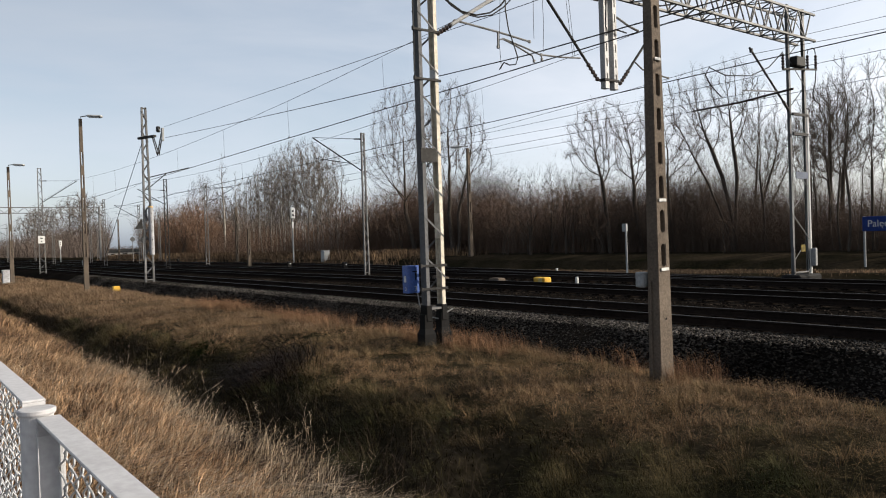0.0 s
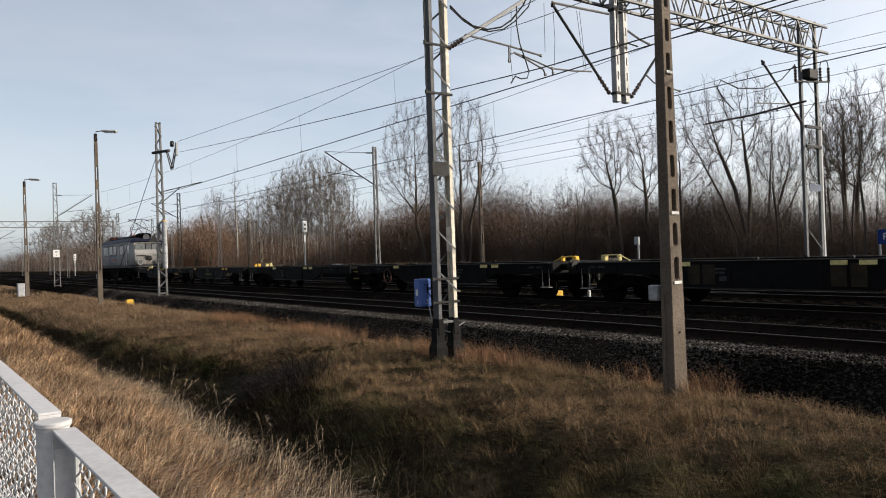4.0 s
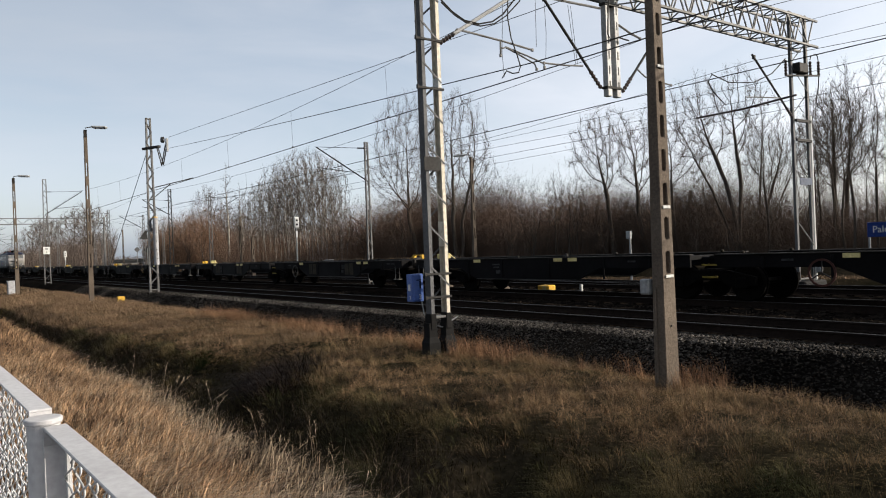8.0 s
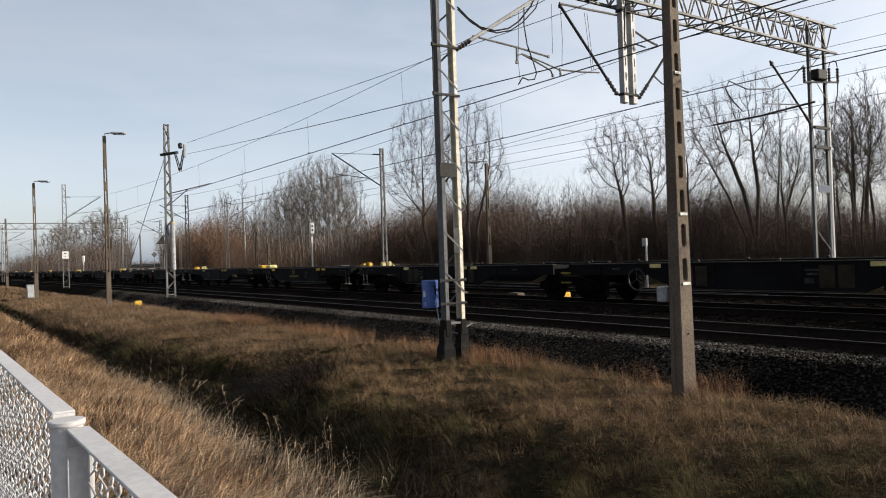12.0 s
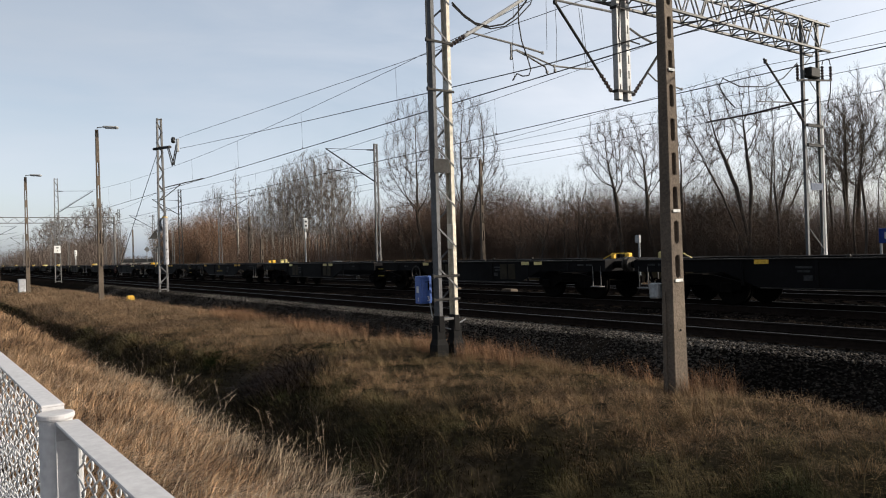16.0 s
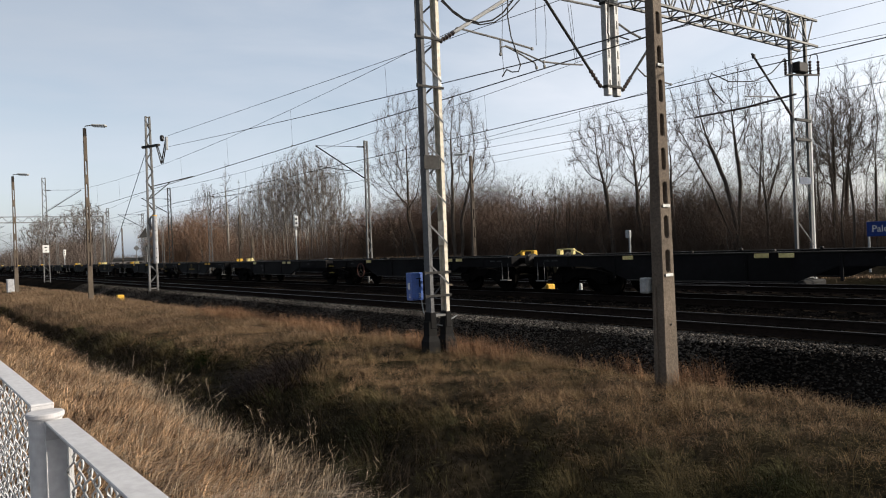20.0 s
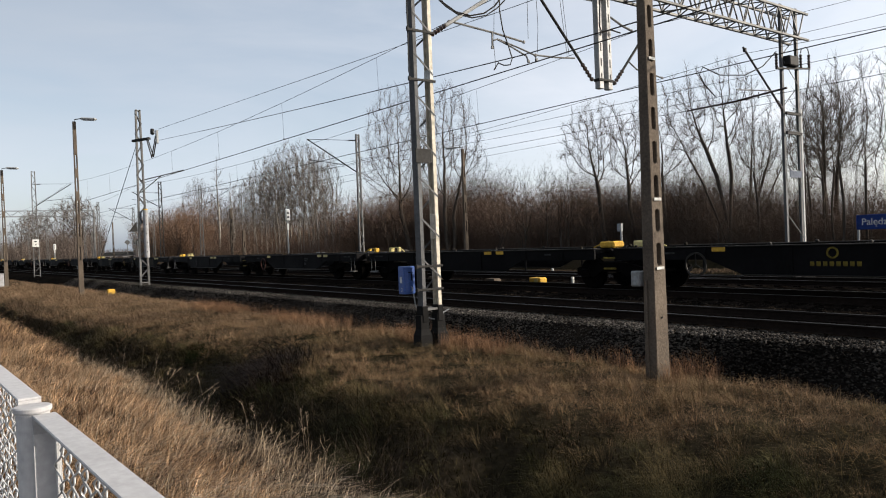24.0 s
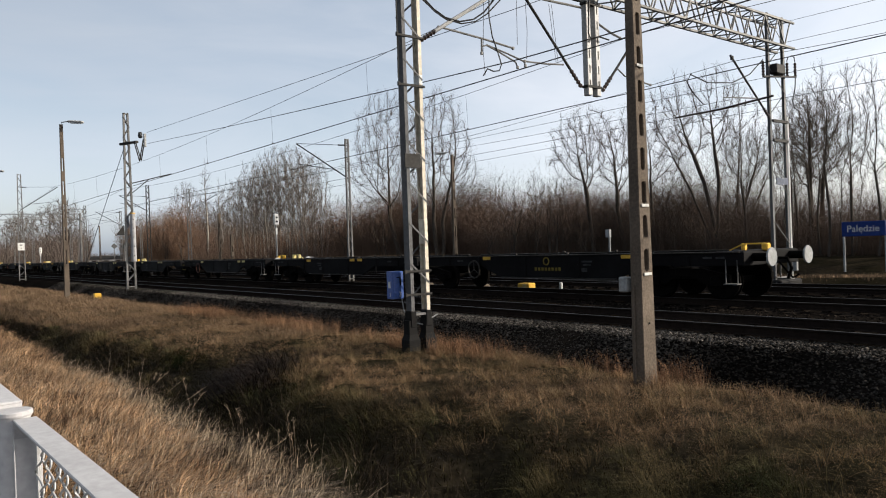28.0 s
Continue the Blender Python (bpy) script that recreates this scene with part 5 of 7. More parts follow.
def wheelset(parent, x, r, label=""):
    w = Mesh()
    for s in (-0.75, 0.75):
        w.disc((0, s, 0), r, 0.135, axis=1, n=24)
        w.disc((0, s * 0.91, 0), r + 0.028, 0.03, axis=1, n=24)
    w.tube([(0, -0.95, 0), (0, 0.95, 0)], 0.08, n=8)
    ob = part("wheelset", w, M_RUNGEAR, parent, at=pose(x, 0, r))
    for s in (-1.03, 1.03):
        b = Mesh()
        b.box((0, s, 0.0), (0.3, 0.2, 0.28), bev=0.04)
        part("axle_box", b, M_RUNGEAR, ob)
    return ob


def loco_bogie(parent, x):
    b = empty("bogie")
    b.parent = parent
    b.matrix_basis = pose(x, 0, 0)
    for s in (-1, 1):
        f = Mesh()
        f.prism([(-2.35, 0.52), (-1.9, 0.42), (-0.9, 0.46), (-0.5, 0.62), (0.5, 0.62), (0.9, 0.46), (1.9, 0.42), (2.35, 0.52), (2.35, 0.78), (1.2, 0.98), (-1.2, 0.98), (-2.35, 0.78)], s * 0.98 - 0.07, s * 0.98 + 0.07)
        part("side_frame", f, M_RUNGEAR, b)
        for k in (-1.9, -1.15, 1.15, 1.9):
            part("spring", Mesh().tube([(k, s * 1.1, 0.55), (k, s * 1.1, 0.9)], 0.10, n=8), M_RUNGEAR, b)
        for k in (-2.3, 2.3):
            part("sandbox", Mesh().box((k, s * 1.12, 0.62), (0.3, 0.25, 0.4)), M_RUNGEAR, b)
    m = Mesh()
    m.box((0, 0, 0.7), (2.6, 1.5, 0.5))
    part("bolster", m, M_RUNGEAR, b)
    for k in (-1.525, 1.525):
        wheelset(parent, x + k, 0.625)


def pantograph(parent, x, raised, label):
    p = part("pantograph", Mesh().box((0, 0, 4.22), (2.1, 1.5, 0.07)), M_PANTO, parent, label, at=pose(x, 0, 0))
    m = Mesh()
    for s in (-0.6, 0.6):
        for k in (-0.8, 0.8):
            insulator(m, (k, s, 4.0), (k, s, 4.2), r=0.08, n=3)
    part("insulator", m, M_INSUL, p)
    zk, zt, xk = (4.95, 5.74, 1.55) if raised else (4.36, 4.42, 1.25)
    for k in (-1, 1):
        for s in (-1, 1):
            part("lower_arm", Mesh().tube([(k * 0.18, s * 0.55, 4.28), (k * xk, s * 0.42, zk)], 0.034 if k < 0 else 0.03), M_PANTO, p)
            part("upper_arm", Mesh().tube([(k * xk, s * 0.42, zk), (0.12 * k, s * 0.3, zt)], 0.018), M_BLACKPAINT, p)
        part("knee_tube", Mesh().tube([(k * xk, -0.42, zk), (k * xk, 0.42, zk)], 0.02), M_BLACKPAINT, p)
        part("brace_tube", Mesh().tube([(k * xk, -0.42, zk), (0.12 * k, 0.3, zt)], 0.010), M_BLACKPAINT, p)
        part("pivot_tube", Mesh().tube([(k * 0.18, -0.55, 4.28), (k * 0.18, 0.55, 4.28)], 0.04), M_PANTO, p)
    c = Mesh()
    for k in (-0.14, 0.14):
        c.tube([(k, -0.95, zt - 0.12), (k, -0.7, zt + 0.02), (k, -0.5, zt + 0.05), (k, 0.5, zt + 0.05), (k, 0.7, zt + 0.02), (k, 0.95, zt - 0.12)], 0.022)
    part("collector_head", c, M_DARKSTEEL, p)


def locomotive():
    th = empty("locomotive", label="silver electric locomotive with navy roof, dark skirt and raised rear pantograph", category="locomotive")
    body_band([1.58, 1.9, 2.55, 3.05, 3.55], "body", M_LOCO, th, "dusty silver-grey painted body")
    body_band([1.30, 1.36, 1.5, 1.583], "skirt_band", M_LOCOGREY, th, "dark grey skirt band")
    roof = body_band([3.546, 3.64, 3.75, 3.88, 3.99, 4.04], "roof", M_LOCOBLUE, th, "navy blue roof")
    m = Mesh()
    m.box((0, 0, 1.12), (13.6, 2.5, 0.38))
    part("underframe", m, M_RUNGEAR, th)
    for s in (-1, 1):
        m = Mesh()
        m.box((0.0, s * 1.05, 0.75), (3.2, 0.7, 0.7), bev=0.06)
        m.box((-1.0, s * 1.42, 0.82), (0.7, 0.06, 0.5))
        part("equipment_box", m, M_RUNGEAR, th)
        # windows along the side, from one cab to the other
        for c, w, h, z in ((-3.6, 1.32, 0.80, 2.95), (-2.3, 0.40, 0.86, 2.92), (-0.85, 1.36, 0.80, 2.98), (0.82, 1.38, 0.80, 2.98), (2.2, 0.48, 0.86, 2.95), (3.45, 1.46, 0.80, 2.98)):
            side_window(th, c * s, z, w, h, s)
        side_window(th, -6.62, 2.98, 0.44, 0.78, s)
        cw = part("window_frame", rounded_plate(0.86, 0.84, 0.03, r=0.05), M_LOCOTRIM, th, at=pose(6.06, s * 1.488, 2.98))
        part("window", rounded_plate(0.36, 0.74, 0.04, r=0.03), M_WINDSCREEN, cw, at=pose(-0.2, 0, 0))
        part("window", rounded_plate(0.36, 0.74, 0.04, r=0.03), M_WINDSCREEN, cw, at=pose(0.2, 0, 0))
        for dx in (-5.95, 5.25):
            leaf = rounded_plate(0.62, 1.95, 0.02, r=0.03)
            leaf.v = [(x, y, z + 2.48) for x, y, z in leaf.v]
            d = part("cab_door", leaf, M_LOCO, th, at=pose(dx, s * 1.487, 0))
            part("window", rounded_plate(0.38, 0.74, 0.03), M_GLASS, d, at=pose(0, 0, 2.98))
            for k in (-0.42, 0.42):
                hr = Mesh()
                hr.tube([(k, s * 0.03, 1.53), (k, s * 0.08, 1.58), (k, s * 0.08, 2.98), (k, s * 0.03, 3.03)], 0.018)
                part("handrail", hr, M_WHITE, d)
            stp = Mesh()
            for zz in (1.13, 0.83):
                stp.box((0, s * -0.1, zz), (0.5, 0.25, 0.04))
            part("step", stp, M_RUNGEAR, d)
        # painted emblem: open rings with a red bar through them
        em = None
        for k, a0, a1 in ((-1.42, 20, 330), (-0.60, 45, 315), (0.22, 45, 315), (1.04, -140, 140)):
            shape = arc_band(0.44, 0.335, a0, a1)
            if em is None:
                em = part("emblem", shape, M_RING, th, "blue emblem of open rings with a red bar", at=pose(k, s * 1.487, 2.06))
            else:
                part("ring", shape, M_RING, em, at=pose(k + 1.42, 0, 0))
        part("ring_bar", Mesh().box((0, 0, 0.02), (0.72, 0.012, 0.09), bev=0.002), M_RING, em)
        rb = Mesh()
        rb.prism([(0.62, -0.06), (2.2, -0.06), (2.2, -0.15), (2.5, 0.02), (2.2, 0.17), (2.2, 0.08), (0.62, 0.08)], -0.010, 0.010)
        part("red_bar", rb, M_RED, em)
        nb = Mesh()
        nb.box((6.0, s * 1.487, 1.86), (0.86, 0.008, 0.09), bev=0.001)
        part("number_bar", nb, M_LOCOGREY, th)
        g = Mesh()
        g.tube([(-6.6, s * 1.5, 3.57), (6.6, s * 1.5, 3.57)], 0.03)
        part("rain_gutter", g, M_LOCO, th)
    # roof gear
    for x0, x1, w, h in ((-1.9, 1.9, 1.5, 0.30), (2.6, 3.4, 1.2, 0.26), (-3.1, -2.3, 1.2, 0.24)):
        m = Mesh()
        m.loft([[((x0 if k == 0 else x1), -w / 2, 4.0), ((x0 if k == 0 else x1), -w / 2, 4.0 + h * 0.7), ((x0 if k == 0 else x1), -w / 3, 4.0 + h), ((x0 if k == 0 else x1), w / 3, 4.0 + h), ((x0 if k == 0 else x1), w / 2, 4.0 + h * 0.7), ((x0 if k == 0 else x1), w / 2, 4.0)] for k in (0, 1)])
        part("roof_hatch", m, M_LOCOBLUE, roof)
    m = Mesh()
    for k in range(6):
        insulator(m, (-2.2 + 0.9 * k, 0.55, 4.2), (-2.2 + 0.9 * k, 0.55, 4.5), r=0.06, n=3)
    m.tube([(-2.4, 0.55, 4.5), (2.6, 0.55, 4.5)], 0.02)
    part("busbar", m, M_INSUL, roof)
    for x in (-5.3, -3.0, 3.0, 5.4):
        m = Mesh()
        m.box((x, -0.35, 4.12), (0.5, 0.4, 0.2), bev=0.04)
        m.tube([(x - 0.2, 0.3, 4.02), (x - 0.2, 0.3, 4.3), (x + 0.5, 0.3, 4.36)], 0.03)
        part("roof_resistor", m, M_RUNGEAR, roof)
    for s in (-1, 1):
        m = Mesh()
        for k in range(9):
            m.tube([(-4.8 + 1.2 * k, s * 0.98, 3.92), (-4.8 + 1.2 * k, s * 0.98, 4.08)], 0.012)
        m.tube([(-4.9, s * 0.98, 4.08), (4.9, s * 0.98, 4.08)], 0.014)
        part("roof_rail", m, M_RUNGEAR, roof)
    pantograph(th, 4.0, True, "raised diamond pantograph")
    pantograph(th, -4.4, False, "folded pantograph")
    # both ends
    for e in (-1, 1):
        hz = Mesh()
        hz.loft([[(e * x, -w, z0), (e * x, -w, z0 + h), (e * x, -w * 0.7, z0 + h + 0.06), (e * x, w * 0.7, z0 + h + 0.06), (e * x, w, z0 + h), (e * x, w, z0)] for x, w, z0, h in ((4.75, 0.42, 3.96, 0.20), (5.0, 0.52, 3.94, 0.40), (5.9, 0.54, 3.90, 0.50), (6.42, 0.46, 3.84, 0.48))])
        part("cab_hood", hz, M_RUNGEAR, roof)
        hl = Mesh()
        hl.tube([(e * 6.3, 0, 4.06), (e * 6.55, 0, 4.06), (e * 6.62, 0, 4.06)], [0.27, 0.27, 0.25], n=20)
        hlo = part("top_headlight", hl, M_LOCOGREY, th)
        part("rim", Mesh().disc((e * 6.63, 0, 4.06), 0.265, 0.03, axis=0, n=20, hole=0.22), M_GALV, hlo)
        part("lens", Mesh().disc((e * 6.625, 0, 4.06), 0.215, 0.03, axis=0, n=20), M_LAMPGREY, hlo)
        for s, w in ((-0.72, 0.82), (0.0, 0.48), (0.72, 0.82)):
            wi = part("windscreen_frame", rounded_plate(w + 0.09, 0.98, 0.02, r=0.06), M_RUNGEAR, th, at=Matrix.Translation((e * 7.235, s, 2.98)) @ pose(0, 0, 0, 0, 0, 90) @ pose(0, 0, 0, e * 11.5, 0, 0))
            part("windscreen", rounded_plate(w, 0.89, 0.036, r=0.06), M_WINDSCREEN, wi)
            if s:
                wp = Mesh()
                wp.tube([(0, 0.0, 0.36), (0.1, 0.0, 0.1), (0.2, 0.0, -0.05)], 0.012)
                part("wiper", wp, M_RUNGEAR, wi, at=pose(0, -0.03 * e, 0))
        for s in (-0.78, 0.78):
            lo = Mesh()
            lo.tube([(e * 7.2, s, 1.80), (e * 7.44, s, 1.80), (e * 7.5, s, 1.80)], [0.25, 0.25, 0.235], n=20)
            l = part("headlight", lo, M_LOCOTRIM, th, "round headlight with a pale rim")
            part("rim", Mesh().disc((e * 7.505, s, 1.80), 0.262, 0.04, axis=0, n=22, hole=0.205), M_LOCOTRIM, l)
            part("lens", Mesh().disc((e * 7.50, s, 1.80), 0.195, 0.03, axis=0, n=18), M_LAMPGREY, l)
            bf = Mesh()
            bf.tube([(e * 7.2, s * 1.12, 1.06), (e * 7.75, s * 1.12, 1.06)], 0.11, n=12)
            bf.disc((e * 7.86, s * 1.12, 1.06), 0.25, 0.06, axis=0, n=20)
            part("buffer", bf, M_RUNGEAR, th)
        sk = Mesh()
        sk.box((e * 7.38, 0, 2.18), (0.16, 0.42, 0.34), bev=0.05)
        sk.box((e * 7.42, 0.12, 2.04), (0.14, 0.22, 0.22), bev=0.05)
        sk.box((e * 7.42, -0.16, 2.30), (0.12, 0.18, 0.16), bev=0.05)
        part("jumper_socket", sk, M_FOUND, th)
        nb = Mesh()
        nb.box((e * 7.318, -0.66, 2.36), (0.02, 0.80, 0.11), bev=0.001)
        part("number_bar", nb, M_LOCOGREY, th)
        part("emblem", Mesh().box((e * 7.318, 0.62, 2.38), (0.02, 0.56, 0.10), bev=0.001), M_GALV, th)
        vz = Mesh()
        vz.loft([[(e * (7.00 + 0.16 * u), -1.22 + 0.10 * u, 3.60 - 0.03 * u), (e * (7.00 + 0.16 * u), 1.22 - 0.10 * u, 3.60 - 0.03 * u), (e * (7.00 + 0.16 * u), 1.22 - 0.10 * u, 3.65 - 0.04 * u), (e * (7.00 + 0.16 * u), -1.22 + 0.10 * u, 3.65 - 0.04 * u)] for u in (0, 0.5, 1.0)])
        part("visor", vz, M_RUNGEAR, th, "dark visor above the windscreens")
        bm_ = Mesh()
        bm_.box((e * 7.28, 0, 1.12), (0.2, 2.6, 0.42), bev=0.03)
        part("buffer_beam", bm_, M_RUNGEAR, th)
        hk = Mesh()
        hk.tube([(e * 7.3, 0, 1.05), (e * 7.8, 0, 1.05), (e * 7.85, 0, 0.7)], 0.05)
        hk.tube([(e * 7.4, 0.4, 1.0), (e * 7.7, 0.4, 0.6), (e * 7.5, 0.5, 0.4)], 0.03)
        hk.tube([(e * 7.4, -0.4, 1.0), (e * 7.7, -0.4, 0.6), (e * 7.5, -0.5, 0.4)], 0.03)
        part("coupling", hk, M_RUNGEAR, th)
        gr = Mesh()
        gr.tube([(e * 7.42, -1.0, 1.36), (e * 7.42, 1.0, 1.36)], 0.02)
        part("handrail", gr, M_GALV, th)
        pf = Mesh()
        pf.box((e * 7.4, 0, 0.32), (0.1, 2.1, 0.22), bev=0.03)
        part("rail_guard", pf, M_RUNGEAR, th)
    for x in (-4.3, 4.3):
        loco_bogie(th, x)
    return th


# ---- container wagons ----
def wagon_bogie(parent, x):
    b = empty("bogie")
    b.parent = parent
    b.matrix_basis = pose(x, 0, 0)
    for s in (-1, 1):
        f = Mesh()
        f.prism([(-1.25, 0.42), (-0.6, 0.36), (-0.35, 0.52), (0.35, 0.52), (0.6, 0.36), (1.25, 0.42), (1.25, 0.62), (0.5, 0.78), (-0.5, 0.78), (-1.25, 0.62)], s * 1.0 - 0.05, s * 1.0 + 0.05)
        part("side_frame", f, M_RUNGEAR, b)
    m = Mesh()
    m.box((0, 0, 0.68), (0.5, 2.2, 0.26))
    part("bolster", m, M_RUNGEAR, b)
    for k in (-0.9, 0.9):
        wheelset(parent, x + k, 0.46)


def bar_text(parent, y, rows, s):
    for x, z, w, h in rows:
        b = Mesh()
        n = max(1, int(w / 0.3))
        for k in range(n):
            b.box((x + (k + 0.5) * w / n - w / 2, y + s * 0.004, z), (w / n * 0.7, 0.008, h), bev=0.001)
        part("lettering_bar", b, M_LETTER, parent)


def wagon(variant):
    th = empty("container_wagon", label=("empty black articulated container wagon with yellow end fittings", "empty black articulated container wagon with yellow lettering", "empty dark container wagon with faded side panels", "empty black articulated container wagon with yellow lettering and joint stops")[variant], category="freight wagon", group="wagons of the freight train")
    for e in (-1, 1):
        poly = [(0.35, 1.17), (12.55, 1.17), (12.55, 0.86), (9.9, 0.86), (9.0, 0.50), (4.2, 0.50), (3.3, 0.86), (0.35, 0.86)]
        for s in (-1, 1):
            m = Mesh()
            m.prism([(e * a, b) for a, b in poly], s * 1.28 - 0.03, s * 1.28 + 0.03)
            sg = part("side_girder", m, M_WAGON, th)
            fl = Mesh()
            fl.box((e * 6.45, s * 1.27, 1.178), (12.25, 0.17, 0.03), bev=0.008)
            fl.box((e * 6.6, s * 1.27, 0.495), (4.7, 0.14, 0.03), bev=0.008)
            part("flange", fl, M_DECK, sg, "worn bare steel edge")
            for k in (1.6, 3.2, 5.4, 7.6, 9.4, 11.2):
                rb = Mesh()
                rb.box((e * k, s * 1.317, 0.98 if k in (1.6, 11.2) else 0.84), (0.07, 0.03, 0.26 if k in (1.6, 11.2) else 0.6), bev=0.006)
                part("rib", rb, M_WAGON, sg)
            if variant == 2:
                for k in (4.6, 8.2):
                    for q in (0, 0.42):
                        yp = Mesh()
                        yp.box((e * (k + q), s * 1.315, 0.84), (0.34, 0.012, 0.5), bev=0.004)
                        part("yellow_panel", yp, M_DIRTYYELLOW, sg)
            for k in ((4.4, 5.0, 8.9) if e < 0 else (3.6, 9.3, 9.9)):
                yt = Mesh()
                yt.box((e * k, s * 1.325, 1.12), (0.36, 0.03, 0.13), bev=0.01)
                part("locating_flap", yt, M_PALEYELLOW if variant in (0, 2) else M_YELLOW, sg, "yellow container locating flap")
            bar_text(sg, s * 1.312, [(e * 7.9, 0.98, 0.55, 0.05), (e * 7.9, 0.89, 0.42, 0.05), (e * 7.8, 0.74, 0.3, 0.12), (e * 11.9, 1.05, 0.7, 0.05), (e * 2.2, 1.03, 0.4, 0.05)], s)
            if e > 0:
                hw = part("brake_wheel", Mesh().disc((e * 3.0, s * 1.38, 0.74), 0.31, 0.035, axis=1, n=20, hole=0.265), mat("faded_red", (0.055, 0.024, 0.019), rough=0.8) if (s < 0 and variant == 0) else M_DECK, sg)
                sp = Mesh()
                for q in range(3):
                    a = radians(90 + 120 * q)
                    sp.tube([(e * 3.0, s * 1.38, 0.74), (e * 3.0 + 0.27 * math.cos(a), s * 1.38, 0.74 + 0.27 * math.sin(a))], 0.014)
                part("spoke", sp, M_DECK, hw)
                if variant in (1, 3):
                    em = part("emblem", Mesh().disc((6.3, s * 1.316, 1.0), 0.13, 0.01, axis=1, n=16, hole=0.09), M_FADEDYELLOW, sg, "faded yellow emblem")
                    glyph = Mesh().box((0, 0, 0), (0.09, 0.008, 0.10), bev=0.001).data("letter_bar", M_FADEDYELLOW)
                    for k in range(8):
                        part("letter_bar", glyph, None, em, at=pose(5.86 + 0.14 * k, s * 1.316, 0.76))
        m = Mesh()
        for k in range(9):
            m.box((e * (0.8 + 1.44 * k), 0, 1.08), (0.16, 2.5, 0.12))
        m.box((e * 6.4, 0, 0.98), (12.2, 0.5, 0.24))
        part("cross_frame", m, M_WAGON, th)
        m = Mesh()
        m.box((e * 12.6, 0, 1.02), (0.14, 2.62, 0.34), bev=0.02)
        m.box((e * 12.25, 0, 1.19), (0.75, 2.5, 0.025))
        part("end_beam", m, M_WAGON, th)
        for s in (-1, 1):
            bf = Mesh()
            bf.tube([(e * 12.6, s * 0.875, 1.05), (e * 13.05, s * 0.875, 1.05)], 0.10, n=12)
            bo = part("buffer", bf, M_RUNGEAR, th)
            part("buffer_plate", Mesh().disc((e * 13.12, s * 0.875, 1.05), 0.225, 0.05, axis=0, n=20), M_DECK, bo)
            st = Mesh()
            st.box((e * 12.35, s * 1.28, 0.42), (0.36, 0.2, 0.03))
            st.tube([(e * 12.2, s * 1.3, 0.42), (e * 12.2, s * 1.3, 1.0)], 0.014)
            st.tube([(e * 12.5, s * 1.3, 0.42), (e * 12.5, s * 1.3, 1.0)], 0.014)
            part("step", st, M_GALV, th)
        hk = Mesh()
        hk.tube([(e * 12.6, 0, 1.0), (e * 13.05, 0, 1.0), (e * 13.15, 0, 0.75), (e * 13.05, 0, 0.5)], 0.035)
        hk.tube([(e * 12.6, 0.35, 0.95), (e * 13.0, 0.35, 0.5), (e * 13.19, 0.3, 0.6)], 0.025)
        part("coupling", hk, M_RUNGEAR, th)
        # yellow container end frame that stands above the deck
        hgt, q = (0.20, 0.0) if e < 0 else (0.18, 0.14)
        yc = Mesh()
        yc.box((e * (12.52 + q), -0.25, 1.19 + hgt / 2), (0.16, 0.20, hgt), bev=0.03)
        yc.box((e * (11.95 + q), -0.25, 1.19 + hgt / 2), (0.10, 0.16, hgt), bev=0.03)
        yc.bar((e * (12.5 + q), -0.25, 1.18 + hgt), (e * (11.9 + q), -0.25, 1.18 + hgt), 0.08, 0.035)
        yc.bar((e * (11.92 + q), -0.25, 1.17 + hgt), (e * (11.55 + q), -0.25, 1.20), 0.04, 0.025)
        part("end_stop", yc, M_PALEYELLOW if e < 0 else M_YELLOW, th, "yellow fold-up container end stop")
        for k in (1.0, 4.8, 7.0):
            for s in (-1, 1):
                sp = Mesh()
                sp.box((e * k, s * 1.13, 1.22), (0.09, 0.09, 0.07), bev=0.02)
                part("spigot", sp, M_DIRTYYELLOW if k == 1.0 else M_DECK, th)
    ar = Mesh()
    ar.box((0, 0, 0.98), (0.9, 0.8, 0.3), bev=0.05)
    part("articulation", ar, M_RUNGEAR, th)
    if variant == 3:
        for k, ml in ((-0.62, M_YELLOW), (0.62, M_PALEYELLOW)):
            yc = Mesh()
            yc.box((k, -0.2, 1.28), (0.55, 0.5, 0.19), bev=0.04)
            yc.bar((k * 1.4, -0.2, 1.36), (k * 2.1, -0.2, 1.20), 0.05, 0.03)
            part("middle_stop", yc, ml, th, "yellow container stop over the joint")
    for zz in (0.62, 0.92):
        for yy in (-1.3, 1.3):
            part("step", Mesh().box((0.2, yy, zz), (0.42, 0.05, 0.05)), M_FADEDYELLOW, th)
    for x in (-10.9, 0.0, 10.9):
        wagon_bogie(th, x)
    return th


loco = locomotive()
WAGON_LENGTH = 26.39
WAGON_COUNT = 22
protos = [wagon(0), wagon(1), wagon(2), wagon(3)]
wagons = []
for i in range(WAGON_COUNT):
    v = 3 if i in (7, 12, 18) else 1 if i in (0, 10, 13, 21) else 2 if i in (2, 4, 8, 11, 16, 19) else 0
    if protos[v] is not None and protos[v] not in wagons:
        wagons.append(protos[v])
    else:
        wagons.append(copy_thing(protos[v], pose(0, TRACK_2, 0)))
# the last wagon's buffer heads get a paler grey: sunlight put into their colour
for c in wagons[-1].children_recursive:
    if c.name.startswith("buffer_plate"):
        lit_plate = c.data.copy()
        lit_plate.materials[0] = M_GREYBOX
        c.data = lit_plate


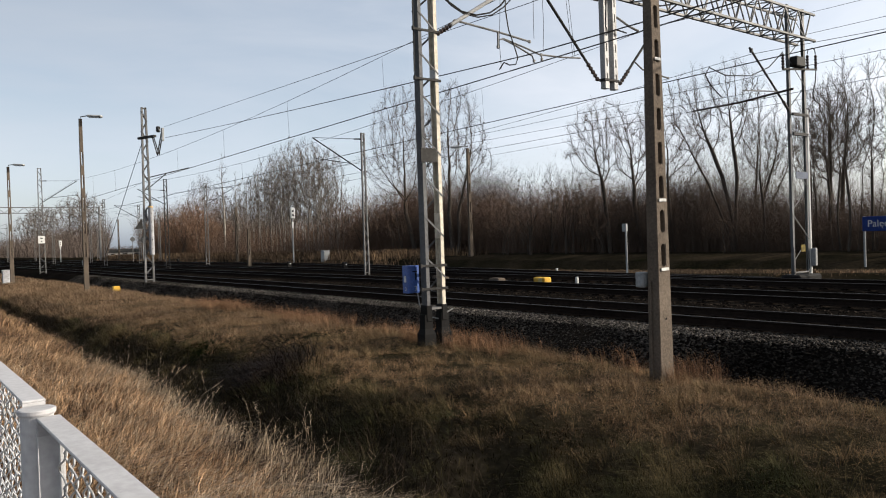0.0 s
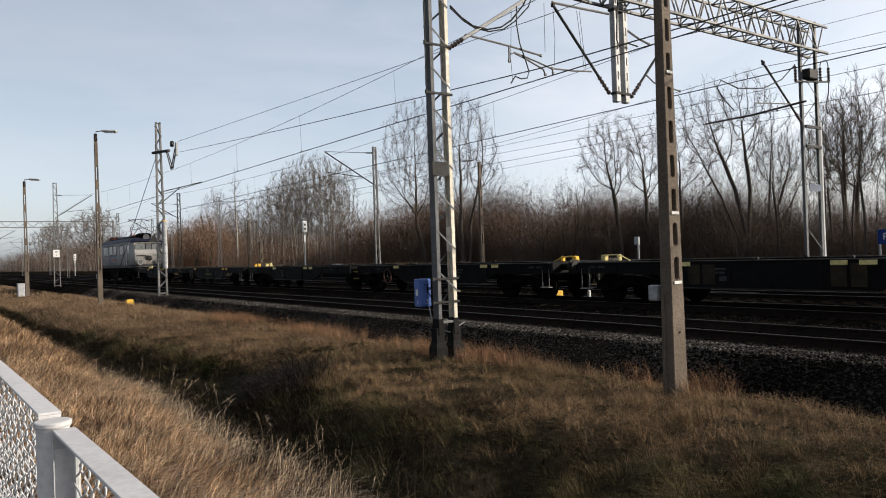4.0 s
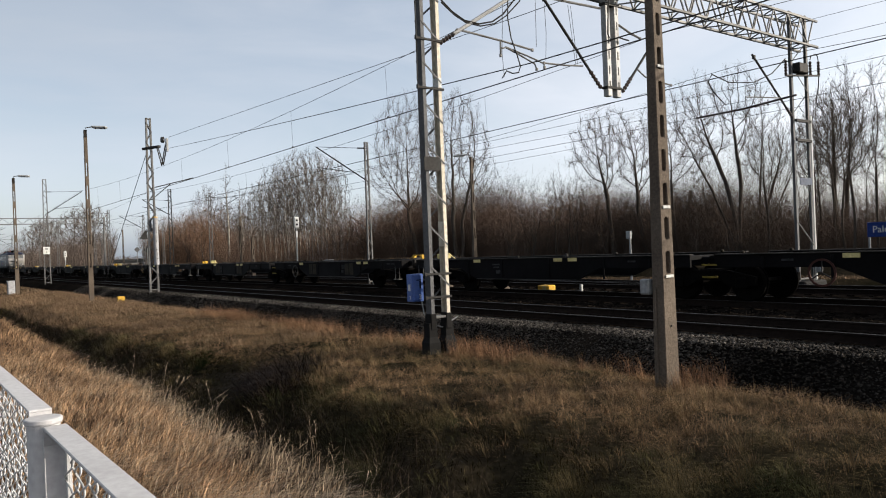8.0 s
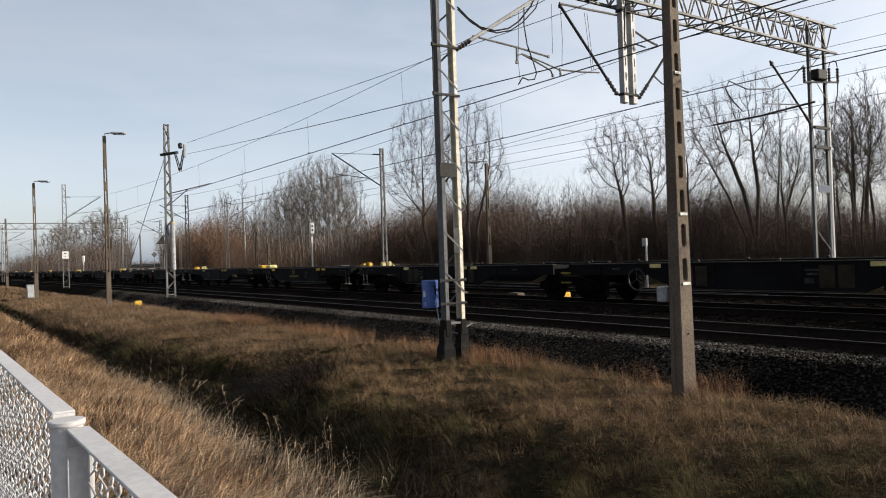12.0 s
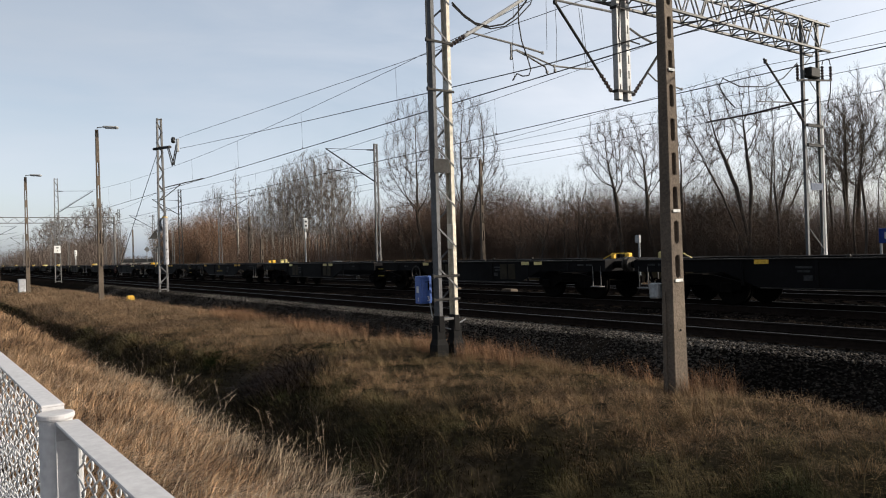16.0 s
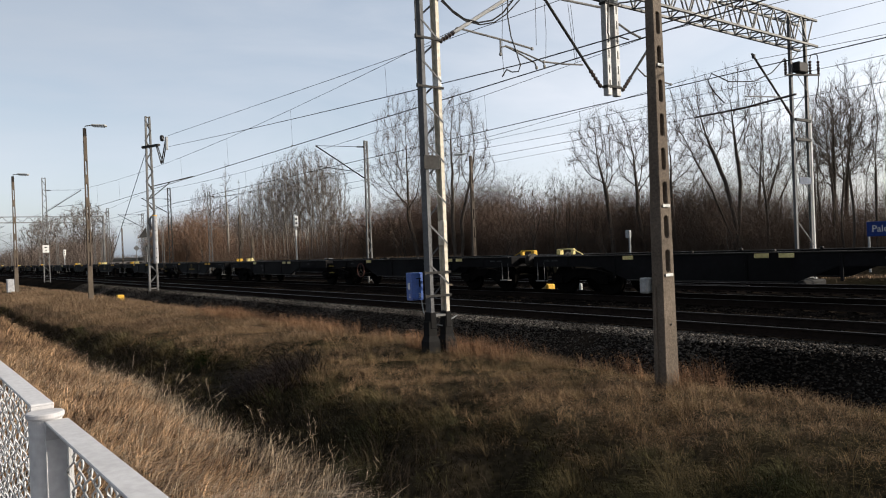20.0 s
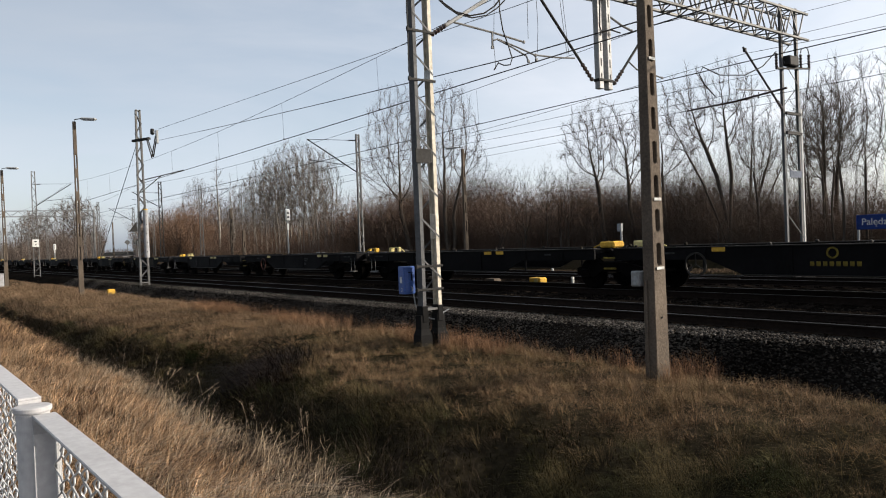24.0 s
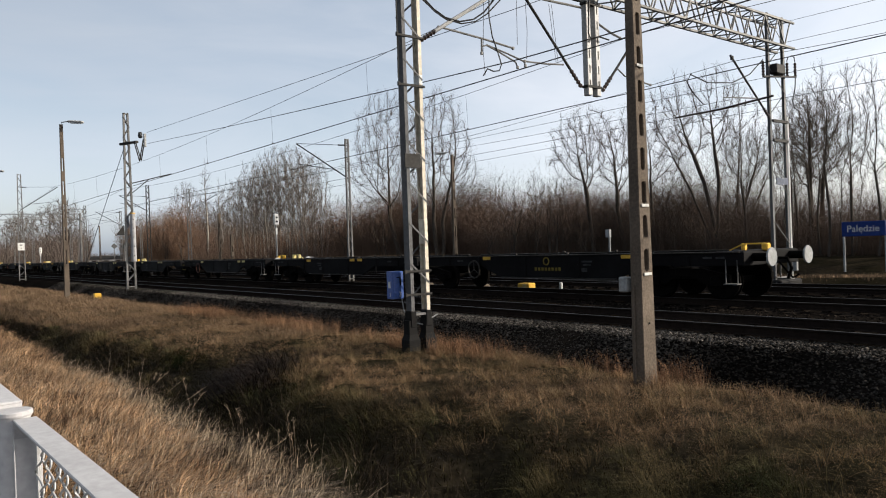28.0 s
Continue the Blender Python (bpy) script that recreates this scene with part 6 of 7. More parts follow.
# ---- vegetation ----
def blades(name, x, y, height, width, lean, material, label, curl=0.35, z=None, spread=0.34):
    n = len(x)
    z = hill(x, y) if z is None else z
    a = rng.random(n) * 6.283
    wx, wy = np.cos(a) * width / 2, np.sin(a) * width / 2
    lx, ly = lean
    la = rng.normal(size=n) * spread
    lb = rng.normal(size=n) * spread
    dx, dy = height * (lx + la), height * (ly + lb)
    v = np.empty((n, 5, 3), np.float32)
    v[:, 0] = np.stack([x - wx, y - wy, z - 0.02], -1)
    v[:, 1] = np.stack([x + wx, y + wy, z - 0.02], -1)
    mx, my, mz = x + dx * (0.5 - curl * 0.5), y + dy * (0.5 - curl * 0.5), z + height * 0.58
    v[:, 2] = np.stack([mx - wx * 0.8, my - wy * 0.8, mz], -1)
    v[:, 3] = np.stack([mx + wx * 0.8, my + wy * 0.8, mz], -1)
    v[:, 4] = np.stack([x + dx * 1.15, y + dy * 1.15, z + height * (1.0 - 0.35 * np.minimum(np.hypot(lx + la, ly + lb), 1.2))], -1)
    f = np.array([(0, 1, 3), (0, 3, 2), (2, 3, 4)])
    f = (f[None] + 5 * np.arange(n)[:, None, None]).reshape(-1, 3)
    ob = new(name, fast_mesh(name, v.reshape(-1, 3), f, material))
    return tagged(ob, label=label, category="grass", kind="stuff")


def scatter(n, x0, x1, y0, y1, tuft=0.0, per=1):
    c = int(n / per)
    x = x0 + (x1 - x0) * rng.random(c)
    y = y0 + (y1 - y0) * rng.random(c)
    if per > 1:
        x = np.repeat(x, per) + rng.normal(size=c * per) * tuft
        y = np.repeat(y, per) + rng.normal(size=c * per) * tuft
    return x, y


def tufts(name, cx, cy, per, radius, height, width, splay, material, label, comb=(0.0, 0.0), rise=1.0):
    """Tufts of arching blades that lean outwards from each tuft's heart."""
    n = len(cx) * per
    x, y = np.repeat(cx, per), np.repeat(cy, per)
    h = np.repeat(height, per) * (0.45 + 0.75 * rng.random(n))
    az = rng.random(n) * 6.283
    out = splay * (0.15 + 0.95 * rng.random(n) ** 1.2)
    off = radius * rng.random(n)
    x, y = x + np.cos(az) * off, y + np.sin(az) * off
    z = hill(x, y)
    dx, dy = np.cos(az) * out + comb[0], np.sin(az) * out + comb[1]
    reach = np.hypot(dx, dy)
    up = rise * np.clip(1.05 - 0.42 * reach, 0.25, 1.0)
    w = width * (0.6 + 0.8 * rng.random(n)) / 2
    fx, fy = -np.sin(az + 0.6) * w, np.cos(az + 0.6) * w
    v = np.empty((n, 5, 3), np.float32)
    v[:, 0] = np.stack([x - fx, y - fy, z - 0.02], -1)
    v[:, 1] = np.stack([x + fx, y + fy, z - 0.02], -1)
    mx, my, mz = x + dx * h * 0.34, y + dy * h * 0.34, z + h * up * 0.66
    v[:, 2] = np.stack([mx - fx * 0.8, my - fy * 0.8, mz], -1)
    v[:, 3] = np.stack([mx + fx * 0.8, my + fy * 0.8, mz], -1)
    v[:, 4] = np.stack([x + dx * h, y + dy * h, z + h * up * np.clip(1.02 - 0.22 * reach, 0.3, 1)], -1)
    f = np.array([(0, 1, 3), (0, 3, 2), (2, 3, 4)])
    f = (f[None] + 5 * np.arange(n)[:, None, None]).reshape(-1, 3)
    ob = new(name, fast_mesh(name, v.reshape(-1, 3), f, material))
    return tagged(ob, label=label, category="grass", kind="stuff")


def patch(x, y, k=1.0):
    """Slow variation over the ground, 0 to 1."""
    return np.clip(0.5 + 0.30 * np.sin(x * 0.83 * k + 1.3 * np.sin(y * 0.9 * k)) + 0.28 * np.sin(y * 1.27 * k - x * 0.41 * k + 0.8) + 0.2 * np.sin(x * 2.3 * k + y * 1.9 * k), 0, 1)


# straw-coloured bank on the path side
for n, x0, x1, w, h in ((80000, -8.0, 1.2, 0.0058, 0.33), (48000, -20, -8.0, 0.0075, 0.36), (30000, -48, -20, 0.014, 0.42), (9000, -110, -48, 0.035, 0.45)):
    x, y = scatter(n, x0, x1, 0.45, 3.9, 0.06, 18)
    edge = 2.68 - 0.45 * np.clip((x + 9.0) / 5.0, 0, 1) + 0.3 * np.clip((-14 - x) / 10, 0, 1) - 0.42 * np.clip((x + 8.0) / 2.6, 0, 1) + 0.12 * np.sin(x * 0.9) + 0.12 * np.sin(x * 3.1 + 0.5) + 0.08 * np.sin(x * 7.3)
    keep = (y > 0.42) & (rng.random(len(y)) < np.clip((edge + 0.2 - y) / 0.35, 0.015, 1))
    x, y = x[keep], y[keep]
    sw = 0.5 * np.sin(x * 1.1 + y * 0.7) + 0.45 * np.sin(x * 2.7 - y * 1.9) + 0.3 * np.sin(x * 6.1 + y * 4.7)
    short = 0.7 + 0.3 * patch(x, y, 2.3)
    blades("dry_grass", x, y, h * short * (0.35 + 0.85 * rng.random(len(x)) ** 1.3), w * (0.6 + 0.8 * rng.random(len(x))), (0.36 + 0.25 * sw, 0.44 + 0.25 * sw), M_GRASSTAN, "long straw-coloured dry grass combed by wind on the bank")
# bleached blades among it and along the ragged ditch edge
x, y = scatter(9000, -14, 1.0, 0.5, 3.1, 0.10, 5)
blades("dry_grass", x, y, 0.2 + 0.2 * rng.random(len(x)), 0.004 + 0.003 * rng.random(len(x)), (0.35, 0.45), M_GRASSPALE, "bleached blades among the dry grass")
x, y = scatter(700, -16, -4.5, 2.7, 3.3, 0.06, 5)
blades("dry_grass", x, y, 0.18 + 0.32 * rng.random(len(x)), 0.004 + 0.003 * rng.random(len(x)), (0.15, 0.35), M_GRASSPALE, "bleached blades along the ditch edge")
x, y = scatter(7000, -5.5, 0.6, 1.3, 3.1, 0.08, 6)
keep = rng.random(len(x)) < np.clip((x + 6.0) / 4.0, 0.05, 1)
x, y = x[keep], y[keep]
blades("dry_grass", x, y, 0.2 + 0.2 * rng.random(len(x)), 0.0045 + 0.003 * rng.random(len(x)), (0.4, 0.45), M_GRASSPALE, "coarse bleached blades on the bank", curl=0.7, spread=0.5)
# coarse curled leaves where the bank breaks off into the ditch
x, y = scatter(420, -9.5, -2.0, 1.1, 2.7)
lim = 2.30 - 0.40 * np.clip((x + 8.0) / 2.6, 0, 1)
keep = (y < lim) & (rng.random(420) < 0.25 + 0.75 * np.clip((y - lim + 0.9) / 0.7, 0, 1))
x, y = x[keep], y[keep]
tufts("dry_grass", x, y, 26, 0.10, 0.22 + 0.16 * rng.random(len(x)), 0.0055, 1.2, M_GRASSPALE, "coarse curled bleached leaves at the ditch edge", comb=(0.35, 0.25), rise=0.85)
x, y = scatter(1500, -14, 0.5, 0.6, 2.6)
keep = y < 2.35 - 0.40 * np.clip((x + 8.0) / 2.6, 0, 1)
x, y = x[keep], y[keep]
tufts("dry_grass", x, y, 26, 0.07, 0.24 + 0.16 * rng.random(len(x)), 0.0045, 0.9, M_GRASSTAN, "arching straw-coloured tufts on the bank", comb=(0.45, 0.35))
# thatch under it
x, y = scatter(36000, -18, 1.0, 0.5, 3.4, 0.2, 4)
blades("dry_grass", x, y, 0.16 + 0.12 * rng.random(len(x)), 0.006 + 0.006 * rng.random(len(x)), (0.4, 0.4), M_WEED, "matted brown dead grass on the bank")
# russet tufts on the bench before the tracks
for n, x0, x1, per, w, h in ((5200, -12.5, 0.8, 22, 0.0030, 0.30), (4200, -28, -12.5, 18, 0.0045, 0.30), (1500, -62, -28, 13, 0.009, 0.30), (200, -120, -62, 12, 0.035, 0.28)):
    x, y = scatter(n, x0, x1, 4.6, 10.9)
    e = bench_edge(x)
    pt = patch(x, y)
    foot = np.exp(-((y - 9.9) / 0.6) ** 2) * (0.45 + 0.55 * np.sin(x * 1.3 + 2.0)) * np.clip((-4.0 - x) / 3.0, 0, 1)
    keep = (y > e - 0.1) & (y < 10.45 + 0.2 * np.sin(x * 2.1) - 0.65 * np.clip((x + 8.5) / 3.0, 0, 1)) & (rng.random(n) < 0.18 + 0.75 * pt * np.clip((y - e) / 0.8, 0.25, 1) + 0.5 * np.clip(foot, 0, 1))
    x, y, pt, foot = x[keep], y[keep], pt[keep], foot[keep]
    tufts("dry_grass", x, y, per, 0.08, h * (0.5 + 0.5 * pt + 1.0 * np.clip(foot, 0, 1)), w, 1.7, M_GRASSBROWN, "russet dry grass tufts between the ditch and the ballast", comb=(-0.12, -0.15), rise=0.66)
x, y = scatter(800, -30, -6.5, 9.2, 10.5)
keep = rng.random(800) < np.clip(0.5 + 0.7 * np.sin(x * 0.9 + 0.6) + 0.3 * np.sin(x * 2.7), 0.06, 1)
x, y = x[keep], y[keep]
tufts("dry_grass", x, y, 34, 0.14, 0.30 + 0.28 * rng.random(len(x)), 0.0030, 0.8, M_GRASSRED, "tall soft russet tufts at the foot of the ballast", comb=(-0.1, -0.2))
# stray bleached stems among the tufts
x, y = scatter(5200, -24, 0.8, 5.0, 10.0, 0.12, 3)
keep = (y > bench_edge(x) - 0.2) & (rng.random(len(x)) < 0.25 + 0.75 * patch(x, y, 1.3))
x, y = x[keep], y[keep]
tufts("dry_grass", x, y, 1, 0.05, 0.26 + 0.26 * rng.random(len(x)), 0.0024, 2.0, M_GRASSCLUMP, "stray bleached grass stems on the bench", rise=0.55)
# flattened straw between the tufts
for n, x0, x1, w, ln_ in ((34000, -13, 0.8, 0.005, 0.22), (26000, -30, -13, 0.008, 0.26), (12000, -62, -30, 0.014, 0.3)):
    x, y = scatter(n, x0, x1, 4.6, 10.3, 0.16, 9)
    keep = (y > bench_edge(x) - 0.25) & (y < 10.3 - 0.5 * np.clip((x + 8.5) / 3.0, 0, 1)) & (rng.random(len(x)) < 0.35 + 0.65 * patch(x, y, 1.7))
    x, y = x[keep], y[keep]
    tufts("matted_grass", x, y, 1, 0.0, ln_ * (0.5 + 0.7 * rng.random(len(x))), w, 1.9, M_GRASSMIX, "flattened fading grass on the bench", comb=(-0.3, -0.5), rise=0.30)
# soft even cover on the far end of the bench
for n, x0, x1, w, h in ((40000, -34, -17, 0.0045, 0.24), (56000, -64, -30, 0.008, 0.32), (12000, -125, -62, 0.03, 0.26)):
    x, y = scatter(n, x0, x1, 4.3, 10.6, 0.2, 8)
    keep = (y > bench_edge(x) + 0.1) & (y < 10.25 + 0.15 * np.sin(x * 1.1)) & (rng.random(len(x)) < 0.2 + 0.8 * patch(x, y, 0.7))
    x, y = x[keep], y[keep]
    blades("dry_grass", x, y, h * (0.4 + 0.9 * rng.random(len(x))), w * (0.6 + 0.8 * rng.random(len(x))), (-0.2, -0.4), M_GRASSFIELD, "soft russet dry grass on the far bench", spread=1.1)
# large soft clumps on the slope and the bench
x, y = scatter(640, -16, 1.0, 4.6, 10.2)
e = bench_edge(x)
keep = (y > e - 0.35) & (y < 10.0 - 0.4 * np.clip((x + 8.5) / 3.0, 0, 1)) & (rng.random(640) < 0.25 + 0.65 * patch(x, y, 0.8))
x, y = x[keep], y[keep]
tufts("dry_grass", x, y, 70, 0.13, 0.26 + 0.22 * rng.random(len(x)), 0.0028, 1.25, M_GRASSCLUMP, "soft pale clumps of dry grass on the ditch slope", comb=(-0.25, -0.5), rise=0.75)
# olive and tan tufts down the far slope of the ditch
for n, x0, x1, per, w, h in ((4600, -12.5, 1.0, 24, 0.0032, 0.30), (2600, -30, -12.5, 18, 0.006, 0.28), (900, -62, -30, 12, 0.014, 0.28)):
    x, y = scatter(n, x0, x1, 4.3, 7.6)
    e = bench_edge(x)
    pt = patch(x, y, 1.5)
    keep = (y < e + 0.3) & (y > e - 2.2) & (rng.random(n) < (0.08 + 1.1 * pt ** 2) * np.clip((y - e + 2.3) / 1.2, 0.15, 1))
    x, y, pt = x[keep], y[keep], pt[keep]
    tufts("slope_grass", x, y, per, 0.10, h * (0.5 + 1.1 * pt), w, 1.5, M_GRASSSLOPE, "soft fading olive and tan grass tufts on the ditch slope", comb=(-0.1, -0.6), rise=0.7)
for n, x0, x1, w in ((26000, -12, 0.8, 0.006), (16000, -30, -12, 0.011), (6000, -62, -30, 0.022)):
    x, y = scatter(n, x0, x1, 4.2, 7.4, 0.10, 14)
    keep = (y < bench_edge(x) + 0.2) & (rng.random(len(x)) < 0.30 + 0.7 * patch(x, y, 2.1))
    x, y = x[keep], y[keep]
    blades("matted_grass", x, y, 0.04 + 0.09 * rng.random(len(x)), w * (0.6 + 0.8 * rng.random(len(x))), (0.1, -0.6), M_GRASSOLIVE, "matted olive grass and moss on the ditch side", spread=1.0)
# bare brown weeds in the ditch
x, y = scatter(7000, -45, -3, 3.6, 5.6, 0.2, 7)
blades("weed_stalks", x, y, 0.25 + 0.4 * rng.random(len(x)), 0.005 + 0.004 * rng.random(len(x)), (0.1, 0.05), M_WEED, "dead brown weed stalks in the ditch", curl=0.0, spread=0.8)
arcs = Mesh()
for k in range(90):
    bx_, by_ = -15.2 + 1.6 * rng.random(), 6.0 + 0.8 * rng.random()
    bz_, az = float(hill(bx_, by_)), 6.283 * rng.random()
    far_, top_ = 0.35 + 0.7 * rng.random(), 0.25 + 0.45 * rng.random()
    ca, sa = math.cos(az) * far_, math.sin(az) * far_ - 0.15
    arcs.tube([(bx_, by_, bz_ - 0.02), (bx_ + ca * 0.3, by_ + sa * 0.3, bz_ + top_ * 0.8), (bx_ + ca * 0.65, by_ + sa * 0.65, bz_ + top_), (bx_ + ca, by_ + sa, bz_ + top_ * 0.45)], [0.006, 0.005, 0.004, 0.002], n=3, caps=False)
thing("bramble_stems", arcs, M_BRAMBLE, label="arching dark bramble stems at the ditch edge", category="bramble", kind="stuff")
x, y = scatter(3000, -15.4, -13.5, 5.7, 6.6, 0.22, 60)
blades("bramble_clump", x, y, 0.2 + 0.4 * rng.random(len(x)), 0.008 + 0.006 * rng.random(len(x)), (-0.1, -0.4), M_BRAMBLE, "dark bramble clump at the ditch edge", spread=1.0)
# grass on the platform bank and before the thicket
x, y = scatter(26000, -30, 12, 26.3, 29.8, 0.2, 10)
blades("dry_grass", x, y, 0.05 + 0.08 * rng.random(len(x)), 0.02 + 0.01 * rng.random(len(x)), (0.1, 0.0), M_GRASSFIELD, "short dry grass on the platform bank")
x, y = scatter(22000, -150, -44, 30.6, 37, 0.35, 14)
blades("dry_grass", x, y, 0.3 + 0.55 * rng.random(len(x)), 0.035 + 0.02 * rng.random(len(x)), (0.15, -0.1), M_GRASSFAR, "tall dry grass at the foot of the thicket")
# tall seed-head stalks along the ditch edge
for k in range(46):
    sx = -5.4 - 7.0 * rng.random()
    sy = 2.8 + 0.7 * rng.random()
    sz = float(hill(sx, sy))
    hh = 0.3 + 0.5 * rng.random()
    m = Mesh()
    lean = rng.normal() * 0.25
    tip = Vector((sx + (0.22 + lean) * hh, sy + 0.12 * rng.normal(), sz + hh))
    mid = Vector((sx + 0.05 * lean, sy, sz + hh * 0.6))
    m.tube([(sx, sy, sz - 0.03), mid, tip], [0.0011, 0.0009, 0.0006], n=4)
    if k % 3 == 0:
        for q in range(9):
            c = mid.lerp(tip, 0.55 + 0.05 * q)
            m.tube([c, c + Vector((0.022 * rng.normal() + 0.02, 0.02 * rng.normal(), 0.022 + 0.01 * rng.normal()))], [0.0026, 0.0006], n=3)
    elif k % 3 == 1:
        for q in range(4):
            c = mid.lerp(tip, 0.2 + 0.2 * q)
            m.tube([c, c + Vector((0.05 * rng.normal(), 0.04 * rng.normal(), 0.09))], [0.0008, 0.0005], n=3)
    thing("seed_stalk", m, M_GRASSPALE, label="dry seed-head stalk at the ditch edge", category="weed", group="seed stalks at the ditch")


for bx, by, tx, ty, hh in ((-14.05, 7.5, 0.35, 0.15, 0.95), (-9.6, 8.3, -0.15, 0.1, 0.6), (-17.5, 8.4, 0.2, 0.0, 0.55)):
    bz = float(hill(bx, by))
    m = Mesh()
    m.tube([(bx, by, bz - 0.03), (bx + tx * 0.4, by + ty * 0.4, bz + hh * 0.6), (bx + tx, by + ty, bz + hh)], [0.006, 0.005, 0.003], n=5)
    thing("dry_stalk", m, M_GRASSFAR, label="lone leaning dry weed stalk on the bench", category="weed", group="dry stalks on the bench")


def colonise(seed, roots, crowns, points, step, kill, droop=0.0):
    """Grow limbs towards points spread through the crowns; gives nodes and their parents."""
    r = np.random.default_rng(seed)
    each = [max(20, int(points * c[3] * c[4] * c[5] / sum(k[3] * k[4] * k[5] for k in crowns))) for c in crowns]
    cloud = []
    for (cx, cy, cz, rx, ry, rz), n in zip(crowns, each):
        d = r.normal(size=(n, 3))
        d /= np.linalg.norm(d, axis=1)[:, None]
        d *= (r.random(n) ** 0.42)[:, None]
        cloud.append(d * (rx, ry, rz) + (cx, cy, cz))
    cloud = np.concatenate(cloud)
    cloud = cloud[cloud[:, 2] > 0.8]
    pos, parent = [], []
    for x, y, lx, ly, top in roots:
        n = max(3, int(top / step))
        last = -1
        sway = r.normal(size=2) * 0.12
        for k in range(n + 1):
            u = k / n
            pos.append((x + lx * u * top + sway[0] * math.sin(u * 4), y + ly * u * top + sway[1] * math.sin(u * 3 + 1), -0.25 + (top + 0.25) * u))
            parent.append(last)
            last = len(pos) - 1
    pos = np.array(pos)
    run = np.tile((0.0, 0.0, 1.0), (len(pos), 1))
    kids = np.zeros(12000, int)
    near = np.full(len(cloud), 1e9)
    who = np.zeros(len(cloud), int)
    fresh = np.arange(len(pos))
    for _ in range(90):
        d = np.linalg.norm(cloud[:, None] - pos[fresh][None], axis=2)
        k = d.argmin(1)
        better = d[np.arange(len(cloud)), k] < near
        near = np.where(better, d[np.arange(len(cloud)), k], near)
        who = np.where(better, fresh[k], who)
        keep = near > kill
        cloud, near, who = cloud[keep], near[keep], who[keep]
        if len(cloud) < 4:
            break
        pull = np.zeros((len(pos), 3))
        unit = (cloud - pos[who]) / near[:, None]
        np.add.at(pull, who, unit)
        act = np.unique(who)
        act = act[kids[act] < 3]
        if len(act) == 0:
            break
        v = pull[act] / (np.linalg.norm(pull[act], axis=1)[:, None] + 1e-9)
        ahead = (v * run[act]).sum(1) > -0.05
        act, v = act[ahead], v[ahead]
        if len(act) == 0:
            break
        v = v * 0.7 + run[act] * 0.72 + r.normal(size=v.shape) * 0.07
        v[:, 2] += 0.17 - droop
        v /= np.linalg.norm(v, axis=1)[:, None]
        grown = pos[act] + v * step
        fresh = np.arange(len(pos), len(pos) + len(act))
        pos = np.concatenate([pos, grown])
        run = np.concatenate([run, v])
        parent.extend(act.tolist())
        kids[act] += 1
        if len(pos) > 5200:
            break
    return pos, np.array(parent)


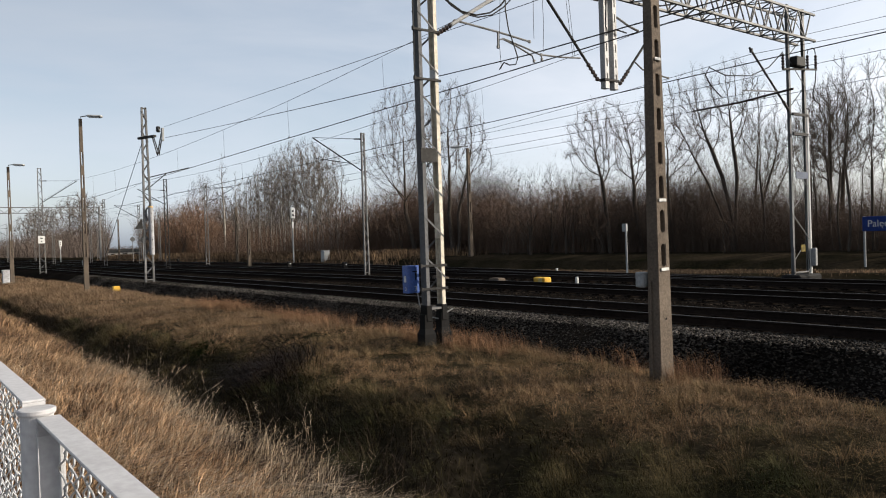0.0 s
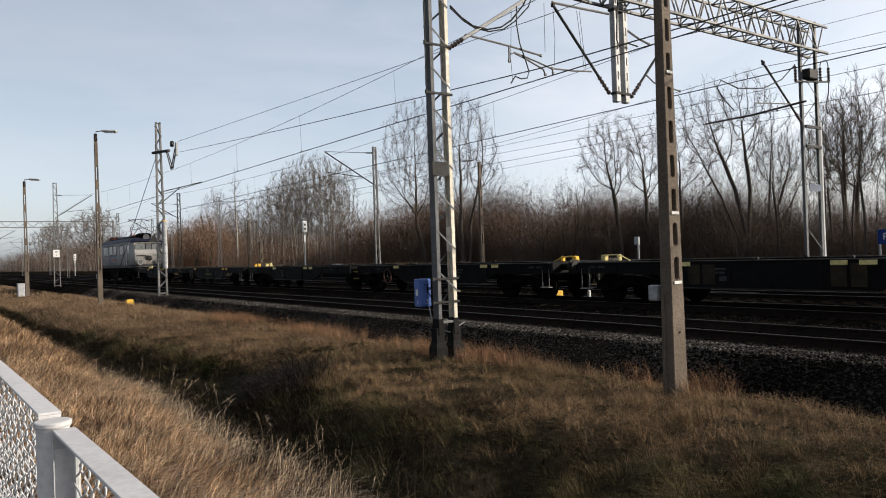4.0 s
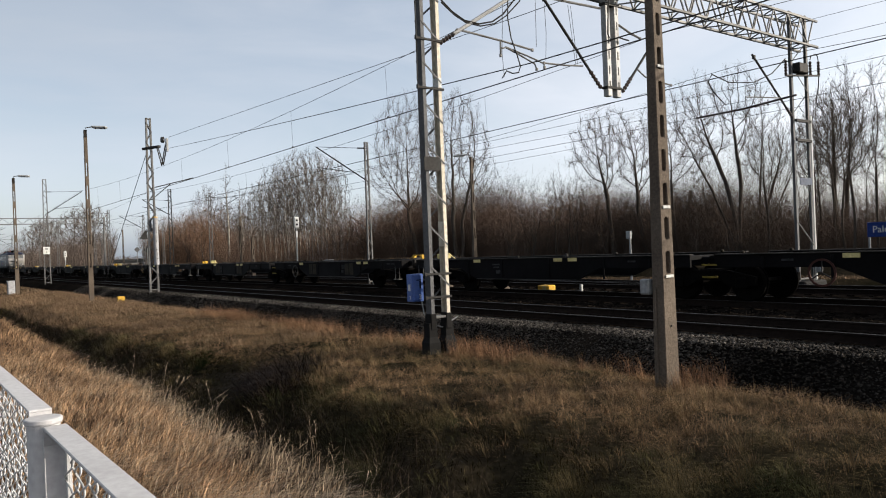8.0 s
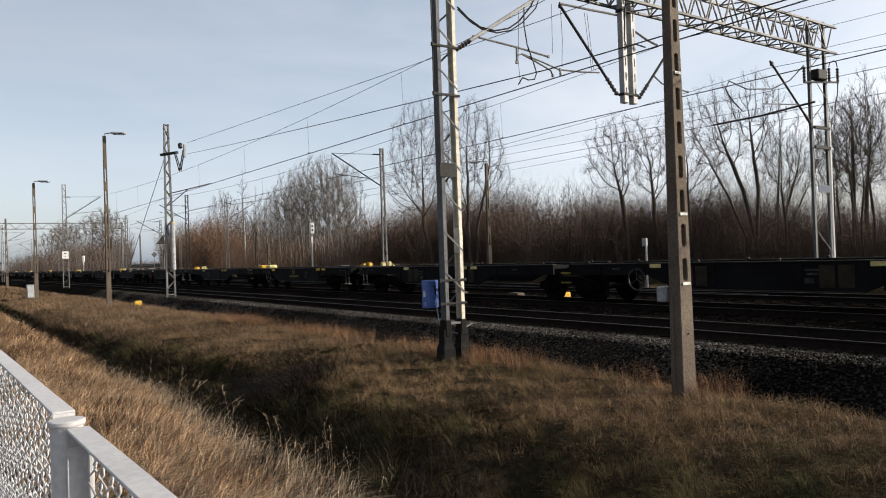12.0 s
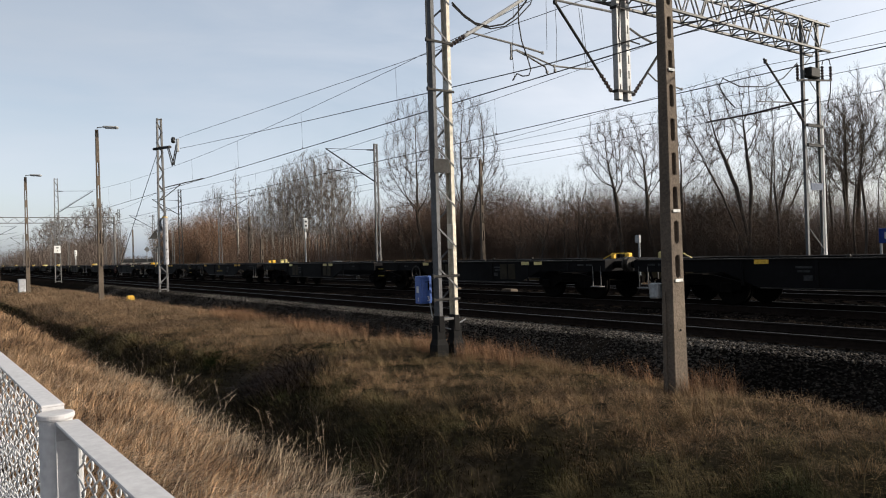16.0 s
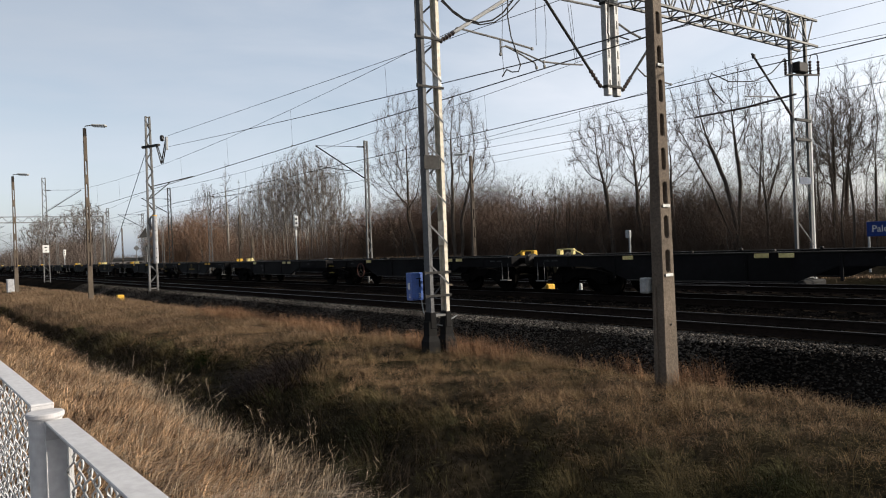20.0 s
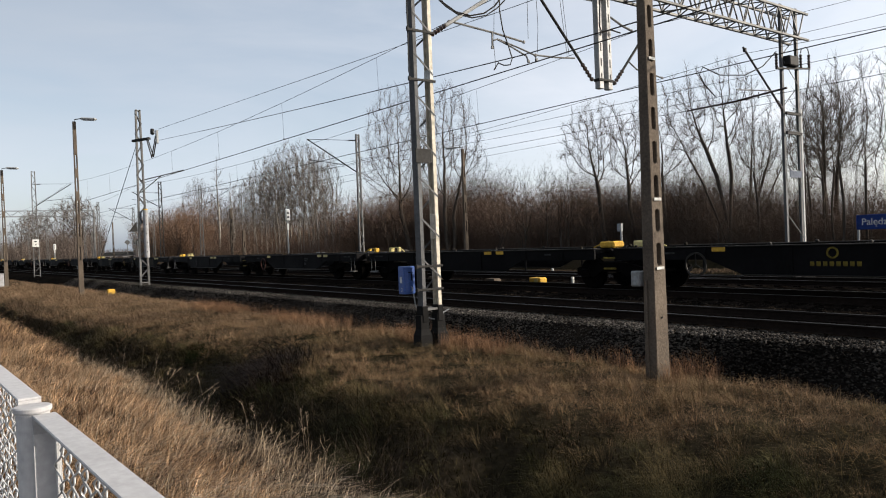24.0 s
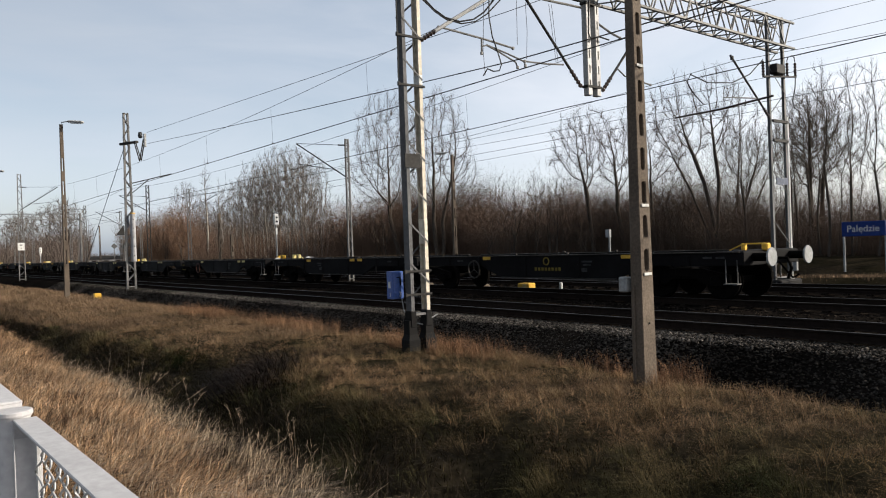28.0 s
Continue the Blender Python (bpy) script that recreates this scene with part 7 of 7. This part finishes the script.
def tree_meshes(seed, roots, crowns, points=700, step=0.34, kill=0.5, trunk_r=0.15, twigs=3, twig_len=0.6, twig_w=0.016, droop=0.0, cut=0.04):
    r = np.random.default_rng(seed + 1)
    pos, parent = colonise(seed, roots, crowns, points, step, kill, droop)
    n = len(pos)
    load = np.zeros(n)
    kids = np.bincount(parent[parent >= 0], minlength=n)
    load[kids == 0] = 1.0
    for i in range(n - 1, -1, -1):
        if parent[i] >= 0:
            load[parent[i]] += load[i]
    rad = (load / load.max()) ** 0.66 * trunk_r
    rad = np.maximum(rad, 0.0065)
    rad *= np.where(pos[:, 2] < 0.5, 1.15, 1.0)
    has = np.where(parent >= 0)[0]
    p0, p1, r0, r1 = pos[parent[has]], pos[has], np.minimum(rad[parent[has]], rad[has] * 1.5), rad[has]
    d = p1 - p0
    d /= np.linalg.norm(d, axis=1)[:, None] + 1e-9
    side = np.cross(d, np.where(np.abs(d[:, 2:3]) < 0.9, (0, 0, 1.0), (1.0, 0, 0)))
    side /= np.linalg.norm(side, axis=1)[:, None]
    other = np.cross(d, side)
    stem = np.zeros(n, int)
    for i in range(n):
        stem[i] = stem[parent[i]] if parent[i] >= 0 else (stem[i - 1] + 1 if i else 0)

    def tubes(pick, q):
        v = []
        for base, rr in ((p0, r0), (p1 + d * 0.02, r1)):
            for k in range(q):
                t = 2 * math.pi * k / q
                v.append((base + (side * math.cos(t) + other * math.sin(t)) * rr[:, None])[pick])
        v = np.stack(v, 1)
        f = []
        for k in range(q):
            k2 = (k + 1) % q
            f += [(k, k2, q + k2), (k, q + k2, q + k)]
        return v.reshape(-1, 3), (np.array(f)[None] + 2 * q * np.arange(len(v))[:, None, None]).reshape(-1, 3)

    stems = []
    for k in range(stem.max() + 1):
        mine = stem[has] == k
        v1, f1 = tubes(mine & (r1 > cut), 6)
        v2, f2 = tubes(mine & (r1 <= cut), 3)
        stems.append((v1, f1, v2, f2))
    # fine twigs towards the ends of the limbs
    fine = has[rad[has] < 0.032]
    idx = np.repeat(fine, twigs)
    dirs = pos[idx] - pos[parent[idx]]
    dirs /= np.linalg.norm(dirs, axis=1)[:, None] + 1e-9
    m = len(idx)
    tv, tf = [], []
    start = pos[parent[idx]] + (pos[idx] - pos[parent[idx]]) * r.random((m, 1))
    way = dirs * 0.9 + r.normal(size=(m, 3)) * 0.42 + (0, 0, 0.28 - 2.0 * droop)
    way /= np.linalg.norm(way, axis=1)[:, None]
    ln_ = twig_len * (0.4 + 0.9 * r.random((m, 1)))
    bend = way + r.normal(size=(m, 3)) * 0.16 + (0, 0, 0.12 - droop)
    bend /= np.linalg.norm(bend, axis=1)[:, None]
    mid, tip = start + way * ln_ * 0.5, start + way * ln_ * 0.5 + bend * ln_ * 0.6
    flat = np.cross(way, r.normal(size=(m, 3)))
    flat *= twig_w / 2 / (np.linalg.norm(flat, axis=1)[:, None] + 1e-9)
    v = np.stack([start - flat, start + flat, mid - flat * 0.7, mid + flat * 0.7, tip], 1)
    f = np.array([(0, 1, 3), (0, 3, 2), (2, 3, 4)])
    tv.append(v.reshape(-1, 3))
    tf.append((f[None] + 5 * np.arange(m)[:, None, None]).reshape(-1, 3))
    at = 5 * m
    for k in range(2):
        s0 = mid + (tip - mid) * r.random((m, 1)) * 0.5
        w2 = way + r.normal(size=(m, 3)) * 0.5
        e = s0 + w2 / np.linalg.norm(w2, axis=1)[:, None] * ln_ * 0.45
        v = np.stack([s0 - flat * 0.6, s0 + flat * 0.6, e], 1)
        tv.append(v.reshape(-1, 3))
        tf.append(at + np.arange(3 * m).reshape(-1, 3))
        at += 3 * m
    return stems, (np.concatenate(tv), np.concatenate(tf))


def make_tree(seed, roots, crowns, label, bark, at, twig_mat=None, limb_bark=None, **kw):
    stems, twig = tree_meshes(seed, roots, crowns, **kw)
    th = empty("tree", at, label=label, category="tree", group="trees behind the railway")
    for v1, f1, v2, f2 in stems:
        if limb_bark is None:
            part("trunk", fast_mesh("trunk", np.concatenate([v1, v2]), np.concatenate([f1, f2 + len(v1)]), bark), None, th)
        else:
            part("branchwork", fast_mesh("branchwork", v2, f2, limb_bark), None, part("trunk", fast_mesh("trunk", v1, f1, bark), None, th), "bare grey limbs")
    part("crown", fast_mesh("crown", *twig, twig_mat or M_TWIG), None, th, "leafless twigs")
    return th


GZ = 0.35
# across the line of sight from the footpath, a tree's own x runs along the tracks, y away from them
t_left = make_tree(11, [(0, 0, 0.00, 0.0, 2.6), (-0.2, -0.1, -0.16, -0.14, 4.0)], [(-0.6, -0.6, 10.4, 3.7, 3.7, 6.0), (-2.4, -1.8, 8.2, 2.6, 2.6, 3.6)], "tall leafless tree with a broad rounded crown", M_BARK, pose(-57.4, 40, GZ), points=1500, step=0.32, kill=0.42, trunk_r=0.22, twigs=6, twig_len=0.75, twig_w=0.0095)
t_right = make_tree(12, [(0, 0, -0.04, 0.02, 2.4), (0.2, 0.1, 0.10, 0.08, 3.4), (-0.1, 0.1, -0.10, -0.06, 3.6)], [(0.2, 0.2, 9.6, 3.1, 3.1, 5.6), (1.7, 1.5, 7.2, 2.0, 2.0, 3.2)], "tall leafless tree with two rising stems", M_BARK, pose(-51.8, 40, GZ), points=1300, step=0.32, kill=0.42, trunk_r=0.19, twigs=6, twig_len=0.75, twig_w=0.0095)
t_round = make_tree(23, [(-1.2, -0.9, -0.06, -0.04, 3.0), (0, 0, 0.0, 0.0, 3.0), (0.5, 0.4, -0.12, -0.08, 3.2)], [(-1.4, -1.0, 7.4, 2.7, 2.7, 2.9), (0.4, 0.3, 6.8, 1.8, 1.8, 2.6)], "round-crowned leafless tree with several dark stems", M_BARK, pose(-32.0, 40, GZ), points=1500, step=0.27, kill=0.36, trunk_r=0.14, twigs=6, twig_len=0.6, twig_w=0.0095)
t_droop = make_tree(29, [(0, 0, -0.1, -0.05, 5.0), (0.4, 0.3, 0.03, 0.02, 3.5)], [(-0.9, -0.7, 8.4, 1.6, 1.6, 2.2), (0.4, 0.3, 6.4, 2.0, 2.0, 2.0)], "thin leafless tree with hanging twigs", M_BARK, pose(-28.9, 40.5, GZ), points=620, step=0.27, kill=0.36, trunk_r=0.09, twigs=6, twig_len=0.55, twig_w=0.009, droop=0.06)
t_wide = make_tree(37, [(0, 0, -0.24, -0.18, 3.6), (0.1, 0.1, -0.10, -0.07, 4.2), (0.2, 0.1, 0.0, 0.0, 4.4), (0.4, 0.2, 0.06, 0.05, 3.6)], [(-1.5, -1.1, 8.2, 2.0, 2.0, 3.0), (0.2, 0.1, 8.6, 1.6, 1.6, 3.0)], "wide leafless tree with leaning dark limbs", M_BARK, pose(-24.6, 40, GZ), points=900, step=0.30, kill=0.38, trunk_r=0.115, twigs=6, twig_len=0.65, twig_w=0.0095, droop=-0.05)
t_slim = make_tree(41, [(0, 0, 0.01, 0.0, 4.5), (0.4, 0.3, 0.05, 0.03, 3.6)], [(0.1, 0.1, 6.6, 1.35, 1.35, 3.6)], "slim leafless tree behind the platform", M_BARK, pose(-17.6, 39, GZ), points=420, step=0.30, kill=0.40, trunk_r=0.065, twigs=6, twig_len=0.55, twig_w=0.009, droop=-0.08)
t_birch = make_tree(53, [(0, 0, 0.00, 0.0, 6.0), (0.9, 0.5, 0.07, 0.04, 5.4), (-0.9, -0.6, -0.08, -0.05, 5.2), (0.5, -0.6, 0.04, -0.03, 4.8), (-0.4, 0.7, -0.03, 0.05, 5.0), (1.3, 0.9, 0.12, 0.08, 4.6)], [(0, 0, 7.9, 2.7, 2.7, 6.0)], "pale-stemmed leafless birch in a clump", M_BIRCH, pose(-81, 38, GZ), points=1150, step=0.34, kill=0.42, trunk_r=0.10, cut=0.017, twigs=5, twig_len=0.8, twig_w=0.013, twig_mat=M_TWIGPALE, limb_bark=M_TWIGPALE, droop=-0.10)
t_poplar = make_tree(61, [(0, 0, 0.0, 0.0, 12.0)], [(0, 0, 9.0, 0.9, 0.9, 7.0)], "narrow upright leafless poplar beyond the birches", M_BIRCH, pose(-108.3, 40, GZ), points=380, step=0.36, kill=0.5, trunk_r=0.16, twigs=4, twig_len=0.8, twig_w=0.02, twig_mat=M_TWIGPALE, limb_bark=M_TWIGPALE)
t_bush = make_tree(71, [(0, 0, 0.2, 0.0, 1.2), (0.2, 0.1, -0.2, 0.1, 1.4), (-0.2, 0.1, 0.0, 0.2, 1.3), (0.1, -0.2, 0.1, -0.2, 1.1)], [(0, 0, 3.2, 1.9, 1.9, 2.5)], "low leafless bush at the wood's edge", M_BARK, pose(-39.5, 37.5, GZ), points=340, step=0.28, kill=0.38, trunk_r=0.05, twigs=3, twig_len=0.5, twig_mat=M_THICKET)
t_far = make_tree(83, [(0, 0, 0.0, 0.0, 4.0)], [(0, 0, 11.0, 5.0, 5.0, 6.5)], "pale leafless tree beyond the yard", M_BARK, pose(-215, 40, GZ), points=420, step=0.55, kill=0.8, trunk_r=0.25, twigs=4, twig_len=1.3, twig_w=0.05, twig_mat=M_TWIGPALE)


def more(src, places):
    for x, y, s, a in places:
        c = copy_thing(src, pose(x, y, GZ, 0, 0, a))
        c.scale = (s, s, s * (0.94 + 0.12 * rng.random()))


more(t_left, [(-150, 52, 0.95, 60)])
more(t_round, [(-120, 46, 0.9, 30), (-170, 50, 0.9, 300), (-23.5, 50, 0.95, 100)])
more(t_wide, [(-20.3, 43, 0.90, 80), (-12.5, 41, 1.0, 160), (-135, 45, 0.8, 20), (-4, 43, 1.0, 300), (4, 40, 1.0, 30), (-27.5, 48, 0.8, 200)])
more(t_slim, [(-22.9, 40.2, 1.03, 60), (-19.9, 40, 0.92, 130), (-18.4, 40, 0.92, 210), (-16.8, 40, 1.02, 290), (-15.2, 39, 1.0, 20), (-21.2, 43, 0.95, 80), (-13.6, 40.2, 1.05, 170), (-11.6, 39.5, 1.05, 240), (-9, 41, 1.0, 330), (-146, 42, 0.8, 99), (-62, 44, 0.6, 10), (-7, 41, 1.0, 130), (-5, 42, 1.05, 190), (-36.4, 39, 0.62, 250), (-38.2, 38.6, 0.66, 310), (-15.9, 45, 1.1, 40)])
more(t_birch, [(-86.5, 38, 0.93, 40), (-76.0, 38, 0.92, 100), (-91.5, 38.5, 0.84, 170), (-72.0, 37.5, 0.74, 230), (-96.5, 39, 0.74, 290), (-83.5, 40, 1.0, 80), (-78.5, 40.5, 1.0, 130), (-68.5, 37.5, 0.52, 10), (-102, 40, 0.6, 45), (-88.5, 40.5, 0.9, 200), (-94, 40.5, 0.8, 260), (-80.5, 36.8, 0.85, 320), (-74, 39.5, 0.85, 15)])
more(t_far, [(-195, 38, 0.9, 50), (-240, 42, 1.0, 120), (-262, 38, 0.95, 200), (-300, 44, 1.05, 280), (-345, 48, 1.1, 20), (-280, 36, 0.85, 90)])
more(t_poplar, [(-105.5, 41, 0.85, 120), (-228, 64, 0.8, 77)])
more(t_bush, [(-42, 37.5, 0.9, 50), (-36, 38, 0.95, 140), (-33, 37.8, 0.75, 230), (-29, 38.4, 0.75, 20), (-24, 38.2, 0.6, 160), (-112, 37.5, 1.3, 200), (-118, 37, 1.4, 60), (-57, 37.5, 1.05, 300), (-63, 37.2, 1.1, 10), (-68, 37, 1.1, 100), (-130, 36, 1.2, 10), (-140, 37, 1.3, 80)])

WOOD_X = (-420.0, -145.0, -125.0, -100.0, -70.0, -60.0, -45.0, -38.0, -34.0, -26.6, -23.0, -18.0, 20.0)
WOOD_TOP = (9.0, 8.0, 8.6, 7.2, 7.0, 6.4, 5.0, 5.2, 4.4, 3.4, 3.0, 2.6, 2.6)


def thicket(name, count, x0, x1, y0, y1, low, width, label, material, twigs=8, tall=1.0, gap=True):
    """Thin upright stems with side twigs; their tops follow the wood's height."""
    x = x0 + (x1 - x0) * rng.random(count)
    y = y0 + (y1 - y0) * rng.random(count)
    if gap:  # a lane runs off through the far wood
        keep = (x > -100) | (y < -0.218 * x) | (y > -0.258 * x)
        x, y = x[keep], y[keep]
        count = len(x)
    wave = 0.95 + 0.07 * np.sin(x * 0.55 + 0.4 * y) + 0.09 * np.sin(x * 1.7 + y) + 0.08 * np.sin(x * 0.21 + 1.0)
    h = np.interp(x, WOOD_X, WOOD_TOP) * tall * (y / 40.0) * wave * (low + (1.12 - low) * rng.random(count))
    z = hill(x, y) - 0.1
    a = rng.random(count) * 6.283
    lx, ly = 0.19 * rng.normal(size=count), 0.15 * rng.normal(size=count)
    V, Fc = [], []
    wx, wy = np.cos(a) * width / 2, np.sin(a) * width / 2
    v = np.empty((count, 3, 3), np.float32)
    v[:, 0] = np.stack([x - wx, y - wy, z], -1)
    v[:, 1] = np.stack([x + wx, y + wy, z], -1)
    v[:, 2] = np.stack([x + lx * h, y + ly * h, z + h], -1)
    V.append(v.reshape(-1, 3))
    Fc.append(np.arange(count * 3).reshape(-1, 3))
    base = count * 3
    for k in range(twigs):
        u = 0.2 + 0.75 * rng.random(count)
        az = rng.random(count) * 6.283
        ln_ = h * (0.10 + 0.24 * rng.random(count)) * (1.2 - 0.6 * u)
        px_, py_, pz_ = x + lx * h * u, y + ly * h * u, z + h * u
        ex, ey, ez = px_ + np.cos(az) * ln_ * 0.65, py_ + np.sin(az) * ln_ * 0.65, pz_ + ln_ * (0.3 + 0.6 * rng.random(count))
        w = width * 0.6
        v = np.empty((count, 3, 3), np.float32)
        v[:, 0] = np.stack([px_ - np.sin(az) * w / 2, py_ + np.cos(az) * w / 2, pz_ - w / 2], -1)
        v[:, 1] = np.stack([px_ + np.sin(az) * w / 2, py_ - np.cos(az) * w / 2, pz_ + w / 2], -1)
        v[:, 2] = np.stack([ex, ey, ez], -1)
        V.append(v.reshape(-1, 3))
        Fc.append(base + np.arange(count * 3).reshape(-1, 3))
        base += count * 3
    ob = new(name, fast_mesh(name, np.concatenate(V), np.concatenate(Fc), material))
    return tagged(ob, label=label, category="thicket", kind="stuff")


thicket("thicket", 30000, -74, -30, 40.6, 50, 0.30, 0.013, "dense reddish-brown leafless thicket behind the tracks", M_THICKET, twigs=13)
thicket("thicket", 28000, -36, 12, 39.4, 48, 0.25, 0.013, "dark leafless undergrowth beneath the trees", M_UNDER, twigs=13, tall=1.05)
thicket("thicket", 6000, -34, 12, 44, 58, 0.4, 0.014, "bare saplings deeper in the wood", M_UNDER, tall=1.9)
thicket("thicket", 1400, -44, -22, 39, 46, 0.5, 0.016, "sparse tall shoots above the thicket", M_TWIG, twigs=12, tall=1.35)
thicket("thicket", 15000, -150, -74, 42.0, 52, 0.25, 0.022, "brown leafless thicket behind the birches", M_THICKET, twigs=11, tall=0.66)
thicket("thicket", 1900, -140, -115, 37.5, 42, 0.4, 0.022, "reddish-brown willow scrub beside the line", M_WILLOW, twigs=12, tall=1.12)
thicket("thicket", 8000, -420, -145, 33.0, 70, 0.5, 0.09, "distant grey-brown woodland edge", M_FARWOOD)
thicket("thicket", 2500, -520, -200, -8.0, 6.0, 0.4, 0.10, "distant scrub beside the line", M_FARWOOD, tall=6.0)

thicket("thicket", 700, -560, -420, 95, 140, 0.5, 0.25, "low distant treeline at the end of the lane", M_FARWOOD, tall=0.17, gap=False)
sg = empty("diamond_sign", pose(-110.0, 27.3, -0.1), label="dark diamond sign on a slim post beyond the tracks", category="sign")
part("post", Mesh().tube([(0, 0, -0.2), (0, 0, 3.55)], 0.05, n=8), M_GALV, sg)
part("plate", Mesh().prism([(0, 2.85), (0.42, 3.27), (0, 3.69), (-0.42, 3.27)], 0.05, 0.08, axis=0), M_LATTICE, sg, "dark back of a diamond plate")

thicket("thicket", 2600, -108, -66, 35.5, 39, 0.25, 0.018, "thin brown brushwood among the birch stems", M_THICKET, twigs=11, tall=0.6)
# far buildings past the end of the yard
for hx, hy, hw, hh in ((-330, 52, 14, 2.6), (-360, 60, 20, 3.4), (-236, 55.5, 10, 0.9)):
    b = empty("far_building", pose(hx, hy, 0.2), label="low pale building far down the line", category="building")
    m = Mesh()
    m.box((0, 0, hh / 2), (6, hw, hh), bev=0.05)
    part("wall", m, M_FARHOUSE, b)
    m = Mesh()
    m.prism([(-hw / 2 - 0.4, hh), (hw / 2 + 0.4, hh), (hw / 2 - 1, hh + 1.0), (-hw / 2 + 1, hh + 1.0)], -3.4, 3.4, axis=0)
    part("roof", m, M_LOCOGREY, b)
    for k in range(3):
        m = Mesh()
        m.box((3.02, -hw / 3 + k * hw / 3, hh * 0.5), (0.06, hw * 0.12, hh * 0.35))
        part("window", m, M_GLASS, b)


# ---- the train under way ----
SPEED = 21.70
# seconds, and how far the train runs ahead of or behind its mean pace
PACE = ((0.0, 1.2), (0.7, 0.75), (1.0, 0.75), (1.3, 0.0), (1.6, -0.3), (2.0, -0.55), (2.5, -1.0), (3.0, -1.2), (3.5, -0.8), (5.5, -1.2), (7.0, -1.3), (8.0, -1.1), (9.0, -0.9), (10.0, -0.75), (11.0, 0.6), (11.5, 1.0), (12.5, 0.7), (15.0, -1.8), (16.0, -2.0), (17.5, 0.0), (18.5, 0.2), (20.0, 2.0), (21.0, 2.0), (23.5, -0.1), (24.5, 0.4), (26.0, -0.2), (27.0, 0.0), (28.0, -0.3))
COUPLING_0 = -7.76 + WAGON_LENGTH


def motions():
    walk(loco, [(t, pose(COUPLING_0 - 7.95 - SPEED * t + r, TRACK_2, 0)) for t, r in PACE])
    for i, w in enumerate(wagons):
        x0 = COUPLING_0 + WAGON_LENGTH * (i + 0.5)
        walk(w, [(t, pose(x0 - SPEED * t + r, TRACK_2, 0)) for t, r in PACE])


motions()
